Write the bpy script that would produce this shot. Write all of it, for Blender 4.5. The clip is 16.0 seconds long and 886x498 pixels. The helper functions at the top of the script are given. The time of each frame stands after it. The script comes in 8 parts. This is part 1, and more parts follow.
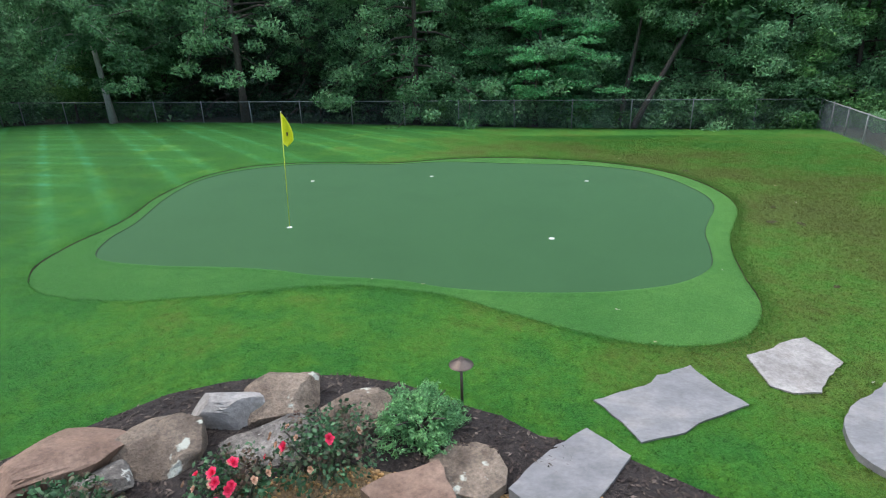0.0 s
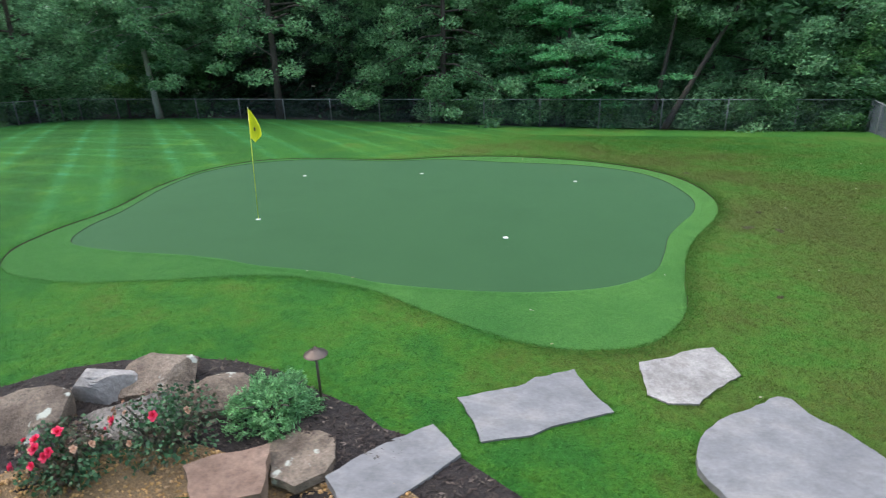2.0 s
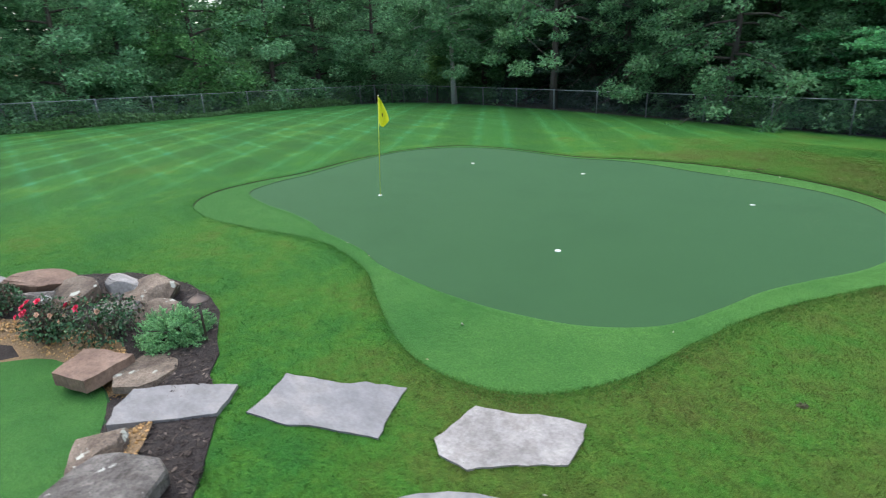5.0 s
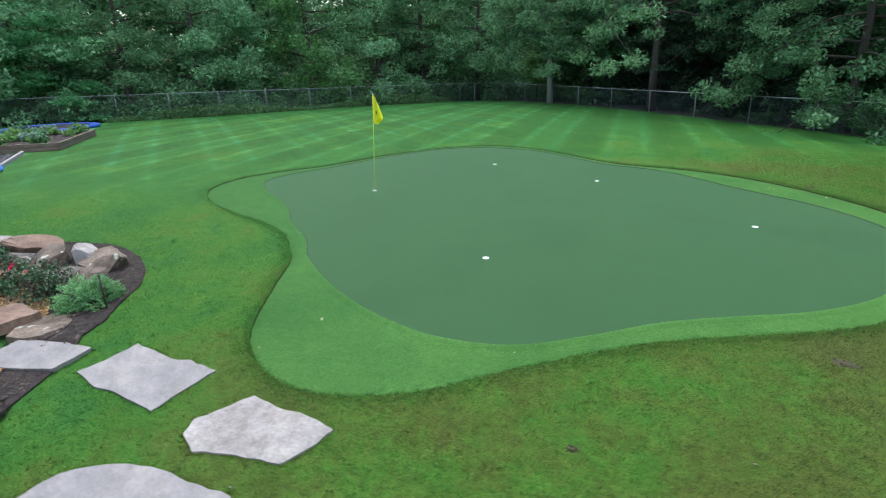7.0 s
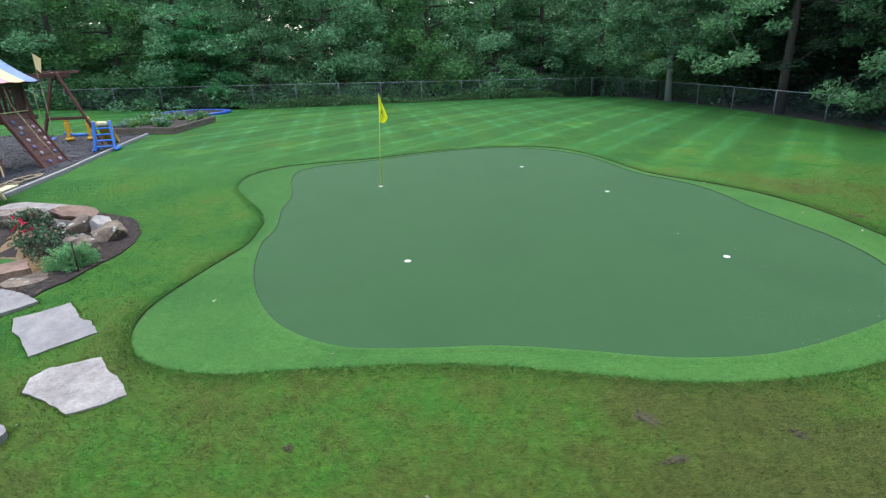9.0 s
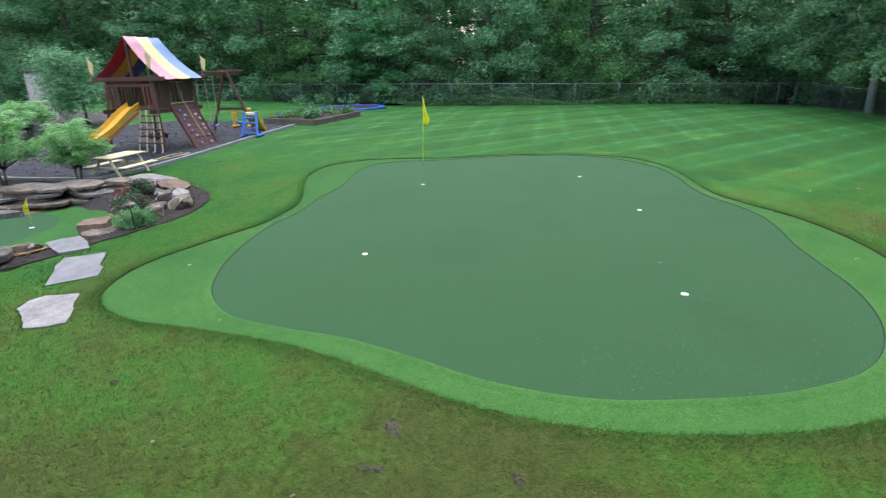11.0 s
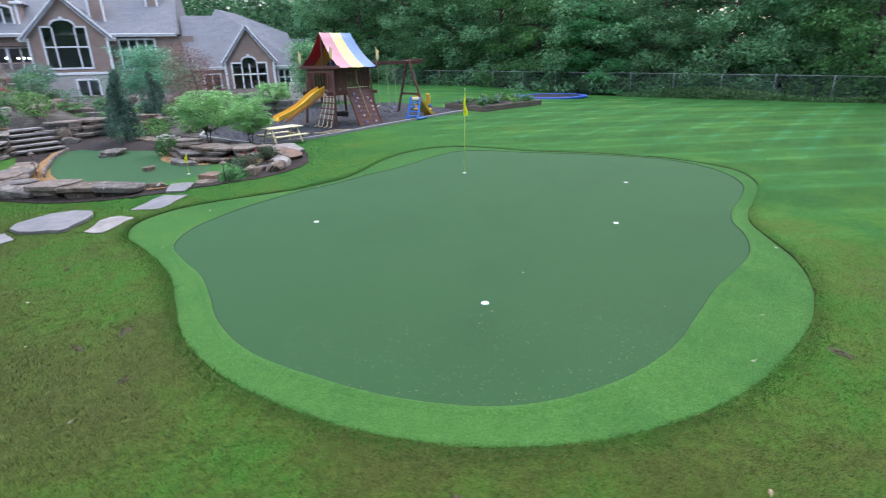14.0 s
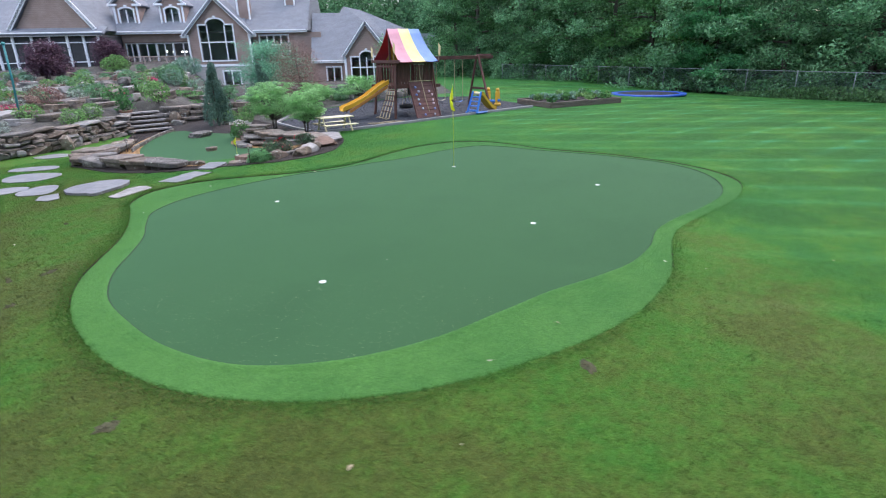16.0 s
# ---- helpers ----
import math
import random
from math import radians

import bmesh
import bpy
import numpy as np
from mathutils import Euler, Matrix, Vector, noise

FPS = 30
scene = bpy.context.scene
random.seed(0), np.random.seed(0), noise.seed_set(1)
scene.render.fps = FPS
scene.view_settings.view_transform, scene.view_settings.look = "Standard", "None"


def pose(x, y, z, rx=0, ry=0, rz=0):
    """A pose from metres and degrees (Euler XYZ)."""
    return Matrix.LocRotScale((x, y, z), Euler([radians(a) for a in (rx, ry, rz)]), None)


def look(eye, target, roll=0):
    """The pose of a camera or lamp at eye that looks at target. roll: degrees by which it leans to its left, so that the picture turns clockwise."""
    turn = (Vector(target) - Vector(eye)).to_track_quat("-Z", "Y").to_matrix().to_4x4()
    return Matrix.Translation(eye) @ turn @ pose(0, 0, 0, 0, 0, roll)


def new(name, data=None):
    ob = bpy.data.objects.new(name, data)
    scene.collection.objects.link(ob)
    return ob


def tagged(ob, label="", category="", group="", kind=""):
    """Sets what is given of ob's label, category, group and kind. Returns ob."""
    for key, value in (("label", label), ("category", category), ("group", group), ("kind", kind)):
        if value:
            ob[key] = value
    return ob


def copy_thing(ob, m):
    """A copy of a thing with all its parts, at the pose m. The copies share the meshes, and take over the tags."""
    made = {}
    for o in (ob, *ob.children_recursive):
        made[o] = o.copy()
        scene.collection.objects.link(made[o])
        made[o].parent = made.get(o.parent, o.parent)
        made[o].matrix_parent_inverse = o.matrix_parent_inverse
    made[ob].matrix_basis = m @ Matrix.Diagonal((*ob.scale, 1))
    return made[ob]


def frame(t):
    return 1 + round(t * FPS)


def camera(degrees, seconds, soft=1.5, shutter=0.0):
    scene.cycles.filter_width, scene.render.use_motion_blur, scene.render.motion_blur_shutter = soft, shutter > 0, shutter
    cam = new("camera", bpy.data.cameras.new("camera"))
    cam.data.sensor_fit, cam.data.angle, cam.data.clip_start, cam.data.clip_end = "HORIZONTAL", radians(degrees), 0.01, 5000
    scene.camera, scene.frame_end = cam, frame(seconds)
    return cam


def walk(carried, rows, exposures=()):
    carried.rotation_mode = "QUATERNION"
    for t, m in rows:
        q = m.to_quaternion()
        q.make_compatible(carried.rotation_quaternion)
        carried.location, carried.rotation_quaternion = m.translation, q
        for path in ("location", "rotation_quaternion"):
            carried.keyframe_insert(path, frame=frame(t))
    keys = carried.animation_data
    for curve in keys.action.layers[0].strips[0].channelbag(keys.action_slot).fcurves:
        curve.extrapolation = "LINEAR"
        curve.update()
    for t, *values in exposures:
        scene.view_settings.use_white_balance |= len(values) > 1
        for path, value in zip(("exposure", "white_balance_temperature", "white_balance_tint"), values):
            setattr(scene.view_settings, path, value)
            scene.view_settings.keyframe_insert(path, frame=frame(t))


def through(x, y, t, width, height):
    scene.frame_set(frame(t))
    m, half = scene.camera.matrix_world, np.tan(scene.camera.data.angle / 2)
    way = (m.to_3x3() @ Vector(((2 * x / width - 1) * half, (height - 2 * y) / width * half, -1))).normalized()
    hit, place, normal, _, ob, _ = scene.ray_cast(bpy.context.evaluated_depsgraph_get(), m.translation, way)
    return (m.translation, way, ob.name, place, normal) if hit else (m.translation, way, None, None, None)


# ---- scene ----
cam = camera(79.2, 16.0, soft=1.1, shutter=0.5)
EXPOSURES = [(0.0, 1.08, 6250, 8), (8.0, 1.12, 6150, 9), (16.0, 1.15, 6000, 15)]
PATH = [
    (0, (0.445, 0.31, 2.907), (0.401, 2.192, 2.232), -2.0),
    (0.5, (0.65, 0.261, 2.925), (0.599, 2.142, 2.248), -1.9),
    (1, (1.014, 0.257, 2.896), (0.948, 2.138, 2.22), -1.9),
    (1.5, (1.511, 0.281, 2.862), (1.398, 2.16, 2.187), -2.1),
    (2, (2.179, 0.355, 2.825), (1.94, 2.223, 2.153), -2.1),
    (2.5, (2.863, 0.5, 2.796), (2.431, 2.335, 2.127), -2.1),
    (3, (3.564, 0.71, 2.767), (2.902, 2.476, 2.101), -2.3),
    (3.5, (4.193, 0.977, 2.733), (3.37, 2.675, 2.07), -2.3),
    (6, (7.114, 3.252, 2.648), (5.663, 4.463, 1.994), -2.3),
    (6.5, (7.563, 3.818, 2.619), (6.059, 4.965, 1.967), -2.1),
    (7, (8.041, 4.444, 2.616), (6.476, 5.507, 1.966), -2.1),
    (7.5, (8.454, 5.069, 2.616), (6.826, 6.033, 1.967), -1.9),
    (8, (8.896, 5.774, 2.659), (7.205, 6.619, 2.005), -1.8),
    (10.5, (10.323, 9.837, 2.773), (8.437, 9.976, 2.12), -1.7),
    (11, (10.438, 10.766, 2.751), (8.546, 10.707, 2.105), -1.4),
    (11.5, (10.483, 11.689, 2.783), (8.608, 11.443, 2.134), -1.4),
    (12, (10.443, 12.726, 2.81), (8.601, 12.3, 2.157), -1.4),
    (12.5, (10.298, 13.686, 2.798), (8.497, 13.116, 2.14), -1.5),
    (13, (10.101, 14.694, 2.779), (8.349, 13.993, 2.118), -1.4),
    (13.5, (9.837, 15.612, 2.757), (8.136, 14.795, 2.096), -1.3),
    (14, (9.471, 16.563, 2.798), (7.861, 15.583, 2.129), -1.4),
    (14.5, (9.074, 17.436, 2.779), (7.55, 16.326, 2.11), -1.3),
    (15, (8.58, 18.328, 2.796), (7.149, 17.105, 2.121), -1.4),
    (15.5, (8.031, 19.115, 2.785), (6.672, 17.814, 2.108), -1.4),
    (16, (7.401, 19.941, 2.769), (6.102, 18.58, 2.091), -1.2),
]
walk(cam, [(t, look(eye, target, roll)) for t, eye, target, roll in PATH], exposures=EXPOSURES)

# ---- world and light: an overcast day ----
world = bpy.data.worlds.new("overcast")
scene.world = world
world.use_nodes = True
wn = world.node_tree.nodes
sky = wn.new("ShaderNodeTexSky")
sky.sky_type = "NISHITA"
sky.sun_disc = False
sky.sun_elevation, sky.sun_rotation = radians(56), radians(270)
sky.air_density, sky.dust_density, sky.ozone_density = 1.0, 4.0, 1.0
wn["Background"].inputs["Strength"].default_value = 0.15
world.node_tree.links.new(sky.outputs["Color"], wn["Background"].inputs["Color"])
sun_data = bpy.data.lights.new("sun", "SUN")
sun_data.energy, sun_data.angle, sun_data.color = 1.2, radians(80), (1.0, 0.98, 0.95)
sun = new("sun", sun_data)
sun.matrix_world = look((0, 0, 60), (-38, 0, 0))


# ---- materials ----
def ramp_of(nt, stops):
    node = nt.nodes.new("ShaderNodeValToRGB")
    els = node.color_ramp.elements
    while len(els) < len(stops):
        els.new(0.5)
    for el, (at, col) in zip(els, stops):
        el.position, el.color = at, (*col, 1)
    return node


def noise_of(nt, coord, scale, detail=4.0, rough=0.6):
    node = nt.nodes.new("ShaderNodeTexNoise")
    node.inputs["Scale"].default_value = scale
    node.inputs["Detail"].default_value = detail
    node.inputs["Roughness"].default_value = rough
    if coord is not None:
        nt.links.new(coord, node.inputs["Vector"])
    return node


def mix_of(nt, fac, a, b, kind="MIX"):
    node = nt.nodes.new("ShaderNodeMix")
    node.data_type, node.blend_type = "RGBA", kind
    for value, i in ((fac, 0), (a, 6), (b, 7)):
        if isinstance(value, (int, float)):
            node.inputs[i].default_value = value
        elif isinstance(value, tuple):
            node.inputs[i].default_value = (*value, 1)
        else:
            nt.links.new(value, node.inputs[i])
    return node.outputs[2]


def start(name):
    m = bpy.data.materials.new(name)
    m.use_nodes = True
    nt = m.node_tree
    return m, nt, nt.nodes["Principled BSDF"]


def math_of(nt, op, a, b=0.0):
    node = nt.nodes.new("ShaderNodeMath")
    node.operation = op
    for i, v in enumerate((a, b)):
        if isinstance(v, (int, float)):
            node.inputs[i].default_value = v
        else:
            nt.links.new(v, node.inputs[i])
    return node.outputs[0]


def bump_of(nt, bsdf, height, strength, dist):
    b = nt.nodes.new("ShaderNodeBump")
    b.inputs["Strength"].default_value = strength
    b.inputs["Distance"].default_value = dist
    nt.links.new(height, b.inputs["Height"])
    nt.links.new(b.outputs["Normal"], bsdf.inputs["Normal"])


def surface(name, cols, scale=6.0, fine=60.0, rough=0.7, bump=0.3, dist=0.01, vary=0.12, spot=None, metal=0.0, world_space=False, stretch=None, spec=0.5, stain=0.0):
    """A mottled solid surface: two scales of tone, optional spots, fine relief."""
    m, nt, bsdf = start(name)
    if world_space:
        coord = nt.nodes.new("ShaderNodeNewGeometry").outputs["Position"]
    else:
        tc = nt.nodes.new("ShaderNodeTexCoord").outputs["Object"]
        add = nt.nodes.new("ShaderNodeVectorMath")
        add.operation = "ADD"
        rnd = nt.nodes.new("ShaderNodeObjectInfo").outputs["Random"]
        nt.links.new(tc, add.inputs[0])
        nt.links.new(math_of(nt, "MULTIPLY", rnd, 37.0), add.inputs[1])
        coord = add.outputs[0]
    if stretch:
        mp = nt.nodes.new("ShaderNodeMapping")
        mp.inputs["Scale"].default_value = stretch
        nt.links.new(coord, mp.inputs["Vector"])
        coord = mp.outputs[0]
    big = noise_of(nt, coord, scale, 5.0)
    n = len(cols)
    rp = ramp_of(nt, [(0.28 + 0.44 * i / max(1, n - 1), c) for i, c in enumerate(cols)])
    nt.links.new(big.outputs["Fac"], rp.inputs[0])
    small = noise_of(nt, coord, fine, 3.0, 0.7)
    grey = ramp_of(nt, [(0.3, (1 - 2 * vary,) * 3), (0.7, (1 + vary,) * 3)])
    nt.links.new(small.outputs["Fac"], grey.inputs[0])
    col = mix_of(nt, 1.0, rp.outputs[0], grey.outputs[0], "MULTIPLY")
    if not world_space:
        tone = ramp_of(nt, [(0.0, (1 - vary,) * 3), (1.0, (1 + vary,) * 3)])
        nt.links.new(rnd, tone.inputs[0])
        col = mix_of(nt, 1.0, col, tone.outputs[0], "MULTIPLY")
    if stain:
        blot = ramp_of(nt, [(0.36, (1 - stain, 1 - stain * 1.05, 1 - stain * 1.12)), (0.52, (1.0, 1.0, 1.0)), (0.68, (1 + stain * 0.45, 1 + stain * 0.42, 1 + stain * 0.36))])
        nt.links.new(noise_of(nt, coord, scale * 1.9, 6.0, 0.7).outputs["Fac"], blot.inputs[0])
        col = mix_of(nt, 1.0, col, blot.outputs[0], "MULTIPLY")
    if spot:
        sp = noise_of(nt, coord, spot[1], 3.0)
        mask = ramp_of(nt, [(spot[2], (0, 0, 0)), (spot[2] + 0.05, (1, 1, 1))])
        nt.links.new(sp.outputs["Fac"], mask.inputs[0])
        col = mix_of(nt, mask.outputs[0], col, spot[0])
    nt.links.new(col, bsdf.inputs["Base Color"])
    bsdf.inputs["Roughness"].default_value = rough
    bsdf.inputs["Metallic"].default_value = metal
    bsdf.inputs["Specular IOR Level"].default_value = spec
    if bump:
        bump_of(nt, bsdf, small.outputs["Fac"], bump, dist)
    return m


def leafy(name, cols, rough=0.5, through=0.25, patch=1.1, spread=0.5):
    """Leaves: tone by leaf and by patch of the crown, a little light let through."""
    m, nt, bsdf = start(name)
    geo = nt.nodes.new("ShaderNodeNewGeometry")
    pos = noise_of(nt, geo.outputs["Position"], patch, 3.0)
    n = len(cols)
    rp = ramp_of(nt, [(0.36 + 0.28 * i / max(1, n - 1), c) for i, c in enumerate(cols)])
    nt.links.new(pos.outputs["Fac"], rp.inputs[0])
    tone = ramp_of(nt, [(0.0, (1 - spread,) * 3), (1.0, (1 + spread,) * 3)])
    nt.links.new(geo.outputs["Random Per Island"], tone.inputs[0])
    col = mix_of(nt, 1.0, rp.outputs[0], tone.outputs[0], "MULTIPLY")
    nt.links.new(col, bsdf.inputs["Base Color"])
    bsdf.inputs["Roughness"].default_value = rough
    bsdf.inputs["Specular IOR Level"].default_value = 0.22
    tr = nt.nodes.new("ShaderNodeBsdfTranslucent")
    nt.links.new(col, tr.inputs["Color"])
    mx = nt.nodes.new("ShaderNodeMixShader")
    mx.inputs[0].default_value = through
    nt.links.new(bsdf.outputs[0], mx.inputs[1])
    nt.links.new(tr.outputs[0], mx.inputs[2])
    nt.links.new(mx.outputs[0], nt.nodes["Material Output"].inputs["Surface"])
    return m


def lawn_material(name, stops, stripes=True, lo=0.62, hi=1.4, blades=True, sheen=0.24, tint=(0.25, 0.58, 0.16)):
    m, nt, bsdf = start(name)
    geo = nt.nodes.new("ShaderNodeNewGeometry")
    pos = geo.outputs["Position"]
    sep = nt.nodes.new("ShaderNodeSeparateXYZ")
    nt.links.new(pos, sep.inputs[0])
    patch = noise_of(nt, pos, 0.42, 6.0, 0.68)
    def span(value, lo, hi, to_lo, to_hi):
        mr = nt.nodes.new("ShaderNodeMapRange")
        for i, v in ((1, lo), (2, hi), (3, to_lo), (4, to_hi)):
            mr.inputs[i].default_value = v
        nt.links.new(value, mr.inputs[0])
        return mr.outputs[0]

    # drier ground away from the house, driest in a trodden belt round the green's far sides
    ox, oy = sep.outputs[0], math_of(nt, "SUBTRACT", sep.outputs[1], 11.5)
    reach_ = math_of(nt, "SQRT", math_of(nt, "ADD", math_of(nt, "MULTIPLY", ox, ox), math_of(nt, "MULTIPLY", oy, oy)))
    belt = math_of(nt, "MULTIPLY", span(reach_, 8.6, 12.5, 1.0, 0.0), span(math_of(nt, "ADD", ox, math_of(nt, "MULTIPLY", oy, 0.42)), -1.5, 5.0, 0.0, 1.0))
    dry = math_of(nt, "ADD", span(ox, -7.0, 5.0, -0.20, -0.02), math_of(nt, "MULTIPLY", belt, 0.15))
    dry = math_of(nt, "ADD", dry, span(oy, 2.0, 11.0, 0.0, -0.06))
    rp = ramp_of(nt, stops)
    tuft, clump = noise_of(nt, pos, 14.0, 3.0, 0.7), noise_of(nt, pos, 2.6, 4.0, 0.65)
    mixed = math_of(nt, "ADD", math_of(nt, "MULTIPLY", tuft.outputs["Fac"], 0.23), math_of(nt, "MULTIPLY", clump.outputs["Fac"], 0.34))
    mixed = math_of(nt, "ADD", mixed, -0.285)
    nt.links.new(math_of(nt, "ADD", math_of(nt, "ADD", patch.outputs["Fac"], mixed), dry), rp.inputs[0])
    col = rp.outputs[0]
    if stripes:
        # mower passes over the back lawn, two ways: bent-grass sheen painted as two pale tracks beside each pass
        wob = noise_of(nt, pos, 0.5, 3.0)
        # noise that breaks up the painted sheen
        patchy = noise_of(nt, pos, 1.1, 4.0, 0.7)
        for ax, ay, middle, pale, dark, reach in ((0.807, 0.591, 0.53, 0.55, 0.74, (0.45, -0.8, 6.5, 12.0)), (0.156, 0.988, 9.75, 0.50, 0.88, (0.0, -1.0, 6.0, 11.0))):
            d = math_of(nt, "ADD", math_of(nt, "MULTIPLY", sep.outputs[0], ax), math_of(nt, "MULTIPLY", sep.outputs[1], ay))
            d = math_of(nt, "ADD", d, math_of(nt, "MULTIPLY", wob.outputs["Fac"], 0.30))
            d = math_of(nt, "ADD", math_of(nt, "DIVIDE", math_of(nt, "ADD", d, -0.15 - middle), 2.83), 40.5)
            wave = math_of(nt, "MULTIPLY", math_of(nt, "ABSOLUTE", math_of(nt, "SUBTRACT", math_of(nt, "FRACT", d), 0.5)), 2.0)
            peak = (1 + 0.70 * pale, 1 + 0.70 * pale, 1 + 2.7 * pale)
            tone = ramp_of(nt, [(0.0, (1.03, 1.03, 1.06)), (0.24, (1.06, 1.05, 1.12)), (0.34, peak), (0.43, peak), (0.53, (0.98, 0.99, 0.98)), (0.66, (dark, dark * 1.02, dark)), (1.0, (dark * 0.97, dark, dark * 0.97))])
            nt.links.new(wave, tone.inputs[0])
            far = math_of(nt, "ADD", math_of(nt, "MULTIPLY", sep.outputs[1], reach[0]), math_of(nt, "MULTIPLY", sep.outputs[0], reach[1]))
            col = mix_of(nt, math_of(nt, "MULTIPLY", span(far, reach[2], reach[3], 0.0, 1.0), span(patchy.outputs["Fac"], 0.34, 0.56, 0.30, 1.0)), col, mix_of(nt, 1.0, col, tone.outputs[0], "MULTIPLY"))
    grain = noise_of(nt, pos, 44.0, 4.0, 0.8)
    gr = ramp_of(nt, [(0.3, (0.57, 0.60, 0.53)), (0.7, (1.40, 1.35, 1.31))])
    nt.links.new(grain.outputs["Fac"], gr.inputs[0])
    col = mix_of(nt, 1.0, col, gr.outputs[0], "MULTIPLY")
    lumps = noise_of(nt, pos, 10.0, 4.0, 0.7)
    lt = ramp_of(nt, [(0.32, (0.76, 0.78, 0.73)), (0.68, (1.21, 1.19, 1.16))])
    nt.links.new(lumps.outputs["Fac"], lt.inputs[0])
    col = mix_of(nt, 1.0 if stripes else 0.5, col, mix_of(nt, 1.0, col, lt.outputs[0], "MULTIPLY"))
    blade = ramp_of(nt, [(0.0, (lo, lo, lo)), (0.66, (1.0, 1.0, 1.0)), (0.90, (1.22, 1.15, 1.12)), (1.0, (hi * 1.45, hi * 1.12, hi * 1.15))])
    nt.links.new(geo.outputs["Random Per Island"], blade.inputs[0])
    if blades:
        col = mix_of(nt, 1.0, col, blade.outputs[0], "MULTIPLY")
    nt.links.new(col, bsdf.inputs["Base Color"])
    bsdf.inputs["Roughness"].default_value = 0.8
    bsdf.inputs["Specular IOR Level"].default_value = 0.12
    bsdf.inputs["Sheen Weight"].default_value = sheen
    bsdf.inputs["Sheen Tint"].default_value = (*tint, 1)
    bsdf.inputs["Sheen Roughness"].default_value = 0.4
    bump_of(nt, bsdf, grain.outputs["Fac"], 0.8, 0.03)
    return m


LAWN_TONES = [(0.24, (0.021, 0.108, 0.018)), (0.33, (0.029, 0.124, 0.018)), (0.42, (0.046, 0.144, 0.017)), (0.53, (0.063, 0.122, 0.018)), (0.64, (0.067, 0.091, 0.018)), (0.77, (0.067, 0.080, 0.020)), (0.92, (0.056, 0.061, 0.018))]
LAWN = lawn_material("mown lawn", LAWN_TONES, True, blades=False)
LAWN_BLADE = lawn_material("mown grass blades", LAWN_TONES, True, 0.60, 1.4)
LONG_GRASS = lawn_material("uncut grass", [(0.30, (0.030, 0.118, 0.016)), (0.70, (0.050, 0.150, 0.023))], False, 0.7, 1.3)
TURF = surface("putting turf", [(0.031, 0.084, 0.033), (0.037, 0.097, 0.038), (0.034, 0.090, 0.035)], 0.35, 160, 0.85, 0.3, 0.004, 0.10, world_space=True, spec=0.12)
turf_bsdf = TURF.node_tree.nodes["Principled BSDF"]
turf_bsdf.inputs["Sheen Weight"].default_value, turf_bsdf.inputs["Sheen Roughness"].default_value = 0.36, 0.30
turf_bsdf.inputs["Sheen Tint"].default_value = (0.37, 0.72, 0.43, 1)
FRINGE_TONES = [(0.35, (0.039, 0.136, 0.028)), (0.65, (0.069, 0.190, 0.042))]
FRINGE = lawn_material("fringe turf", FRINGE_TONES, False, blades=False, sheen=0.14, tint=(0.30, 0.72, 0.30))
FRINGE_BLADE = lawn_material("fringe turf pile", FRINGE_TONES, False, 0.6, 1.5, sheen=0.14, tint=(0.30, 0.72, 0.30))
SOIL = surface("bare soil", [(0.045, 0.034, 0.024), (0.085, 0.062, 0.042)], 5, 40, 0.95, 0.8, 0.02, 0.25, world_space=True)
LITTER = surface("leaf litter", [(0.020, 0.022, 0.012), (0.045, 0.038, 0.022)], 0.6, 14, 0.9, 0.6, 0.05, 0.3, world_space=True)
MULCH = surface("bark mulch", [(0.022, 0.017, 0.016), (0.045, 0.034, 0.030)], 9, 55, 0.85, 1.0, 0.03, 0.35, world_space=True)
PEBBLE = surface("pea gravel", [(0.195, 0.122, 0.056), (0.29, 0.192, 0.095), (0.235, 0.165, 0.095)], 25, 60, 0.7, 1.0, 0.02, 0.3, world_space=True)
RUBBER = surface("dark rubber mulch", [(0.035, 0.040, 0.050), (0.060, 0.065, 0.080)], 8, 50, 0.8, 1.0, 0.03, 0.3, world_space=True)
GALV = surface("galvanised steel", [(0.27, 0.30, 0.31), (0.35, 0.38, 0.39)], 8, 60, 0.55, 0.1, 0.002, 0.1, metal=0.3)
VINYL = surface("dark fence wire", [(0.12, 0.15, 0.17), (0.17, 0.21, 0.23)], 8, 60, 0.6, 0, 0.002, 0.1, metal=0.3)
BARK = surface("grey bark", [(0.060, 0.052, 0.042), (0.115, 0.100, 0.085)], 4, 26, 0.9, 0.9, 0.03, 0.25, stretch=(1, 1, 0.25))
PALE_BARK = surface("pale bark", [(0.34, 0.33, 0.31), (0.52, 0.51, 0.48)], 4, 26, 0.85, 0.6, 0.02, 0.2, stretch=(1, 1, 0.4))
LEAF_DEEP = leafy("deep green leaves", [(0.050, 0.140, 0.052), (0.082, 0.205, 0.076), (0.116, 0.262, 0.098)], 0.65, 0.4)
LEAF_MID = leafy("mid green leaves", [(0.066, 0.180, 0.058), (0.105, 0.255, 0.084), (0.150, 0.320, 0.108)], 0.65, 0.4)
LEAF_GREY = leafy("grey green leaves", [(0.078, 0.190, 0.085), (0.125, 0.272, 0.127), (0.175, 0.340, 0.168)], 0.65, 0.4)
LEAF_MAPLE = leafy("bright maple leaves", [(0.090, 0.290, 0.115), (0.150, 0.420, 0.175)], 0.6, 0.45)
LEAF_BIRCH = leafy("pale grey-green leaves", [(0.120, 0.280, 0.135), (0.190, 0.390, 0.195), (0.260, 0.480, 0.250)], 0.6, 0.45)
LEAF_LIGHT = leafy("light green leaves", [(0.130, 0.270, 0.080), (0.200, 0.370, 0.125)], 0.5, 0.4)
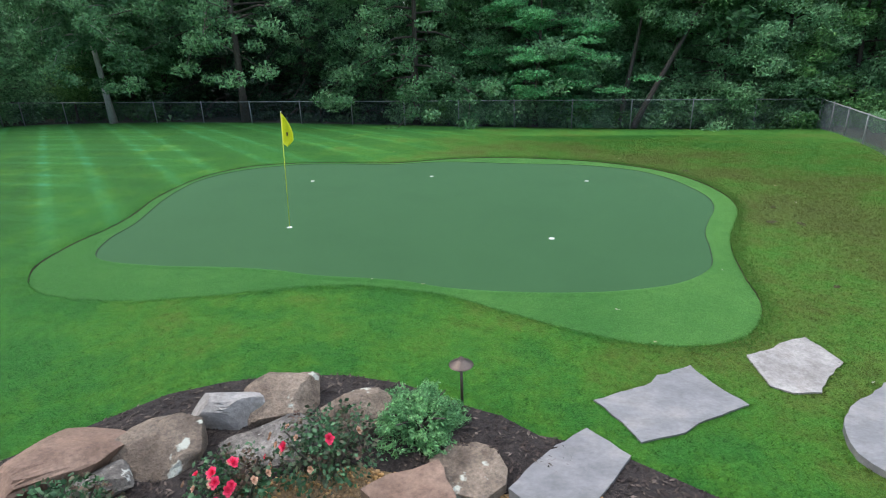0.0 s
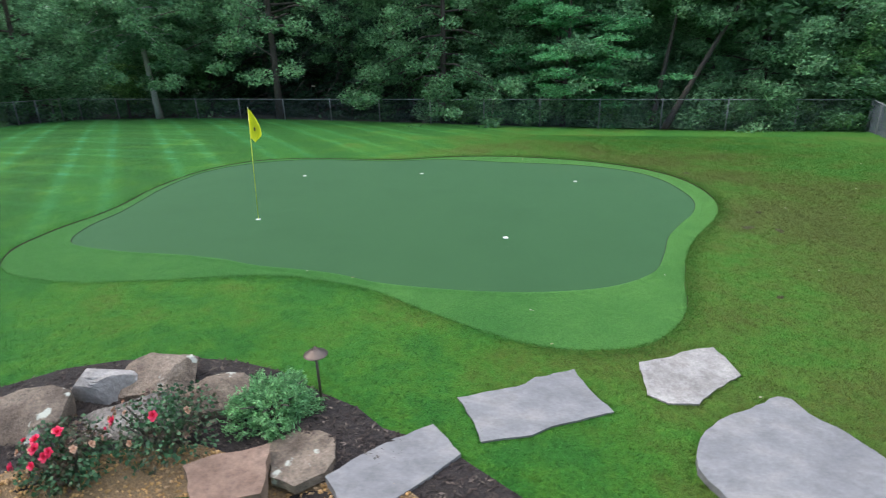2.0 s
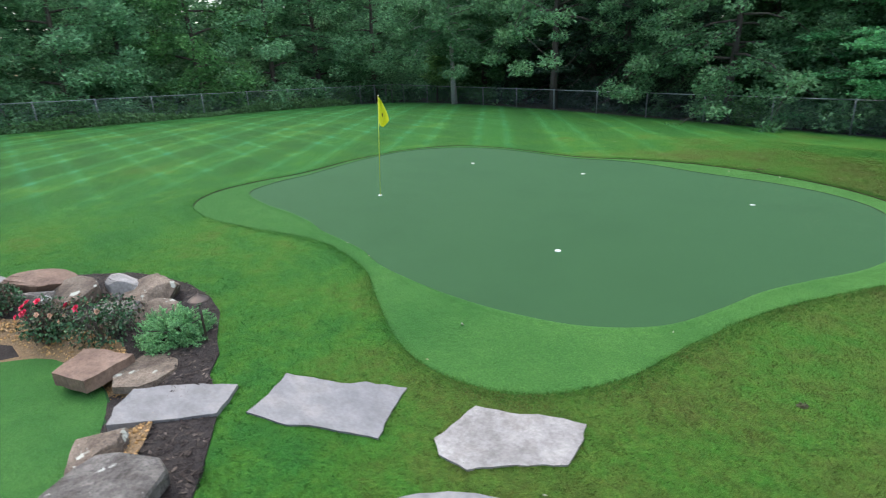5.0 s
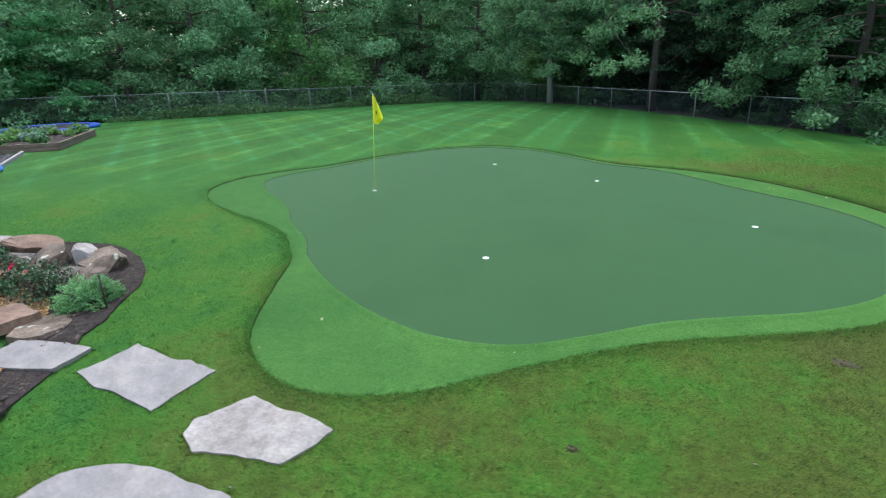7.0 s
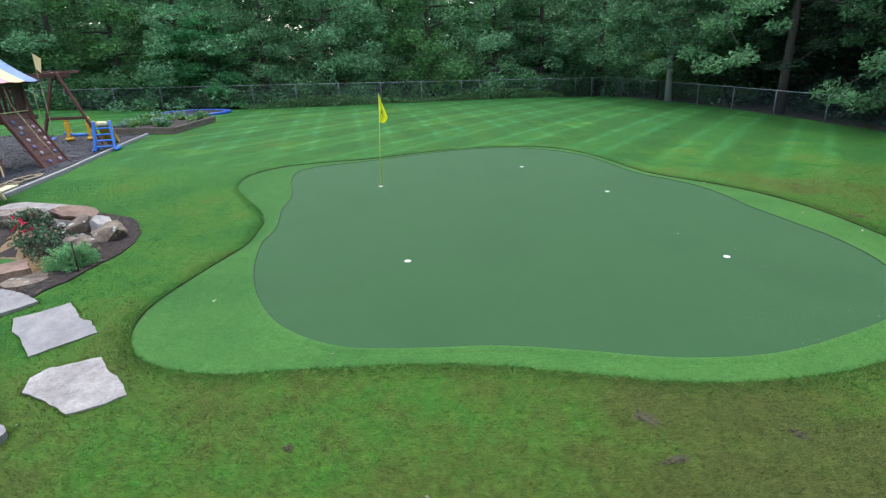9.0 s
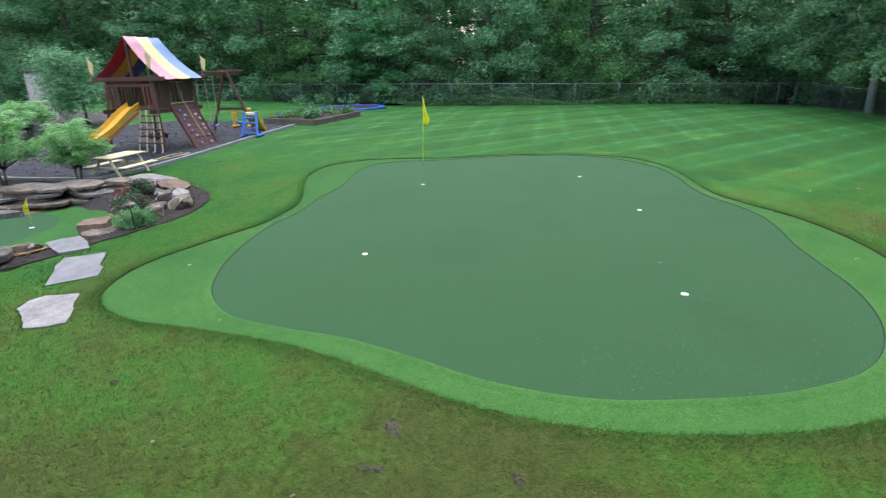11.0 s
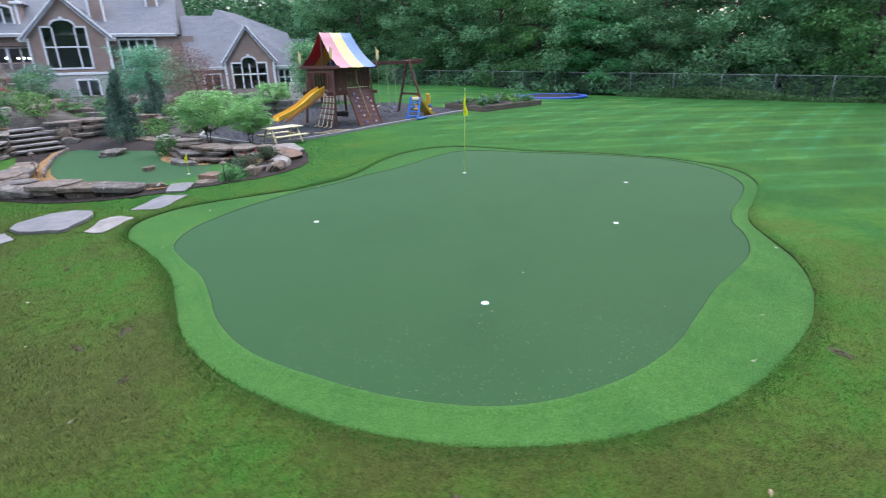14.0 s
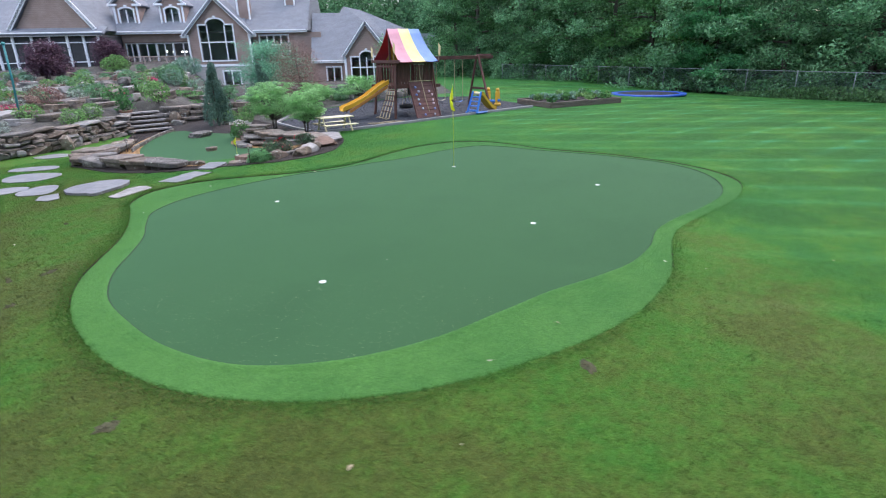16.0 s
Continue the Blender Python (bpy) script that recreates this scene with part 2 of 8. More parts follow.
LEAF_FAR = leafy("dim woodland leaves", [(0.065, 0.160, 0.078), (0.110, 0.240, 0.115), (0.165, 0.315, 0.160)], 0.7, 0.4, 0.25)
NEEDLE = leafy("dark needles", [(0.018, 0.048, 0.026), (0.032, 0.070, 0.038)], 0.6, 0.1)
FLAG_STONE = surface("blue grey flagstone", [(0.160, 0.163, 0.172), (0.208, 0.210, 0.218), (0.275, 0.268, 0.262)], 2.2, 22, 0.6, 0.4, 0.008, 0.08, stretch=(1, 1.5, 1), stain=0.16)


# ---- mesh helpers ----
def thing(name, at, label, category, group="", kind="", turn=0.0):
    ob = new(name)
    ob.empty_display_size = 0.2
    ob.matrix_world = pose(*at, 0, 0, turn)
    return tagged(ob, label, category, group, kind)


def mesh_of(name, bm, material, smooth=False):
    me = bpy.data.meshes.new(name)
    bm.to_mesh(me)
    bm.free()
    for mat in material if isinstance(material, (list, tuple)) else (material,):
        me.materials.append(mat)
    if smooth:
        me.shade_smooth()
    return me


def part(name, bm, material, parent, label="", smooth=False, kind=""):
    ob = new(name, mesh_of(name, bm, material, smooth))
    ob.parent = parent
    return tagged(ob, label, kind=kind)


def single(name, bm, material, label, category, group="", kind="", smooth=False, at=None):
    ob = new(name, mesh_of(name, bm, material, smooth))
    if at is not None:
        ob.matrix_world = at
    return tagged(ob, label, category, group, kind)


def box(bm, c, s, m=None, bevel=0.0, mat=0):
    """A box of size s round c, edges bevelled, turned by m."""
    vs = bmesh.ops.create_cube(bm, size=1.0)["verts"]
    bmesh.ops.scale(bm, vec=s, verts=vs)
    fs = {f for v in vs for f in v.link_faces}
    if bevel:
        es = list({e for v in vs for e in v.link_edges})
        res = bmesh.ops.bevel(bm, geom=es, offset=bevel, segments=1, affect="EDGES", profile=0.5)
        vs = list({v for f in res["faces"] for v in f.verts} | {v for v in vs if v.is_valid})
        fs = {f for v in vs for f in v.link_faces}
    mm = Matrix.Translation(c) @ (m or Matrix())
    bmesh.ops.transform(bm, matrix=mm, verts=vs)
    for f in fs:
        if f.is_valid:
            f.material_index = mat
    return vs


def bar(bm, a, b, w, h=None, mat=0, bevel=0.0):
    """A beam from a to b with a section w by h."""
    a, b = Vector(a), Vector(b)
    d = b - a
    m = d.to_track_quat("X", "Z").to_matrix().to_4x4()
    return box(bm, (a + b) / 2, (d.length, w, h or w), m, bevel, mat)


def tube(bm, pts, radii, seg=8, cap=True):
    """A round tube through pts."""
    rings = []
    for i, p in enumerate(pts):
        p = Vector(p)
        d = Vector(pts[min(i + 1, len(pts) - 1)]) - Vector(pts[max(i - 1, 0)])
        q = d.to_track_quat("Z", "Y")
        r = radii[i] if isinstance(radii, (list, tuple)) else radii
        rings.append([bm.verts.new(p + q @ Vector((r * math.cos(2 * math.pi * k / seg), r * math.sin(2 * math.pi * k / seg), 0))) for k in range(seg)])
    for r0, r1 in zip(rings, rings[1:]):
        for k in range(seg):
            bm.faces.new((r0[k], r0[(k + 1) % seg], r1[(k + 1) % seg], r1[k]))
    if cap:
        bm.faces.new(rings[0][::-1])
        bm.faces.new(rings[-1])
    return rings


def raw_mesh(name, verts, faces, material, smooth=False):
    """A mesh from numpy arrays: verts n x 3, faces m x k of one size."""
    me = bpy.data.meshes.new(name)
    verts, faces = np.asarray(verts, np.float32), np.asarray(faces, np.int32)
    k = faces.shape[1]
    me.vertices.add(len(verts))
    me.vertices.foreach_set("co", verts.ravel())
    me.loops.add(faces.size)
    me.loops.foreach_set("vertex_index", faces.ravel())
    me.polygons.add(len(faces))
    me.polygons.foreach_set("loop_start", np.arange(0, faces.size, k, dtype=np.int32))
    me.update(calc_edges=True)
    me.materials.append(material)
    if smooth:
        me.shade_smooth()
    return me


def leaf_mesh(name, rng, at, size, material, up=0.6, narrow=0.5, out=None, corners=4):
    """Folded four-cornered leaves at the places given, or plain three-cornered ones; up: how flat they lie."""
    n = len(at)
    d = rng.normal(size=(n, 3))
    d[:, 2] *= 1 - 0.75 * up
    if out is not None:
        d += out
    d /= np.linalg.norm(d, axis=1)[:, None] + 1e-9
    nrm = rng.normal(size=(n, 3)) * (1 - up) + np.array((0, 0, 1.0)) * up
    side = np.cross(d, nrm)
    side /= np.linalg.norm(side, axis=1)[:, None] + 1e-9
    nrm = np.cross(side, d)
    size = (np.asarray(size) * np.ones(n))[:, None]
    if corners == 3:
        v = np.stack([at - d * size * 0.4 + side * size * narrow * 0.5, at - d * size * 0.4 - side * size * narrow * 0.5, at + d * size * 0.6 - np.array((0, 0, 0.12)) * size], 1)
        return raw_mesh(name, v.reshape(-1, 3), np.arange(n * 3).reshape(n, 3), material)
    v = np.empty((n, 4, 3))
    v[:, 0] = at - d * size * 0.5
    v[:, 1] = at + side * size * narrow * 0.5 + nrm * size * 0.08
    v[:, 2] = at + d * size * 0.5 - np.array((0, 0, 0.12)) * size
    v[:, 3] = at - side * size * narrow * 0.5 + nrm * size * 0.08
    f = np.arange(n * 4).reshape(n, 4)
    return raw_mesh(name, v.reshape(-1, 3), f, material)


def inside(poly, x, y):
    """Which of the points lie in the polygon."""
    x, y = np.asarray(x, float), np.asarray(y, float)
    hit = np.zeros(x.shape, bool)
    for (x0, y0), (x1, y1) in zip(poly, poly[1:] + poly[:1]):
        cross = ((y0 > y) != (y1 > y)) & (x < (x1 - x0) * (y - y0) / (y1 - y0 + 1e-12) + x0)
        hit ^= cross
    return hit


def spline(points, n):
    """A smooth closed line through the points, n pieces to each."""
    out, m = [], len(points)
    for i in range(m):
        p = [np.array(points[(i + k - 1) % m], float) for k in range(4)]
        for j in range(n):
            t = j / n
            out.append(tuple(0.5 * (2 * p[1] + (p[2] - p[0]) * t + (2 * p[0] - 5 * p[1] + 4 * p[2] - p[3]) * t ** 2 + (3 * p[1] - p[0] - 3 * p[2] + p[3]) * t ** 3)))
    return out


# ---- the lie of the land ----
HILL = (-0.19926, -0.03503, 0.00926, 0.00271, 0.01428, 0.00372, 0.03137, -0.01182, -0.05788, -0.04041)
MINI_Z = -0.31
MINI = spline([(0.35, 3.38), (1.1, 3.1), (1.55, 2.85), (2.0, 2.5), (2.4, 1.9), (2.45, 0.9), (2.3, -0.2), (1.9, -1.4), (1.42, -2.93), (0.15, -5.4), (-0.93, -6.9), (-1.9, -7.9), (-2.6, -8.0), (-2.9, -6.2), (-2.7, -4.1), (-2.3, -2.8), (-1.5, -1.6), (-1.25, -0.7), (-1.25, 0.2), (-1.8, 1.0), (-2.35, 1.5), (-2.1, 2.4), (-1.5, 2.95), (-0.7, 3.28)], 4)


WALL_X = (-4.0, -1.6, 0.2, 0.6, 1.3, 2.4, 3.5, 4.6, 5.5, 8.5, 14.0)
WALL_Y = (-9.2, -8.9, -8.8, -8.0, -7.65, -6.4, -5.6, -5.15, -4.95, -4.3, -3.6)


def smooth01(v):
    v = np.clip(v, 0, 1)
    return v * v * (3 - 2 * v)


def land(x, y):
    """Height of the ground (works on arrays)."""
    x, y = np.asarray(x, float), np.asarray(y, float)
    a, b = np.clip(x, -34, 22), np.clip(y, -6, 36)
    k = HILL
    z = k[0] + k[1] * a + k[2] * b + (k[3] * a * a + k[4] * a * b + k[5] * b * b) / 10 + (k[6] * a ** 3 + k[7] * a * a * b + k[8] * a * b * b + k[9] * b ** 3) / 1000
    # the garden terrace behind the stone wall climbs towards the house
    back = smooth01((np.interp(x, WALL_X, WALL_Y) - 0.25 - y) / 1.3)
    line = -14.2 + 0.386 * (y + 36.06)
    east = smooth01((x - line + 1.0) / 3.5)
    rise = 0.85 + 0.05 * np.clip(-7.0 - y, 0, 34)
    z = z + back * east * rise
    # shallow basin of the small green
    r = np.hypot((x - 0.05) / 2.9, (y + 2.3) / 6.1)
    z = z + smooth01((1.06 - r) / 0.12) * (np.minimum(z, MINI_Z - 0.05) - z)
    return z


def on_land(x, y, up=0.0):
    return float(land(x, y)) + up


def sheet(name, poly, material, up, step, label, category, kind="structure", parent=None, edge=0.0, height=None):
    """A thin sheet that follows the ground inside a closed line: a grid inside, a strip out to the line."""
    bm = bmesh.new()
    vs = [bm.verts.new((x, y, 0)) for x, y in poly]
    bm.faces.new(vs)
    bm.normal_update()
    bmesh.ops.triangulate(bm, faces=bm.faces[:])
    x0, y0, x1, y1 = min(p[0] for p in poly), min(p[1] for p in poly), max(p[0] for p in poly), max(p[1] for p in poly)
    for k in range(1, int((x1 - x0) / step) + 1):
        bmesh.ops.bisect_plane(bm, geom=bm.verts[:] + bm.edges[:] + bm.faces[:], plane_co=(x0 + k * step, 0, 0), plane_no=(1, 0, 0))
    for k in range(1, int((y1 - y0) / step) + 1):
        bmesh.ops.bisect_plane(bm, geom=bm.verts[:] + bm.edges[:] + bm.faces[:], plane_co=(0, y0 + k * step, 0), plane_no=(0, 1, 0))
    bmesh.ops.recalc_face_normals(bm, faces=bm.faces[:])
    for v in bm.verts:
        v.co.z = (on_land(v.co.x, v.co.y) if height is None else height) + up
    if bm.faces and sum(f.normal.z for f in bm.faces) < 0:
        bmesh.ops.reverse_faces(bm, faces=bm.faces[:])
    if edge:
        rim = [e for e in bm.edges if e.is_boundary]
        for e in rim:
            e.smooth = False
        down = bmesh.ops.extrude_edge_only(bm, edges=rim)["geom"]
        for v in down:
            if isinstance(v, bmesh.types.BMVert):
                v.co.z -= edge
    bm.normal_update()
    ob = new(name, mesh_of(name, bm, material, True))
    return tagged(ob, label, category, kind=kind)


# ---- ground ----
SLOPE = [(14.0, -3.95), (8.5, -4.65), (5.5, -5.3), (4.6, -5.5), (3.5, -5.95), (2.4, -6.75), (1.3, -8.0), (0.6, -8.4), (0.2, -9.1), (-1.6, -9.4), (-4.0, -9.5), (-5.6, -7.6), (-8.2, -6.3), (-13.9, -6.8), (-18.0, -5.5), (-24.0, -13.0), (-30.0, -26.0), (-16.0, -40.0), (16.0, -52.0), (26.0, -24.0)]

BED = [(-4.35, 0.6), (-4.1, 2.0), (-3.83, 3.02), (-3.27, 3.75), (-2.69, 4.32), (-2.35, 4.66), (-1.87, 4.87), (-1.23, 5.0), (-0.65, 4.99), (-0.1, 4.85), (0.46, 4.52), (0.82, 4.36), (1.12, 4.1), (1.45, 4.0), (1.8, 3.83), (2.35, 3.42), (2.85, 3.0), (3.35, 2.35), (3.72, 1.45), (3.95, 0.3), (4.15, -0.75), (3.4, -2.5), (2.5, -3.7), (1.5, -4.6), (0.9, -6.6), (0.3, -8.0), (-1.0, -8.6), (-3.2, -9.0), (-4.6, -7.0), (-4.5, -3.0)]


def well_inside(poly, x, y, d=0.55):
    ok = inside(poly, x, y)
    for dx, dy in ((d, 0), (-d, 0), (0, d), (0, -d)):
        ok &= inside(poly, x + dx, y + dy)
    return ok


def build_ground():
    def axis(lo, hi, fine0, fine1):
        near = np.arange(fine0, fine1 + 0.01, 0.5)
        steps = np.geomspace(0.6, 90, 26)
        left = fine0 - np.cumsum(steps)
        right = fine1 + np.cumsum(steps)
        return np.concatenate([left[::-1], near, right])
    xs, ys = axis(0, 0, -34, 22), axis(0, 0, -38, 37)
    gx, gy = np.meshgrid(xs, ys)
    # the lawn sheet dips under the planted slope, which has a surface of its own
    gz = land(gx, gy) - np.where(well_inside(SLOPE, gx, gy) | well_inside(BED, gx, gy), 0.35, 0.0)
    v = np.stack([gx, gy, gz], -1).reshape(-1, 3)
    i = np.arange(len(xs) * len(ys)).reshape(len(ys), len(xs))
    f = np.stack([i[:-1, :-1], i[:-1, 1:], i[1:, 1:], i[1:, :-1]], -1).reshape(-1, 4)
    ob = new("ground", raw_mesh("ground", v, f, LAWN, True))
    tagged(ob, "mown green lawn with painted sheen of crossing mower stripes and dry patches", "lawn", kind="structure")


build_ground()

# the big green: radii from its middle, every nine degrees
MID = (0.0, 11.5)
OUTER_R = (6.58, 6.82, 7.03, 7.11, 7.03, 6.84, 6.56, 6.31, 6.03, 5.7, 5.33, 5.15, 5.36, 5.89, 6.55, 7.04, 7.07, 6.88, 6.58, 6.37, 6.17, 6.24, 6.66, 7.03, 6.96, 6.32, 5.43, 4.74, 4.42, 4.44, 4.67, 5.38, 6.36, 6.83, 6.63, 6.09, 5.78, 5.73, 5.94, 6.29)
INNER_R = (6.12, 6.29, 6.48, 6.55, 6.33, 5.93, 5.46, 5.16, 5.1, 5.09, 4.98, 4.85, 5.06, 5.58, 6.19, 6.58, 6.76, 6.66, 6.36, 6.1, 5.91, 5.88, 6.12, 6.17, 5.45, 4.73, 4.36, 4.24, 4.12, 4.13, 4.38, 4.61, 4.9, 5.23, 5.53, 5.62, 5.44, 5.32, 5.47, 5.82)


def round_line(radii, n=4):
    return spline([(MID[0] + r * math.cos(radians(9 * i + 4.5)), MID[1] + r * math.sin(radians(9 * i + 4.5))) for i, r in enumerate(radii)], n)


OUTER, INNER = round_line(OUTER_R), round_line(INNER_R)
sheet("fringe", OUTER, FRINGE, 0.013, 0.8, "bright green longer artificial turf collar round the putting green", "turf fringe", edge=0.05)
sheet("putting_green", INNER, TURF, 0.021, 0.8, "smooth grey-green artificial putting green", "putting green", edge=0.02)
SEAM = surface("dark turf seam face", [(0.010, 0.024, 0.012), (0.016, 0.036, 0.018)], 12, 80, 0.9, 0.2, 0.003, 0.2, world_space=True)


def turf_seam():
    """The collar's longer pile ends in a low dark step at the green."""
    o = np.array(round_line(INNER_R, 10))
    out = o - np.array(MID)
    out /= np.linalg.norm(out, axis=1)[:, None]
    rows = []
    for off, up in ((-0.004, 0.012), (0.002, 0.026), (0.012, 0.031), (0.06, 0.028), (0.13, 0.012)):
        p = o + out * off
        rows.append(np.stack([p[:, 0], p[:, 1], land(p[:, 0], p[:, 1]) + up], -1))
    n, m = len(o), len(rows)
    i = np.arange(n * m).reshape(m, n)
    f = np.stack([i[:-1], np.roll(i, -1, 1)[:-1], np.roll(i, -1, 1)[1:], i[1:]], -1).reshape(-1, 4)
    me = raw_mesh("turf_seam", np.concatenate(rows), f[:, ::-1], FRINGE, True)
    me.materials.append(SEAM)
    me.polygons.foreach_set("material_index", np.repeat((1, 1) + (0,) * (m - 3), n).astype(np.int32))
    me.set_sharp_from_angle(angle=radians(40))
    tagged(new("turf_seam", me), "raised pile edge of the collar along the putting green", "turf edge", kind="structure")


turf_seam()
LIP = 0.036


def past_green(x, y):
    """How far outside the turf's edge a place lies, along the line from the green's middle."""
    dx, dy = np.asarray(x, float) - MID[0], np.asarray(y, float) - MID[1]
    o = np.array(OUTER) - np.array(MID)
    a = np.arctan2(o[:, 1], o[:, 0])
    k = np.argsort(a)
    return np.hypot(dx, dy) - np.interp(np.arctan2(dy, dx), a[k], np.hypot(o[:, 0], o[:, 1])[k], period=2 * math.pi)


def sod(x, y):
    """The lawn's sod stands a little above the turf that was let into it."""
    d = past_green(x, y)
    return np.where(d > 0, LIP * smooth01((0.85 - d) / 0.75), 0.0)


def lawn_edge():
    """The cut rim of the lawn round the turf: a soil face, then grass that falls away outwards."""
    o = np.array(round_line(OUTER_R, 10))
    out = o - np.array(MID)
    out /= np.linalg.norm(out, axis=1)[:, None]
    ripple = np.array([0.020 * noise.noise(Vector((p[0] * 2.2, p[1] * 2.2, 3.0))) + 0.010 * noise.noise(Vector((p[0] * 9.0, p[1] * 9.0, 7.0))) for p in o])
    rows = []
    for off, up in ((0.0, -0.03), (0.006, LIP * 0.8), (0.03, LIP), (0.12, LIP * 0.99), (0.22, LIP * 0.92), (0.36, LIP * 0.72), (0.52, LIP * 0.4), (0.68, LIP * 0.14), (0.86, -0.012)):
        p = o + out * (off + ripple * max(0.0, 1 - off))[:, None]
        rows.append(np.stack([p[:, 0], p[:, 1], land(p[:, 0], p[:, 1]) + up], -1))
    n, m = len(o), len(rows)
    i = np.arange(n * m).reshape(m, n)
    f = np.stack([i[:-1], np.roll(i, -1, 1)[:-1], np.roll(i, -1, 1)[1:], i[1:]], -1).reshape(-1, 4)
    me = raw_mesh("lawn_edge", np.concatenate(rows), f[:, ::-1], LAWN, True)
    me.materials.append(SOIL)
    me.polygons.foreach_set("material_index", np.repeat((1,) + (0,) * (m - 2), n).astype(np.int32))
    me.set_sharp_from_angle(angle=radians(40))
    tagged(new("lawn_edge", me), "cut rim of lawn sod standing just above the turf", "lawn", kind="structure")


lawn_edge()


# ---- fences: chain link on steel posts ----
def fence(name, a, b, top_a, top_b, label, gate_at=None):
    """Posts every 3.03 m, a top rail and woven wire from a to b."""
    a, b = Vector((*a, 0)), Vector((*b, 0))
    run = (b - a).length
    u = (b - a) / run
    root = thing(name, (a.x, a.y, on_land(a.x, a.y)), label, "fence")
    base = root.matrix_world.inverted()

    def at(s):
        p = a + u * s
        return p.x, p.y

    def top(s):
        return top_a + (top_b - top_a) * s / run

    n = int(run / 3.03)
    stops = [k * 3.03 for k in range(n + 1)] + ([run] if run - n * 3.03 > 0.6 else [])
    if gate_at is not None:
        stops = sorted(stops + [gate_at, gate_at + 1.07])
    for k, s in enumerate(stops):
        x, y = at(s)
        heavy = gate_at is not None and abs(s - gate_at - 0.5) < 0.6
        r = 0.042 if heavy or k in (0, len(stops) - 1) else 0.028
        foot, head = min(on_land(x, y), top(s) - 1.2) - 0.1, top(s) + 0.03
        lean = random.Random(k + len(name)).uniform(-0.02, 0.02)
        bm = bmesh.new()
        tube(bm, [(x, y, foot), (x + u.x * lean, y + u.y * lean, head), (x + u.x * lean, y + u.y * lean, head + 0.03)], [r, r, r * 0.4], 8)
        bmesh.ops.transform(bm, matrix=base, verts=bm.verts[:])
        part("post", bm, GALV, root, smooth=True)
    for s0, s1 in zip(stops, stops[1:]):
        bm = bmesh.new()
        p0, p1 = at(s0), at(s1)
        tube(bm, [(*p0, top(s0)), ((p0[0] + p1[0]) / 2, (p0[1] + p1[1]) / 2, (top(s0) + top(s1)) / 2 - 0.008), (*p1, top(s1))], 0.022, 6)
        bmesh.ops.transform(bm, matrix=base, verts=bm.verts[:])
        part("rail", bm, GALV, root, smooth=True)
    # wire: thin three-sided strands in two leans
    v, f = [], []
    h = 1.42
    for lean in (-1, 1):
        for s in np.arange(-h * 0.6, run + h * 0.6, 0.07):
            s0, s1 = s, s + lean * h * 0.6
            if not (0 <= s0 <= run and 0 <= s1 <= run):
                continue
            (x0, y0), (x1, y1) = at(s0), at(s1)
            z0, z1 = top(s0) - h, top(s1)
            i = len(v)
            nx, ny = -u.y * 0.0025, u.x * 0.0025
            for (x, y, z) in ((x0, y0, z0), (x1, y1, z1)):
                v += [(x + nx, y + ny, z), (x + u.x * 0.0025, y + u.y * 0.0025, z), (x - nx, y - ny, z), (x - u.x * 0.0025, y - u.y * 0.0025, z)]
            f += [(i + k, i + (k + 1) % 4, i + 4 + (k + 1) % 4, i + 4 + k) for k in range(4)]
    me = raw_mesh("wire", np.array(v), np.array(f), VINYL)
    me.transform(base)
    ob = new("wire", me)
    ob.parent = root
    return root


def back_y(x):
    return 30.55 - 0.135 * x


fence("back_fence", (18.87, back_y(18.87)), (-27.75, back_y(-27.75)), 0.33, 1.12, "long grey chain-link fence with steel posts before the woods")
fence("side_fence", (-27.75, back_y(-27.75)), (-36.2, -17.0), 1.12, 1.9, "chain-link fence with a narrow gate along the lawn's far side", gate_at=0.6)
fence("corner_fence", (18.87, back_y(18.87)), (13.0, 15.2), 0.33, 0.62, "grey chain-link fence running off from the back corner")

# forest floor beyond the fences
sheet("forest_floor", [(-29.2, 35.0), (-27, 34.5), (18.6, 28.4), (19.0, 28.0), (13.3, 15.2), (16, 4), (40, -10), (75, 40), (30, 85), (-60, 90), (-95, 30), (-80, -60), (-38, -17), (-33.2, 5.4)], LITTER, 0.03, 6.0, "dark leaf litter under the trees beyond the fence", "forest floor")


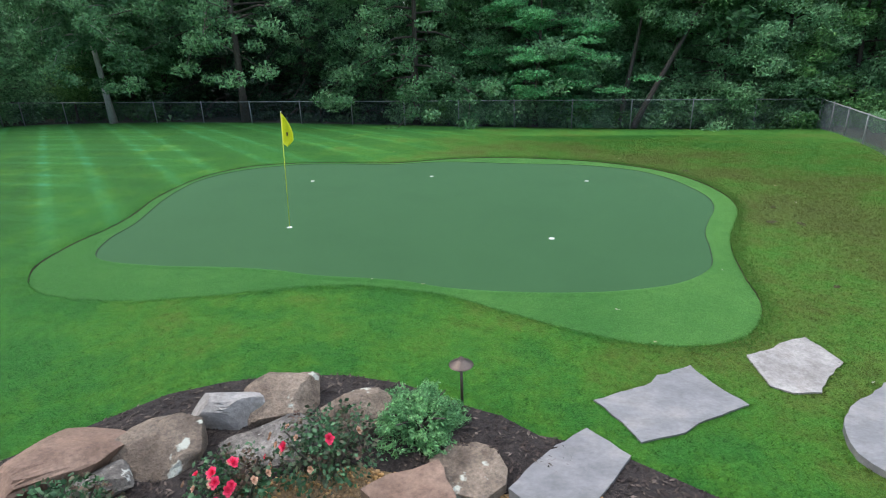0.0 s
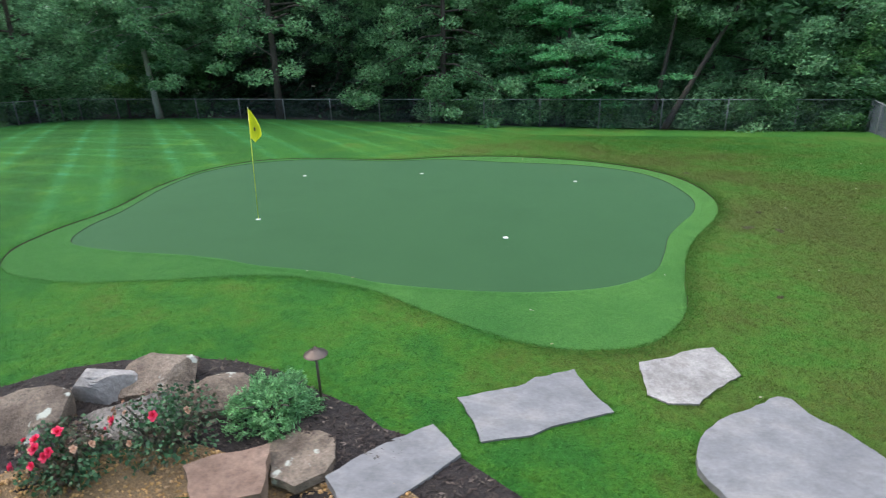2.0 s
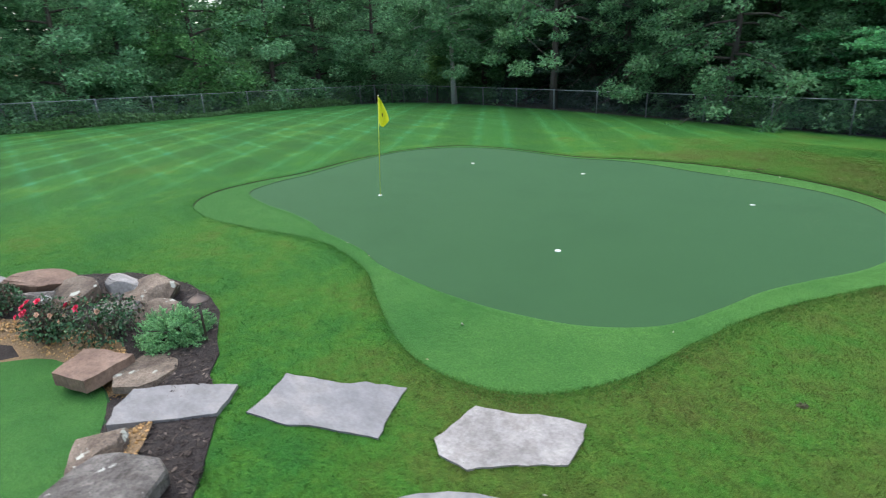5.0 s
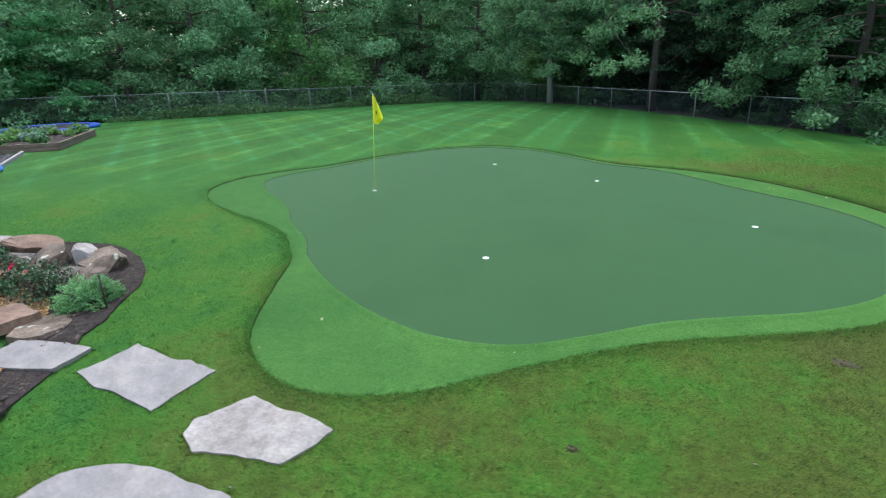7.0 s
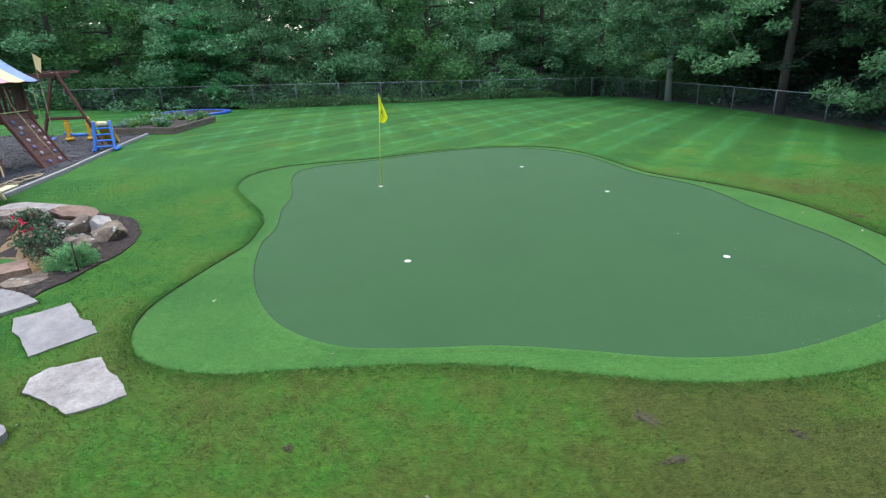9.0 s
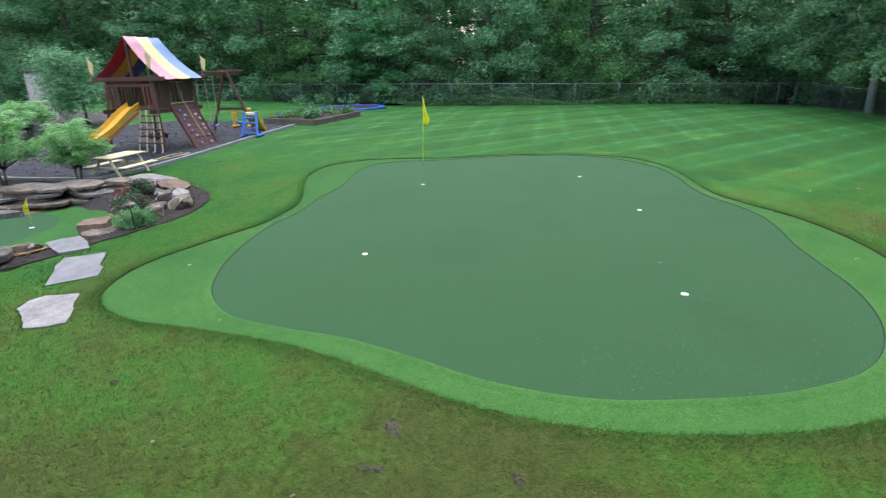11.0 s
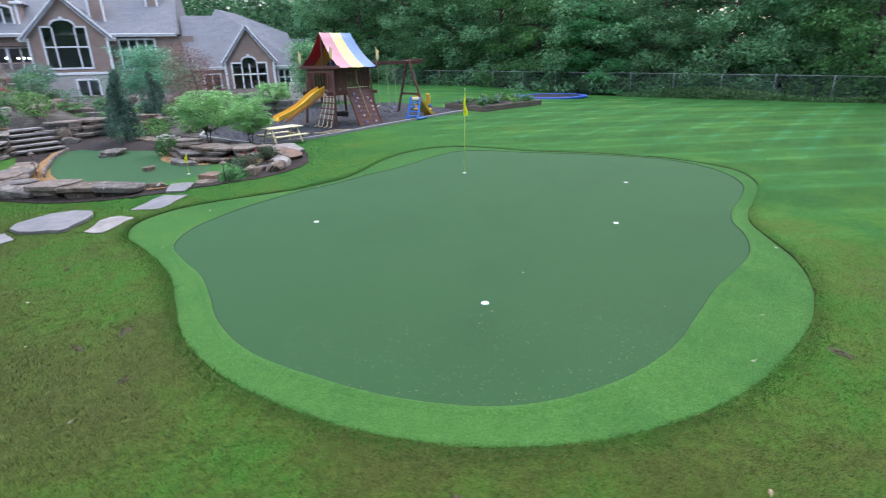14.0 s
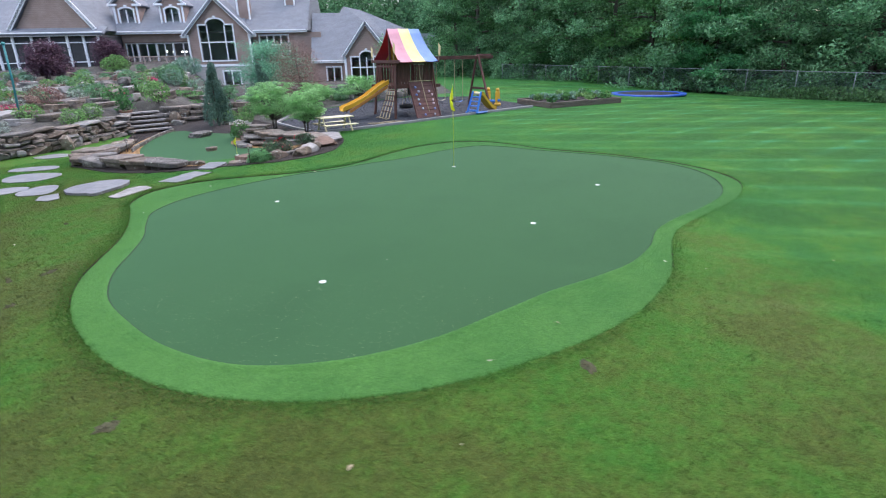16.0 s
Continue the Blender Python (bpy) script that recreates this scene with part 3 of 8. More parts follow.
# ---- trees ----
def grow(rng, height, spread, clear, limbs, lean=(0, 0), bend=0.15, droop=0.1):
    """A trunk line and limbs; gives the tubes and the places where leaves hang."""
    tubes, tips = [], []
    trunk = []
    for k in range(9):
        t = k / 8
        trunk.append(np.array((lean[0] * t * height + bend * math.sin(3 * t + lean[1]) * t, lean[1] * t * height + bend * math.cos(2.2 * t) * t - bend * t, height * t)))
    r0 = height * 0.014 + 0.03
    tubes.append((trunk, [r0 * (1.25 if k == 0 else 1) * (1 - 0.88 * k / 8) for k in range(9)]))
    for i in range(limbs):
        t = clear + (0.97 - clear) * ((i + rng.uniform(0, 0.8)) / limbs) ** 1.45
        k = min(7, int(t * 8))
        base = trunk[k] + (trunk[k + 1] - trunk[k]) * (t * 8 - k)
        ang = i * 2.4 + rng.uniform(-0.5, 0.5)
        reach = spread * (1.0 - 0.75 * max(0, t - 0.45)) * rng.uniform(0.75, 1.15)
        rise = rng.uniform(0.05, 0.45) * (0.6 + t)
        pts = [base]
        for j in range(1, 5):
            q = j / 4
            pts.append(base + np.array((math.cos(ang + 0.25 * q * rng.normal()) * reach * q, math.sin(ang + 0.25 * q * rng.normal()) * reach * q, reach * (rise * q - droop * 3 * q * q))))
        tubes.append((pts, [r0 * 0.42 * (1 - t * 0.6) * (1 - 0.85 * j / 4) for j in range(5)]))
        for q in (0.42, 0.62, 0.8, 1.0):
            j = min(3, int(q * 4))
            c = pts[j] + (pts[j + 1] - pts[j]) * (q * 4 - j)
            tips.append((c, 0.55 + 0.4 * rng.random()))
            if q > 0.5:
                tips.append((c + rng.normal(size=3) * np.array((0.55, 0.55, 0.55)) * reach * 0.36, 0.5 + 0.4 * rng.random()))
    return tubes, tips


def tree(name, seed, at, label, bark, leaf, height=13, spread=3.6, clear=0.14, limbs=26, leaves=75, size=0.19, lean=(0, 0), flat=0.62, droop=0.1, group="", puff=1.15, narrow=0.55, up=0.55):
    rng = np.random.default_rng(seed)
    tubes, tips = grow(rng, height, spread, clear, limbs, lean, 0.3, droop)
    root = thing(name, at, label, "tree", group)
    bm = bmesh.new()
    for pts, radii in tubes:
        tube(bm, [tuple(p) for p in pts], radii, 7 if len(pts) > 6 else 5)
    part("trunk", bm, bark, root, smooth=True)
    pos, sizes = [], []
    for c, r in tips:
        high = c[2] > 7.0
        n = int(leaves * (0.12 if high else 1.0) * (r / 0.65) ** 2)
        p = rng.normal(size=(n, 3))
        p /= np.linalg.norm(p, axis=1)[:, None]
        p *= (rng.random(n) ** 0.45)[:, None] * r * puff
        p[:, 2] *= flat
        p[:, 2] -= 0.10 * np.hypot(p[:, 0], p[:, 1])
        pos.append(c + p)
        sizes.append(rng.uniform(0.6, 1.3, n) * size * (2.9 if high else 1.0))
    me = leaf_mesh("crown", rng, np.concatenate(pos), np.concatenate(sizes), leaf, up, narrow, corners=3)
    crown = new("crown", me)
    crown.parent = root
    return root


def bush(name, seed, at, label, leaf, wide=1.2, tall=1.0, n=900, size=0.12, group="", up=0.35, narrow=0.5, category="shrub", stems=5, twig=None, hollow=0.55):
    """A rounded shrub: a few stems and leaves thick towards its uneven outside."""
    rng = np.random.default_rng(seed)
    root = thing(name, at, label, category, group)
    bm = bmesh.new()
    for k in range(stems):
        a = k * 2 * math.pi / stems + rng.uniform(-0.4, 0.4)
        e = (math.cos(a) * wide * 0.3, math.sin(a) * wide * 0.3, tall * 0.75)
        tube(bm, [(0.03 * math.cos(a), 0.03 * math.sin(a), -0.03), (e[0] * 0.5, e[1] * 0.5, tall * 0.4), e], [0.018, 0.013, 0.005], 5)
    part("woody_base", bm, twig or BARK, root)
    lobes = rng.normal(size=(9, 3))
    lobes /= np.linalg.norm(lobes, axis=1)[:, None]
    d = rng.normal(size=(n, 3))
    d /= np.linalg.norm(d, axis=1)[:, None]
    lump = 0.8 + 0.28 * np.max(np.clip(d @ lobes.T, 0, 1) ** 6, axis=1)
    r = (hollow + (1 - hollow) * rng.random(n) ** 0.6) * lump
    p = d * r[:, None] * np.array((wide / 2, wide / 2, tall / 2)) + np.array((0, 0, tall * 0.5))
    p = p[p[:, 2] > 0.02]
    me = leaf_mesh("foliage", rng, p, rng.uniform(0.7, 1.25, len(p)) * size, leaf, up, narrow, out=d[:len(p)] * 0.8)
    ob = new("foliage", me)
    ob.parent = root
    return root


WOOD = "trees of the wood behind the fence"
edge_trees = [
    tree("broadleaf_tree", 11, (0, 0, 0), "tall broadleaf tree with layered deep green foliage", BARK, LEAF_DEEP, 14, 4.4, 0.07, 32, 105, 0.21, flat=0.6, up=0.32, group=WOOD),
    tree("broadleaf_tree", 12, (0, 0, 0), "tall broadleaf tree with mid green foliage down to the fence", BARK, LEAF_MID, 13, 4.0, 0.05, 32, 105, 0.205, flat=0.6, up=0.32, group=WOOD),
    tree("broadleaf_tree", 13, (0, 0, 0), "slender woodland tree with dark foliage and a bare lower trunk", BARK, LEAF_DEEP, 15, 3.8, 0.20, 28, 110, 0.21, flat=0.6, up=0.32, group=WOOD),
    tree("broadleaf_tree", 14, (0, 0, 0), "woodland tree with grey-green leaves in loose sprays", BARK, LEAF_GREY, 13, 4.0, 0.08, 30, 110, 0.195, flat=0.55, up=0.32, group=WOOD),
    tree("broadleaf_tree", 15, (0, 0, 0), "woodland tree with pale grey-green leaves in light sprays", BARK, LEAF_BIRCH, 12, 3.8, 0.08, 28, 110, 0.195, flat=0.55, up=0.32, group=WOOD),
]
conifer = tree("hemlock_tree", 21, (0, 0, 0), "dark hemlock with drooping flat sprays", BARK, NEEDLE, 15, 3.8, 0.05, 36, 110, 0.19, flat=0.3, droop=0.22, up=0.4, group=WOOD, narrow=0.4)


def plant(kinds, spots):
    """Sets copies at the spots; the first ones use the originals."""
    used = set()
    for k, x, y, turn, scale in spots:
        ob = kinds[k]
        m = pose(x, y, on_land(x, y) - 0.05, 0, 0, turn)
        if k in used:
            ob = copy_thing(ob, m)
        else:
            used.add(k)
            ob.matrix_basis = m
        ob.scale = (scale, scale, scale * (0.92 + 0.02 * (turn % 9)))


rnd = random.Random(5)
spots = []
# behind the back fence
for k in range(14):
    x = 23 - 3.5 * k + rnd.uniform(-0.8, 0.8)
    far = rnd.uniform(2.6, 4.6)
    kind = rnd.choice((0, 1, 2, 3, 0, 1))
    if -18.5 < x < -1.5:
        kind = 5
        far += 2.6
    elif x > 2:
        kind = 4
    else:
        kind = 2
        far += 3.0
    if 7 < x < 14:
        far += 3.4
    spots.append((kind, x, back_y(x) + far, rnd.uniform(0, 360), rnd.uniform(0.9, 1.15)))
# along the side fence and on towards the house
for k in range(15):
    y = 36 - 4.6 * k + rnd.uniform(-1, 1)
    x = -27.75 + (y - 34.3) * 0.165 - rnd.uniform(3.0, 5.0)
    # mostly the pale-leaved kinds: mist among the trees put into leaf colour
    spots.append(((4, 3, 4, 1, 4, 4, 3, 4, 1, 4, 0, 4, 3, 2, 4)[k], x, y, rnd.uniform(0, 360), rnd.uniform(0.95, 1.25)))
for x, far in ((21.5, 2.0), (18.3, 2.6), (15.2, 2.2), (13.4, 4.4), (7.2, 4.4), (2.6, 4.6)):
    spots.append((rnd.choice((4, 3, 1)), x, back_y(x) + far, rnd.uniform(0, 360), rnd.uniform(0.7, 0.95)))
for k in range(3):
    spots.append((rnd.choice((4, 1, 3)), 23 + rnd.uniform(-1, 2), 26 - 5 * k, rnd.uniform(0, 360), rnd.uniform(0.65, 0.8)))
plant(edge_trees + [conifer], spots)

# the trees that lean out over the lawn
tree("birch_tree", 22, (-19.85, 33.0, on_land(-19.85, 33.0)), "pale-trunked tree with airy grey-green leaves over the fence", PALE_BARK, LEAF_GREY, 12, 4.4, 0.38, 34, 120, 0.20, lean=(-0.06, 0.0), flat=0.6, up=0.2, droop=0.20, puff=0.85)
tree("oak_tree", 23, (-12.0, 33.4, on_land(-12, 33.4)), "broad grey-green tree whose boughs hang over the lawn", BARK, LEAF_GREY, 15, 7.0, 0.36, 36, 120, 0.20, flat=0.6, up=0.2, droop=0.20, puff=0.95)
tree("oak_tree", 24, (-1.6, 32.6, on_land(-1.6, 32.6)), "broad tree with low boughs hanging over the fence", BARK, LEAF_GREY, 13, 5.0, 0.20, 34, 115, 0.19, flat=0.6, up=0.2, droop=0.22, puff=0.9)
tree("young_maple", 25, (5.2, 31.6, on_land(5.2, 31.6)), "young maple with bright light green leaves", BARK, LEAF_MAPLE, 8.5, 3.4, 0.2, 20, 140, 0.155, flat=0.2)
tree("young_maple", 28, (-34.3, 4.6, on_land(-34.3, 4.6)), "maple with light green sprays behind the side fence", BARK, LEAF_MAPLE, 8.0, 2.6, 0.25, 18, 110, 0.17, flat=0.25)
tree("sapling", 29, (-23.5, 35.2, on_land(-23.5, 35.2)), "yellow-green sapling in the shade behind the fence", BARK, LEAF_LIGHT, 3.6, 0.8, 0.45, 9, 60, 0.14, flat=0.3)
tree("leaning_tree", 26, (10.35, 30.3, on_land(10.35, 30.3)), "bare-trunked tree leaning steeply over others", BARK, LEAF_DEEP, 10, 2.8, 0.6, 12, 100, 0.18, lean=(0.46, 0.0))
tree("leaning_tree", 27, (10.0, 31.6, on_land(10.0, 31.6)), "slim bare-trunked tree among foliage", BARK, LEAF_DEEP, 9.5, 2.2, 0.62, 10, 100, 0.18, lean=(0.10, 0.0))

# undergrowth along the fences
under = [
    bush("undergrowth_shrub", 91, (0, 0, 0), "leafy woodland undergrowth behind the fence", LEAF_MID, 2.6, 1.9, 800, 0.20, "undergrowth along the fence"),
    bush("undergrowth_shrub", 92, (0, 0, 0), "dark woodland undergrowth behind the fence", LEAF_DEEP, 2.8, 2.2, 800, 0.22, "undergrowth along the fence"),
    bush("undergrowth_shrub", 93, (0, 0, 0), "grey-green bramble undergrowth behind the fence", LEAF_BIRCH, 2.4, 1.6, 800, 0.18, "undergrowth along the fence"),
]
low = []
for k in range(30):
    x = 22 - 0.85 * k + rnd.uniform(-0.5, 0.5)
    low.append((rnd.choice((0, 2, 2, 2)), x, back_y(x) + rnd.uniform(1.2, 2.6), rnd.uniform(0, 360), rnd.uniform(0.7, 1.15) * (0.75 if 8.5 < x < 13 else 1.0)))
for k in range(8):
    x = -17 - 1.5 * k
    low.append((1, x, back_y(x) + rnd.uniform(2.0, 3.4), rnd.uniform(0, 360), rnd.uniform(0.5, 0.75)))
for k in range(24):
    y = 33 - 1.9 * k + rnd.uniform(-0.5, 0.5)
    x = -27.75 + (y - 34.3) * 0.165 - rnd.uniform(1.0, 2.2)
    low.append((rnd.choice((0, 1, 2, 1)), x, y, rnd.uniform(0, 360), rnd.uniform(0.6, 1.1)))
for k in range(5):
    low.append((k % 3, 18.4 + rnd.uniform(1.0, 2.0), 25 - 3 * k, rnd.uniform(0, 360), rnd.uniform(0.7, 1.1)))
for k in range(7):
    low.append((k % 3, 19.6 - 0.85 * k + rnd.uniform(0, 0.8), 27 - 1.9 * k, rnd.uniform(0, 360), rnd.uniform(0.4, 0.8)))
plant(under, low)
bush("wild_bush", 94, (-33.3, 4.0, on_land(-33.3, 4.0)), "grey-green wild bush growing through the fence", LEAF_GREY, 1.9, 1.7, 900, 0.13)
WEED = leafy("weedy leaves", [(0.09, 0.20, 0.07), (0.14, 0.26, 0.11)], 0.6, 0.25, 1.0)


def weeds():
    """Tall weeds and long grass at the foot of the side fence."""
    rng = np.random.default_rng(14)
    n = 9000
    y = rng.uniform(6.5, 30, n)
    x = -27.75 + (y - 34.3) * 0.165 + rng.normal(size=n) * 0.35 + 0.35
    dense = np.sin(y * 0.5 + 1.5) * 0.5 + 0.5
    z = land(x, y) + rng.random(n) * (0.25 + 0.55 * dense)
    ob = new("fence_weeds", leaf_mesh("fence_weeds", rng, np.stack([x, y, z], -1), rng.uniform(0.10, 0.30, n), WEED, 0.0, 0.25, out=np.array((0, 0, 1.5))))
    tagged(ob, "tall pale weeds along the foot of the fence", "weeds", kind="stuff")


weeds()


def far_woods():
    """A deep belt of distant foliage that closes the wood, gathered in boughs, coarser further in."""
    rng = np.random.default_rng(3)
    path = np.array([(34, -30), (31, 20), (24, 33), (16, 36.5), (-14, 41), (-36, 42), (-40.5, 20), (-45, -15), (-52, -45), (-54, -80), (-30, -110), (40, -110)], float)
    seg = np.linalg.norm(np.diff(path, axis=0), axis=1)
    cum = np.concatenate([[0], np.cumsum(seg)]) / seg.sum()
    pos, size = [], []
    for boughs, per, top, deep, wide, (small, large) in ((4200, 60, 8.5, 0.0, 0.95, (0.20, 0.38)), (3400, 62, 11.0, 6.5, 1.5, (0.45, 0.85)), (1500, 70, 17.0, 11.0, 2.4, (0.55, 0.95))):
        s = rng.random(boughs)
        x, y = np.interp(s, cum, path[:, 0]), np.interp(s, cum, path[:, 1])
        out = np.stack([x, y], -1) - np.array((-8, 5))
        out /= np.linalg.norm(out, axis=1)[:, None]
        x, y = x + out[:, 0] * deep, y + out[:, 1] * deep
        lump = top + 1.5 * np.sin(s * 90) + 1.2 * np.sin(s * 231 + 1)
        z = rng.random(boughs) * lump - 0.3
        if top > 15:
            z = 4.5 + rng.random(boughs) * (lump - 4.5)
        c = np.stack([x, y, z], -1) + rng.normal(size=(boughs, 3)) * np.array((1.5, 1.5, 0.3))
        c[:, 2] += land(c[:, 0], c[:, 1])
        p = rng.normal(size=(boughs, per, 3)) * np.array((wide, wide, wide * 0.5))
        p[:, :, 2] -= 0.25 * np.hypot(p[:, :, 0], p[:, :, 1])
        pos.append((c[:, None, :] + p).reshape(-1, 3))
        size.append(rng.uniform(small, large, boughs * per))
    ob = new("far_woods", leaf_mesh("far_woods", rng, np.concatenate(pos), np.concatenate(size), LEAF_FAR, 0.35, 0.65, corners=3))
    tagged(ob, "dense belt of dark distant woodland foliage", "woods", kind="stuff")


far_woods()


# ---- on the big green ----
WHITE = surface("white plastic", [(0.75, 0.76, 0.75), (0.82, 0.82, 0.80)], 30, 90, 0.45, 0.05, 0.001, 0.04)
YELLOW = surface("yellow flag cloth", [(0.70, 0.74, 0.02), (0.80, 0.84, 0.04)], 6, 300, 0.7, 0.2, 0.001, 0.06)
ROD = surface("yellow rod paint", [(0.60, 0.66, 0.06), (0.70, 0.74, 0.10)], 6, 90, 0.4, 0, 0.001, 0.05)
GREEN_UP = 0.021


def cup(x, y):
    bm = bmesh.new()
    outer = [bm.verts.new((0.050 * math.cos(a), 0.050 * math.sin(a), 0.006)) for a in np.arange(24) * math.pi / 12]
    inner = [bm.verts.new((0.044 * math.cos(a), 0.044 * math.sin(a), 0.006)) for a in np.arange(24) * math.pi / 12]
    floor_ = [bm.verts.new((0.042 * math.cos(a), 0.042 * math.sin(a), 0.002)) for a in np.arange(24) * math.pi / 12]
    skirt = [bm.verts.new((0.051 * math.cos(a), 0.051 * math.sin(a), -0.02)) for a in np.arange(24) * math.pi / 12]
    for k in range(24):
        j = (k + 1) % 24
        bm.faces.new((outer[k], outer[j], inner[j], inner[k]))
        bm.faces.new((inner[k], inner[j], floor_[j], floor_[k]))
        bm.faces.new((skirt[k], skirt[j], outer[j], outer[k]))
    bm.faces.new(floor_)
    return single("hole_cup", bm, WHITE, "white plastic hole cup set flush in the green turf", "golf hole", "cups in the big green", at=pose(x, y, on_land(x, y, GREEN_UP)))


def flagstick(x, y, z, tall, lean, name, label, cloth, fly, turn):
    root = thing(name, (x, y, z), label, "golf flag")
    bm = bmesh.new()
    top = Vector((lean[0], lean[1], tall))
    r = 0.0065 if tall > 1 else 0.006
    tube(bm, [(0, 0, -0.05), tuple(top * 0.5), tuple(top)], r, 8)
    part("rod", bm, ROD, root, smooth=True)
    bm = bmesh.new()
    bmesh.ops.create_uvsphere(bm, u_segments=8, v_segments=6, radius=r * 1.7, matrix=Matrix.Translation(top))
    part("knob", bm, WHITE, root, smooth=True)
    # cloth hanging slack: folds gather towards the rod
    bm = bmesh.new()
    rows, cols = 15, 11
    grid = []
    ct, sn = math.cos(radians(turn)), math.sin(radians(turn))
    for i in range(rows):
        q = i / (rows - 1)
        h = tall * (1 - 0.012) - cloth[1] * q
        line = []
        for j in range(cols):
            w = j / (cols - 1)
            out = fly * w * (0.15 + 0.85 * math.sin(min(1, q * 1.15) * 1.7)) * (1 - 0.62 * max(0, q - 0.8) / 0.2)
            side = (0.42 * fly * math.sin(w * 5.0 + q * 2.2) if tall > 1 else 0.035 * math.sin(w * 7 + q * 4)) * w * min(1, q * 2)
            p = Vector((lean[0] * h / tall, lean[1] * h / tall, h - 0.16 * cloth[1] * w * (0.3 + q)))
            p += Vector((ct * out - sn * side, sn * out + ct * side, 0))
            line.append(bm.verts.new(p))
        grid.append(line)
    for i in range(rows - 1):
        for j in range(cols - 1):
            bm.faces.new((grid[i][j], grid[i][j + 1], grid[i + 1][j + 1], grid[i + 1][j]))
    bmesh.ops.solidify(bm, geom=bm.faces[:], thickness=0.003)
    cloth_ob = part("flag", bm, YELLOW, root, "limp bright yellow flag cloth", smooth=True)
    # dark printed mark on the cloth, a plain patch
    bm = bmesh.new()
    p = Vector((lean[0], lean[1], tall - cloth[1] * 0.72))
    box(bm, p + Vector((ct * fly * 0.32, sn * fly * 0.32, -0.02)), (fly * 0.16, 0.05, cloth[1] * 0.12), pose(0, 0, 0, 0, 0, turn), 0.004)
    part("emblem", bm, surface("dark print", [(0.05, 0.05, 0.02), (0.07, 0.07, 0.03)], 9, 60, 0.7, 0), cloth_ob, "small dark mark")
    return root


CUPS = ((-2.65, 9.9), (-3.18, 13.88), (-0.12, 14.42), (3.84, 13.75), (2.145, 9.22))
for x, y in CUPS:
    cup(x, y)
flagstick(-2.65, 9.9, on_land(-2.65, 9.9, GREEN_UP), 2.11, (0.09, 0.08), "flagstick", "tall thin yellow flagstick with a limp yellow flag", (0.30, 0.52), 0.21, 38)


# ---- rock garden and small green ----
ROCK_BROWN = surface("brown sandstone", [(0.085, 0.066, 0.052), (0.185, 0.145, 0.110), (0.30, 0.248, 0.195)], 2.4, 34, 0.85, 0.9, 0.03, 0.2, spot=((0.44, 0.46, 0.40), 5.0, 0.63), stain=0.42)
ROCK_GREY = surface("grey weathered rock", [(0.10, 0.092, 0.082), (0.195, 0.180, 0.163), (0.33, 0.312, 0.288)], 3.0, 28, 0.85, 1.0, 0.03, 0.26, spot=((0.42, 0.43, 0.39), 9.0, 0.64), stain=0.4)
ROCK_RED = surface("reddish sandstone", [(0.145, 0.092, 0.066), (0.205, 0.135, 0.100), (0.265, 0.185, 0.140)], 2.5, 30, 0.8, 0.6, 0.015, 0.15, stain=0.3)
ROCK_TAN = surface("tan layered rock", [(0.12, 0.096, 0.078), (0.21, 0.176, 0.148), (0.32, 0.280, 0.242)], 2.6, 26, 0.85, 0.7, 0.02, 0.18, spot=((0.46, 0.47, 0.42), 7.0, 0.68), stretch=(1, 1, 3), stain=0.4)
ROCK_PALE = surface("pale flat rock", [(0.20, 0.19, 0.18), (0.29, 0.28, 0.27), (0.40, 0.385, 0.37)], 3.0, 30, 0.8, 0.5, 0.015, 0.12, stain=0.25)
BRONZE = surface("bronze lamp metal", [(0.095, 0.075, 0.065), (0.13, 0.105, 0.09)], 9, 80, 0.45, 0.1, 0.001, 0.1, metal=0.7)
LEAF_ROSE = leafy("rose leaves", [(0.110, 0.070, 0.052), (0.042, 0.105, 0.050), (0.080, 0.168, 0.080)], 0.4, 0.15, 4.0)
NEEDLE_PALE = leafy("pale spruce needles", [(0.150, 0.350, 0.150), (0.260, 0.510, 0.225)], 0.6, 0.4, 4.0)
PETAL_RED = surface("red petals", [(0.70, 0.02, 0.07), (0.85, 0.05, 0.16)], 20, 90, 0.55, 0.2, 0.004, 0.15)
PETAL_WHITE = surface("white petals", [(0.70, 0.71, 0.66), (0.80, 0.80, 0.76)], 20, 90, 0.6, 0.1, 0.004, 0.1)
PETAL_FADED = surface("faded petals", [(0.48, 0.26, 0.16), (0.60, 0.40, 0.28)], 20, 90, 0.7, 0.2, 0.004, 0.15)
LEAF_FEATHER = leafy("feathery light leaves", [(0.235, 0.470, 0.185), (0.320, 0.580, 0.250), (0.400, 0.650, 0.310)], 0.5, 0.6, 1.5)
LEAF_BLUE = leafy("blue green leaves", [(0.160, 0.290, 0.210), (0.240, 0.380, 0.300)], 0.5, 0.4, 2.0)
LEAF_PURPLE = leafy("dark purple leaves", [(0.085, 0.046, 0.068), (0.140, 0.078, 0.108)], 0.5, 0.2, 2.0)
LEAF_RUST = leafy("rusty leaves", [(0.20, 0.115, 0.095), (0.30, 0.185, 0.155)], 0.6, 0.2, 2.0)


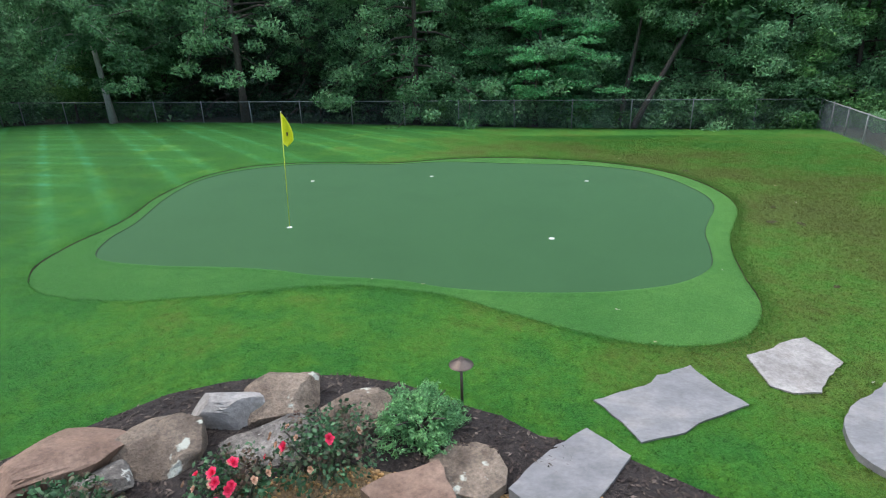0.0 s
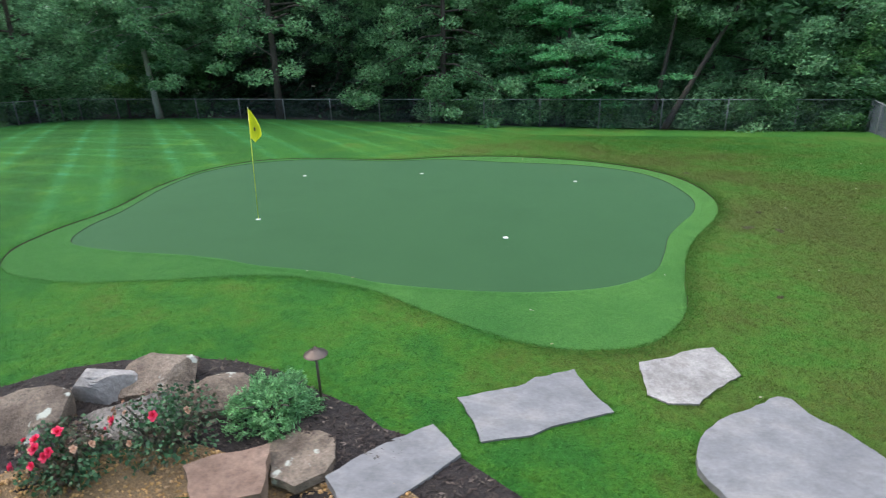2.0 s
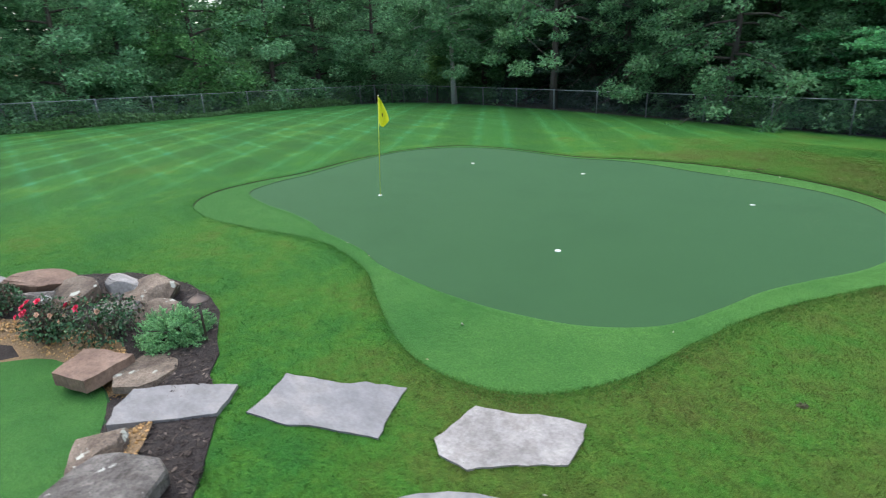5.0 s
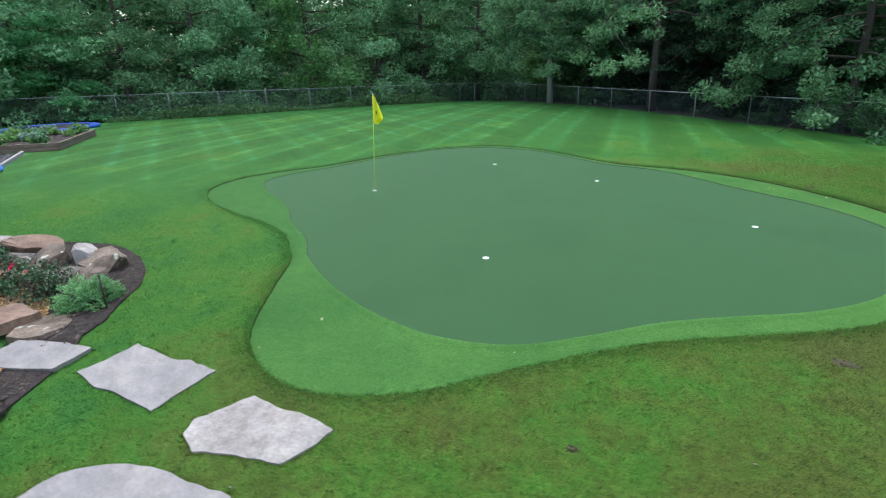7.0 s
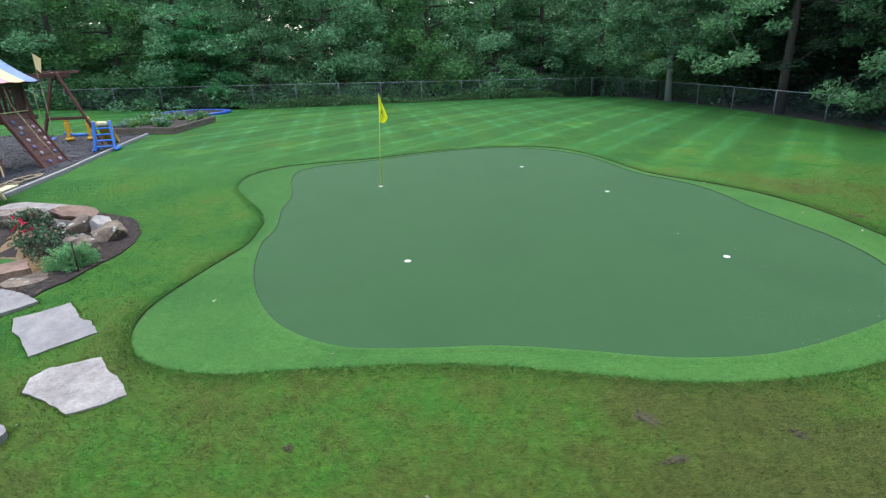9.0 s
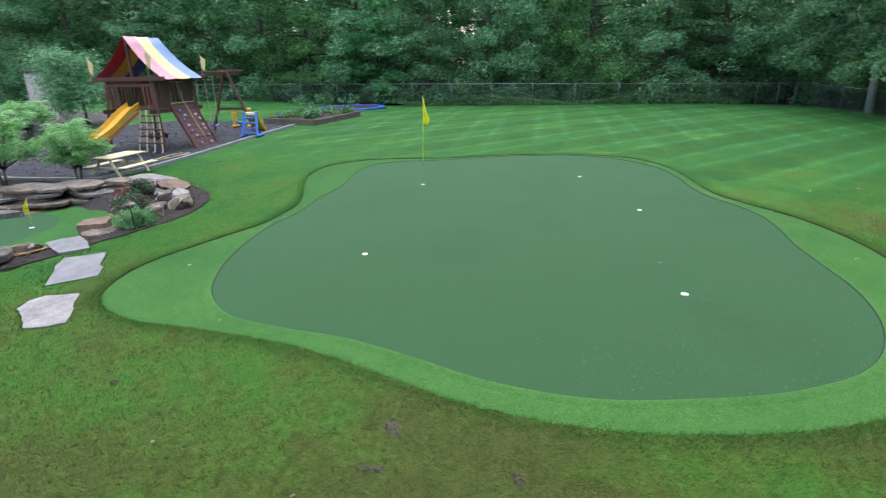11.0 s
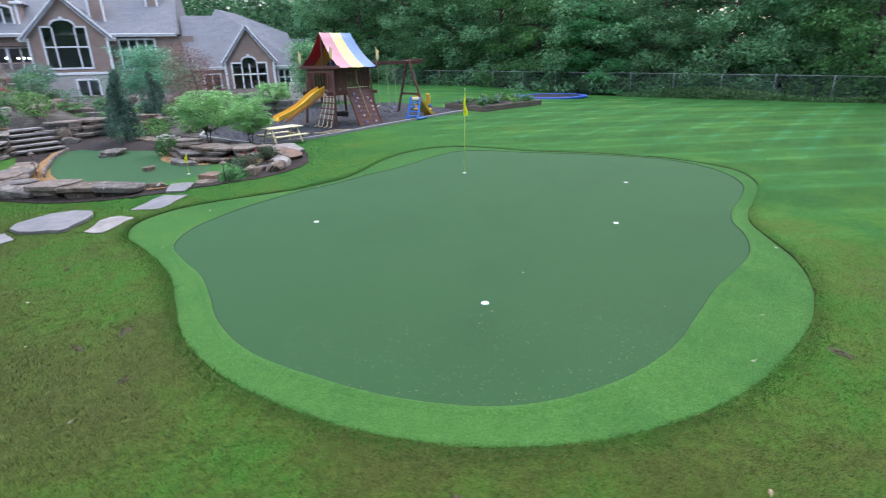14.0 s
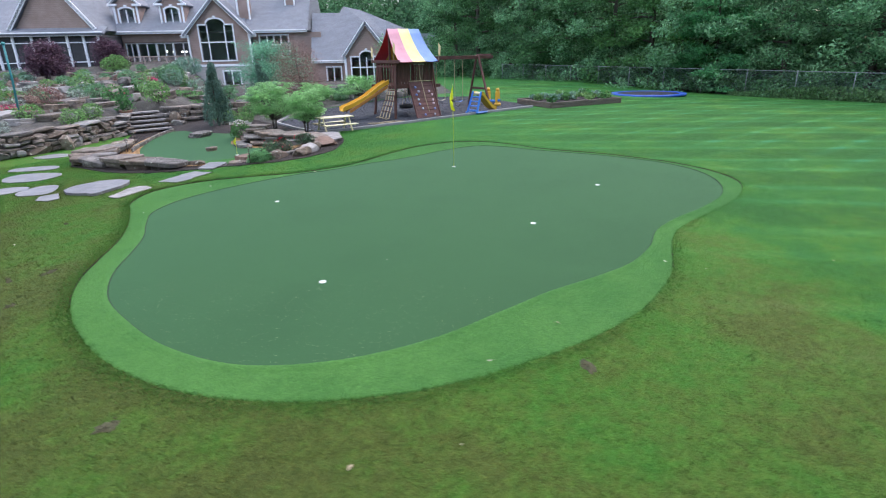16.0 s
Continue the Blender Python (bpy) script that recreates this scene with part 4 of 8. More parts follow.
def rock_bm(seed, dims, boxy=0.6, sub=3, cuts=12, rough=0.2):
    """A weathered stone: a boxy lump with split faces and an uneven skin, standing on its base."""
    rng = np.random.default_rng(seed)
    bm = bmesh.new()
    bmesh.ops.create_icosphere(bm, subdivisions=sub, radius=1.0)
    planes = []
    for _ in range(cuts):
        n = rng.normal(size=3)
        n /= np.linalg.norm(n)
        planes.append((Vector(n), rng.uniform(0.5, 0.84)))
    off = Vector(rng.uniform(-50, 50, 3))
    for v in bm.verts:
        p = v.co.copy()
        p = Vector([math.copysign(abs(c) ** boxy, c) for c in p])
        p *= 0.86
        p *= 1 + rough * (noise.noise(p * 1.3 + off) + 0.5 * noise.noise(p * 3.1 + off) + 0.3 * noise.noise(p * 7.0 + off))
        for n, d in planes:
            k = p.dot(n) - d
            if k > 0:
                p -= n * k * 0.96
        v.co = Vector((p.x * dims[0] / 2, p.y * dims[1] / 2, p.z * dims[2] / 2 + dims[2] * 0.40))
    return bm


def boulder(seed, x, y, dims, turn, mat, label, sink=0.04, tilt=(0, 0), name="boulder", group="", z=None, sub=3, boxy=0.54):
    bm = rock_bm(seed, dims, boxy, sub)
    at = pose(x, y, (on_land(x, y) if z is None else z) - sink, tilt[0], tilt[1], turn)
    ob = single(name, bm, mat, label, "rock", group, smooth=True, at=at)
    ob.data.set_sharp_from_angle(angle=radians(22))
    return ob


def ledge_bm(seed, long, wide, high, under=0.0):
    """A flat-topped ledge stone: split layers with dark gaps between, the top one broad and sharp-edged."""
    r = random.Random(seed)
    bm = bmesh.new()
    corners = sorted(r.uniform(-0.22, 0.22) + k * math.pi / 3 for k in range(6))
    ring = []
    for k, a in enumerate(corners):
        b = corners[(k + 1) % 6] + (2 * math.pi if k == 5 else 0)
        for j in range(2):
            q = a + (b - a) * j / 2
            c, e = math.cos(q), math.sin(q)
            pull = r.uniform(0.86, 0.98) if j else r.uniform(0.94, 1.1)
            ring.append((math.copysign(abs(c) ** 0.6, c) * long / 2 * pull, math.copysign(abs(e) ** 0.6, e) * wide / 2 * pull))
    n = len(ring)
    layers = 3 if high > 0.3 else 2
    z, loops = 0.0, []
    for i in range(layers):
        last = i == layers - 1
        h = high * (0.46 if last and layers == 2 else 0.54 if layers == 2 else 0.33)
        k1 = 1.0 if last else r.uniform(0.86, 0.97) - under * (0.6 + 0.4 * (i == 0))
        push = (r.uniform(-0.04, 0.04) * long, r.uniform(-0.05, 0.05) * wide)
        rag = [r.uniform(0.96, 1.03) for _ in ring]
        for kk, zz in ((k1 * 0.90, z), (k1 * 0.99, z + h * 0.10), (k1, z + h * 0.86), (k1 * 0.965, z + h)):
            loops.append([bm.verts.new((x * kk * g * r.uniform(0.99, 1.01) + push[0], y * kk * g * r.uniform(0.99, 1.01) + push[1], zz + r.uniform(-0.03, 0.03) * h)) for (x, y), g in zip(ring, rag)])
        z += h
    top = [bm.verts.new((v.co.x * 0.55, v.co.y * 0.55, z + r.uniform(-0.03, 0.05) * high)) for v in loops[-1]]
    loops.append(top)
    for a, b in zip(loops, loops[1:]):
        for k in range(n):
            bm.faces.new((a[k], a[(k + 1) % n], b[(k + 1) % n], b[k]))
    bm.faces.new(loops[0][::-1])
    mid = bm.verts.new((0, 0, z + 0.03 * high))
    for k in range(n):
        bm.faces.new((top[k], top[(k + 1) % n], mid))
    return bm


def ledge(seed, x, y, dims, turn, mat, label, sink=0.03, tilt=0.0, name="ledge_stone", group="", z=None, under=0.0):
    at = pose(x, y, (on_land(x, y) if z is None else z) - sink, 0, tilt, turn)
    ob = single(name, ledge_bm(seed, *dims, under), mat, label, "rock", group, smooth=True, at=at)
    ob.data.set_sharp_from_angle(angle=radians(16))
    return ob


def slab(outline, z, thick, label, name="flagstone", mat=None, seed=1, group="", smooth_line=False, flush=None):
    """A flat stone with a chipped outline; z is its top."""
    r = random.Random(seed)
    cx, cy = sum(p[0] for p in outline) / len(outline), sum(p[1] for p in outline) / len(outline)
    line = []
    src = spline(outline, 4) if smooth_line else outline
    for (x0, y0), (x1, y1) in zip(src, src[1:] + src[:1]):
        n = max(1, int(math.hypot(x1 - x0, y1 - y0) / 0.09))
        for k in range(n):
            j = 0.012 if k else 0.004
            line.append((x0 + (x1 - x0) * k / n + r.uniform(-j, j) - cx, y0 + (y1 - y0) * k / n + r.uniform(-j, j) - cy))
    bm = bmesh.new()
    f = bm.faces.new([bm.verts.new((x, y, 0)) for x, y in line])
    bm.normal_update()
    if f.normal.z < 0:
        bmesh.ops.reverse_faces(bm, faces=[f])
    bmesh.ops.inset_region(bm, faces=[f], thickness=0.012, depth=0.008)
    rim = [e for e in bm.edges if e.is_boundary]
    down = bmesh.ops.extrude_edge_only(bm, edges=rim)["geom"]
    for v in down:
        if isinstance(v, bmesh.types.BMVert):
            v.co.z -= thick
            v.co.x *= 1.0 + r.uniform(-0.015, 0.005)
            v.co.y *= 1.0 + r.uniform(-0.015, 0.005)
    big = [q for q in bm.faces if len(q.verts) > 4]
    bmesh.ops.triangulate(bm, faces=big)
    for v in bm.verts:
        v.co.z += 0.006 * noise.noise(Vector((v.co.x * 2 + seed * 9, v.co.y * 2, 0)))
        if flush is not None:
            v.co.z += on_land(v.co.x + cx, v.co.y + cy) + float(sod(v.co.x + cx, v.co.y + cy)) + flush - z
    return single(name, bm, mat or FLAG_STONE, label, "flagstone", group, at=pose(cx, cy, z))


# bed of bark mulch round the small green
sheet("planting_bed", BED, MULCH, 0.02, 0.5, "dark bark mulch bed round the rocks", "planting bed", edge=0.05)
GRAVEL = spline([(0.62, 3.55), (1.3, 3.5), (1.9, 3.05), (2.45, 2.3), (2.75, 1.0), (2.7, -0.4), (2.5, -1.6), (2.1, -2.9), (1.35, -4.1), (0.65, -5.35), (-0.3, -6.75), (-0.9, -7.6), (-2.8, -8.3), (-3.2, -6.2), (-3.0, -4.0), (-2.6, -2.6), (-1.9, -1.4), (-1.7, -0.4), (-1.75, 0.3), (-2.4, 1.0), (-2.8, 1.8), (-2.6, 2.6), (-2.0, 3.05), (-1.3, 3.45), (-0.4, 3.8)], 3)
gravel = sheet("gravel_strip", GRAVEL, PEBBLE, 0.0, 0.3, "tan pea gravel strip edging the small green", "gravel", height=MINI_Z - 0.022)


def gravel_rise(x, y):
    """The gravel banks up with the ground towards the rose bed."""
    return np.maximum(0.0, land(x, y) + 0.035 - MINI_Z + 0.022) * smooth01((np.asarray(y) - 2.3) / 0.5)


for v in gravel.data.vertices:
    v.co.z += float(gravel_rise(v.co.x, v.co.y))
sheet("small_green", MINI, TURF, 0.0, 0.8, "smooth grey-green artificial turf of the small putting green", "putting green", edge=0.05, height=MINI_Z)
COLLAR = spline([(-2.33, 1.56), (-2.09, 2.38), (-1.5, 2.93), (-0.7, 3.26), (0.35, 3.36), (1.1, 3.08), (1.55, 2.83), (1.98, 2.48), (2.37, 1.9), (2.1, 1.35), (1.55, 1.75), (0.9, 2.05), (0.1, 2.2), (-0.6, 2.05), (-1.1, 1.65), (-1.5, 1.15)], 4)
sheet("small_fringe", COLLAR, FRINGE, 0.0, 0.6, "bright green turf collar of the small green", "turf fringe", height=MINI_Z + 0.012)

# stepping stones across the lawn, flush with the grass
STEP = "stepping stones across the lawn"
slab([(1.72, 4.60), (2.36, 4.89), (2.46, 5.01), (2.86, 5.17), (2.96, 4.89), (3.14, 4.54), (2.56, 4.27), (2.40, 4.15), (1.97, 4.02), (1.89, 4.29)], -0.235, 0.10, "large pale grey flagstone stepping stone set in grass", seed=1, group=STEP, flush=0.010)
slab([(3.53, 5.35), (3.90, 5.50), (4.02, 5.60), (4.40, 5.75), (4.46, 5.58), (4.50, 5.26), (4.18, 5.0), (3.93, 4.73), (3.66, 4.71), (3.5, 4.83)], -0.245, 0.10, "rough grey flagstone stepping stone set in grass", seed=2, group=STEP, flush=0.010, mat=ROCK_PALE)
slab([(4.66, 4.85), (4.76, 4.82), (4.81, 4.62), (5.0, 4.38), (5.13, 4.07), (5.12, 3.65), (4.9, 3.35), (4.2, 3.2), (3.80, 3.42), (3.64, 3.84), (3.71, 4.08), (3.84, 4.30), (3.99, 4.44), (4.24, 4.59)], -0.27, 0.18, "big rounded blue-grey flagstone standing proud of grass", seed=3, group=STEP, flush=0.06)
slab([(5.3, 3.3), (5.05, 2.5), (5.45, 2.2), (5.95, 2.55), (6.0, 3.1), (5.6, 3.45)], -0.30, 0.12, "smooth grey flagstone set in grass", seed=4, group=STEP, flush=0.010, smooth_line=True)
slab([(5.25, 3.72), (5.62, 3.68), (5.8, 4.1), (5.6, 4.45), (5.35, 4.4)], -0.30, 0.10, "small grey flagstone beside the big one", seed=5, group=STEP, flush=0.010)
slab([(6.13, 1.51), (5.64, 1.91), (5.79, 2.39), (6.32, 2.44), (6.72, 1.91)], -0.32, 0.1, "pale grey flagstone set in grass", seed=6, group=STEP, flush=0.010, smooth_line=True)
slab([(5.96, -0.23), (5.47, -0.61), (4.7, 0.16), (4.7, 0.83), (5.33, 1.12), (5.96, 0.55)], -0.36, 0.1, "pale rounded flagstone set in grass", seed=7, group=STEP, flush=0.010, smooth_line=True)
slab([(5.69, -1.69), (5.31, -2.07), (4.45, -1.4), (4.55, -0.73), (5.17, -1.02)], -0.37, 0.1, "pale flagstone set in grass", seed=8, group=STEP, flush=0.010, smooth_line=True)
slab([(4.64, -4.35), (3.98, -4.44), (3.6, -3.87), (3.79, -3.3), (4.45, -3.59)], -0.36, 0.1, "pale flagstone set in grass", seed=9, group=STEP, flush=0.010, smooth_line=True)
slab([(3.21, -4.37), (2.75, -4.46), (2.56, -4.0), (3.03, -3.72)], -0.33, 0.1, "small pale flagstone set in grass", seed=10, group=STEP, flush=0.010, smooth_line=True)
slab([(0.80, 3.50), (0.95, 3.68), (1.25, 3.97), (1.55, 4.18), (1.70, 4.0), (1.82, 3.82), (1.62, 3.58), (1.40, 3.34), (1.20, 3.13), (0.98, 3.27)], -0.172, 0.10, "long smooth blue-grey flagstone at the mulch bed", seed=11)

# boulders of the near bed
boulder(31, -2.74, 3.58, (1.40, 0.78, 0.46), 40, ROCK_RED, "long flat reddish boulder with lichen in mulch", 0.06, sub=4, boxy=0.45)
boulder(32, -1.97, 3.86, (0.95, 0.66, 0.52), 38, ROCK_BROWN, "brown sloping boulder patched with pale lichen", 0.16, (10, 0), sub=4)
boulder(231, -1.64, 4.32, (0.76, 0.56, 0.52), 15, ROCK_PALE, "pale grey angular boulder among brown ones", 0.12, (4, 0), sub=4, boxy=0.6)
boulder(34, -1.17, 4.52, (0.81, 0.69, 0.50), 10, ROCK_BROWN, "rounded tan boulder with pale lichen on top", 0.16, (6, 0), sub=4)
boulder(35, -0.52, 4.28, (0.85, 0.62, 0.52), -8, ROCK_BROWN, "dark brown boulder behind the rose bush", 0.12, (6, 0), sub=4, boxy=0.5)
boulder(36, -1.15, 3.92, (1.12, 0.67, 0.30), 22, ROCK_GREY, "low sloping grey boulder between the roses", 0.14, (14, 0), sub=4)
boulder(37, -2.35, 3.42, (0.7, 0.42, 0.24), 30, ROCK_GREY, "dark low boulder at the gravel", 0.04)
ledge(38, -3.5, 2.6, (1.5, 0.85, 0.2), 62, ROCK_PALE, "broad flat pale rock at the bed's edge", 0.03, 3, "flat_rock")
ledge(39, -2.75, 2.75, (1.2, 0.7, 0.18), 50, ROCK_BROWN, "broad flat brown rock in the bed", 0.02, -3, "flat_rock")
slab([(0.19, 3.82), (0.36, 3.99), (0.58, 4.02), (0.75, 3.94), (0.82, 3.70), (0.79, 3.54), (0.60, 3.38), (0.38, 3.46)], -0.17, 0.08, "flat brown rock beside the spruce shrub", "flat_rock", ROCK_BROWN, 12)
slab([(-0.30, 3.42), (-0.10, 3.57), (0.08, 3.62), (0.27, 3.72), (0.38, 3.42), (0.43, 3.20), (0.22, 3.12), (0.0, 3.05)], -0.075, 0.14, "thick reddish sandstone block beside the small green", "stone_block", ROCK_RED, 13)

# flat ledge stones along the front of the small green
LEDGE = "ledge stones round the small green"
front = [(2.3, 2.68, 1.0, 0.62, -46), (2.78, 1.95, 1.05, 0.68, -60), (3.12, 1.05, 1.15, 0.72, -68), (3.42, 0.1, 1.25, 0.78, -72), (3.62, -0.85, 1.2, 0.8, -95), (3.15, -1.75, 1.25, 0.85, -125), (2.5, -2.62, 1.2, 0.75, -128), (1.95, -3.35, 0.9, 0.6, -125)]
for k, (x, y, a, b, turn) in enumerate(front):
    ledge(60 + k, x, y, (a * 1.22, b * 1.35, 0.30 + 0.05 * (k % 3)), turn + 8 * (k % 2) - 4, (ROCK_GREY, ROCK_BROWN, ROCK_TAN)[k % 3], "flat-topped layered ledge stone at the small green", 0.06, 4 * (k % 3) - 5, group=LEDGE, under=0.22)
for k, (x, y, a, b, turn) in enumerate(((3.3, -0.5, 1.1, 0.7, -80), (3.05, -1.3, 1.0, 0.6, -110), (2.55, -0.55, 0.8, 0.5, -70), (2.45, 0.5, 0.8, 0.45, -80), (3.0, 0.55, 0.9, 0.55, -70), (2.75, -2.15, 0.9, 0.6, -128))):
    ledge(74 + k, x - 0.12, y, (a * 0.9, b, 0.14), turn + 9 * (k % 3) - 9, (ROCK_GREY, ROCK_TAN)[k % 2], "flat layered stone laid on other ledge stones" if k in (0, 1, 5) else "low flat ledge stone beside the small green", 0.0, 2, group=LEDGE, z=on_land(x, y, 0.15) if k in (0, 1, 5) else MINI_Z - 0.04)
boulder(331, 1.52, 2.98, (0.86, 0.62, 0.34), -35, ROCK_BROWN, "brown boulder with a pale lichen patch by the flagstone", 0.08, (4, 0), sub=4)
for k, (x, y, a, b, turn) in enumerate(((2.35, -3.45, 1.0, 0.75, -120), (1.75, -4.25, 0.9, 0.6, -118), (1.25, -5.1, 0.8, 0.5, -115))):
    ledge(84 + k, x, y, (a, b, 0.16), turn, (ROCK_PALE, ROCK_GREY, ROCK_TAN)[k], "thin pale ledge slab bedded in the gravel", 0.02, 2, group=LEDGE, under=0.1)
# stacked ledges at its back
back_line = [(-2.85, 2.05), (-2.55, 1.15), (-2.2, 0.35), (-2.05, -0.5), (-2.2, -1.3), (-2.75, -2.3), (-3.1, -3.3), (-3.25, -4.4), (-3.3, -5.5)]
for k, (x, y) in enumerate(back_line):
    for layer in range(3 if k < 6 else 2):
        r = random.Random(k * 7 + layer)
        ledge(90 + k * 4 + layer, x - 0.16 * layer + r.uniform(-0.06, 0.06), y + r.uniform(-0.25, 0.25), (r.uniform(1.35, 2.0), r.uniform(0.6, 0.95), 0.17), 75 + r.uniform(-12, 12) + 10 * (k > 4), r.choice((ROCK_GREY, ROCK_BROWN, ROCK_TAN)), "flat layered rock in a low stacked ledge", 0.03, r.uniform(-3, 3), group=LEDGE, z=MINI_Z + 0.155 * layer, under=0.14)
slab([(-1.9, -0.9), (-1.45, -0.95), (-1.1, -0.4), (-1.05, 0.3), (-1.3, 0.75), (-1.5, 0.3), (-1.5, -0.4)], MINI_Z + 0.10, 0.12, "low curved kerb rock on the small green", "kerb_rock", ROCK_GREY, 14)
ledge(130, -1.35, -4.35, (1.25, 0.7, 0.2), 40, ROCK_GREY, "flat dark rock lying on the small green", 0.02, 0, "flat_rock", z=MINI_Z)
ledge(131, -0.12, -0.05, (0.46, 0.30, 0.13), 20, ROCK_BROWN, "small flat rock lying on the small green", 0.01, 0, "flat_rock", z=MINI_Z)


def bloom_mesh(seed, r, mat):
    """A rose head: overlapping cupped petals."""
    rng = np.random.default_rng(seed)
    bm = bmesh.new()
    for k in range(16):
        ring = k // 5
        a = k * 2.4
        tilt = 0.35 + 0.38 * ring
        w = r * (0.55 + 0.14 * ring)
        base = Vector((0, 0, 0))
        d = Vector((math.cos(a) * math.sin(tilt), math.sin(a) * math.sin(tilt), math.cos(tilt)))
        s = Vector((-math.sin(a), math.cos(a), 0))
        tip = d * r * (0.85 + 0.15 * ring)
        vs = [bm.verts.new(base), bm.verts.new(tip * 0.6 + s * w * 0.6), bm.verts.new(tip + s * w * 0.25 + Vector((0, 0, rng.uniform(-0.1, 0.1) * r))), bm.verts.new(tip - s * w * 0.25), bm.verts.new(tip * 0.6 - s * w * 0.6)]
        bm.faces.new(vs)
    return mesh_of("bloom", bm, mat)


BLOOM, BLOOM_OLD, BLOOM_WHITE = bloom_mesh(1, 0.045, PETAL_RED), bloom_mesh(2, 0.034, PETAL_FADED), bloom_mesh(3, 0.05, PETAL_WHITE)


def rose(seed, x, y, wide, tall, blooms, faded, label, z=None):
    root = bush("rose_bush", seed, (x, y, on_land(x, y) if z is None else z), label, LEAF_ROSE, wide * 1.15, tall, 1500, 0.043, up=0.35, narrow=0.7, stems=11, hollow=0.12)
    rng = np.random.default_rng(seed + 1)
    for k in range(blooms + faded):
        d = rng.normal(size=3)
        d[1] = -0.75 * abs(d[1])
        d[2] = abs(d[2]) * 0.8 + 0.25
        d /= np.linalg.norm(d)
        ob = new("bloom", BLOOM if k < blooms else BLOOM_OLD)
        ob.parent = root
        ob.matrix_basis = Matrix.Translation((d[0] * wide * 0.52, d[1] * wide * 0.52, tall * (0.48 + 0.52 * d[2]))) @ Vector(d).to_track_quat("Z", "Y").to_matrix().to_4x4()
        s = rng.uniform(0.55, 0.85)
        ob.scale = (s, s, s)
        if k < 2:
            tagged(ob, "bright red rose head" if k < blooms else "faded tan rose head")
    return root


rose(41, -1.20, 3.34, 0.66, 0.62, 8, 6, "rose bush with bright red blooms in gravel", -0.30)
rose(42, -0.62, 3.74, 0.84, 0.68, 3, 9, "wider rose bush with a few red blooms", -0.28)
rose(43, -2.2, 3.0, 0.7, 0.5, 2, 7, "rose bush with mostly faded blooms")


def dwarf_spruce(x, y, wide, tall, seed):
    """A low mound of short upturned sprigs set with needles."""
    rng = np.random.default_rng(seed)
    root = thing("dwarf_spruce", (x, y, on_land(x, y) - 0.02), "dense low spruce shrub with pale green needles", "shrub")
    bm = bmesh.new()
    for k in range(9):
        a = k * 0.7
        tube(bm, [(0, 0, -0.02), (math.cos(a) * wide * 0.2, math.sin(a) * wide * 0.2, tall * 0.45), (math.cos(a) * wide * 0.36, math.sin(a) * wide * 0.36, tall * 0.62)], [0.016, 0.011, 0.004], 5)
    part("woody_base", bm, BARK, root)
    pos, out = [], []
    for k in range(620):
        d = rng.normal(size=3)
        d[2] = abs(d[2]) * 0.9
        d /= np.linalg.norm(d)
        lump = 0.86 + 0.16 * math.sin(5 * math.atan2(d[1], d[0]) + 3 * d[2]) + rng.uniform(-0.08, 0.08)
        tip = d * np.array((wide / 2, wide / 2, tall)) * lump * (1.0 if k % 4 else 0.8)
        dirn = d * np.array((1, 1, 0.5)) + np.array((0, 0, 0.25)) + rng.normal(size=3) * 0.25
        dirn /= np.linalg.norm(dirn)
        q = rng.random((22, 1))
        pos.append(tip - dirn * q * 0.11 + rng.normal(size=(22, 3)) * 0.010)
        out.append(np.repeat((dirn * 0.9)[None], 22, 0))
    ob = new("foliage", leaf_mesh("foliage", rng, np.concatenate(pos), rng.uniform(0.030, 0.052, 620 * 22), NEEDLE_PALE, 0.0, 0.26, out=np.concatenate(out) * 1.6))
    ob.parent = root


dwarf_spruce(0.08, 4.24, 0.90, 0.40, 44)


def path_light(x, y, tall, label, z=None):
    root = thing("path_light", (x, y, on_land(x, y, 0.01) if z is None else z), label, "garden light", "path lights in the bed")
    bm = bmesh.new()
    tube(bm, [(0, 0, -0.08), (0, 0, tall - 0.06)], 0.013, 10)
    part("stem", bm, BRONZE, root, smooth=True)
    bm = bmesh.new()
    prof = [(0.105, -0.012), (0.110, -0.006), (0.100, 0.004), (0.060, 0.028), (0.034, 0.046), (0.030, 0.052), (0.026, 0.050), (0.012, 0.068), (0.004, 0.076)]
    rings = [[bm.verts.new((r * math.cos(k * math.pi / 12), r * math.sin(k * math.pi / 12), tall - 0.076 + h)) for k in range(24)] for r, h in prof]
    for a, b in zip(rings, rings[1:]):
        for k in range(24):
            bm.faces.new((a[k], a[(k + 1) % 24], b[(k + 1) % 24], b[k]))
    bm.faces.new(rings[0][::-1])
    bm.faces.new(rings[-1])
    part("shade", bm, BRONZE, root, "brown conical hat shade")
    bm = bmesh.new()
    tube(bm, [(0, 0, tall - 0.135), (0, 0, tall - 0.075)], 0.022, 10)
    part("lens", bm, WHITE, root, "small frosted lens")
    return root


path_light(0.474, 4.398, 0.605, "bronze path light with a conical hat beside the shrub", z=-0.165)
path_light(2.05, -2.3, 0.5, "bronze path light with a conical hat in gravel", z=MINI_Z)
path_light(1.15, -4.6, 0.5, "bronze path light with a conical hat in gravel", z=MINI_Z)
flagstick(-0.31, 1.67, MINI_Z, 0.62, (-0.02, 0.03), "small_flagstick", "short white flagstick with a small yellow flag", (0.16, 0.24), 0.10, -60)
bm = bmesh.new()
bmesh.ops.create_cone(bm, cap_ends=True, segments=20, radius1=0.056, radius2=0.054, depth=0.012)
single("hole_cup", bm, WHITE, "white plastic hole cup in the small green", "golf hole", at=pose(-0.31, 1.67, MINI_Z + 0.004))


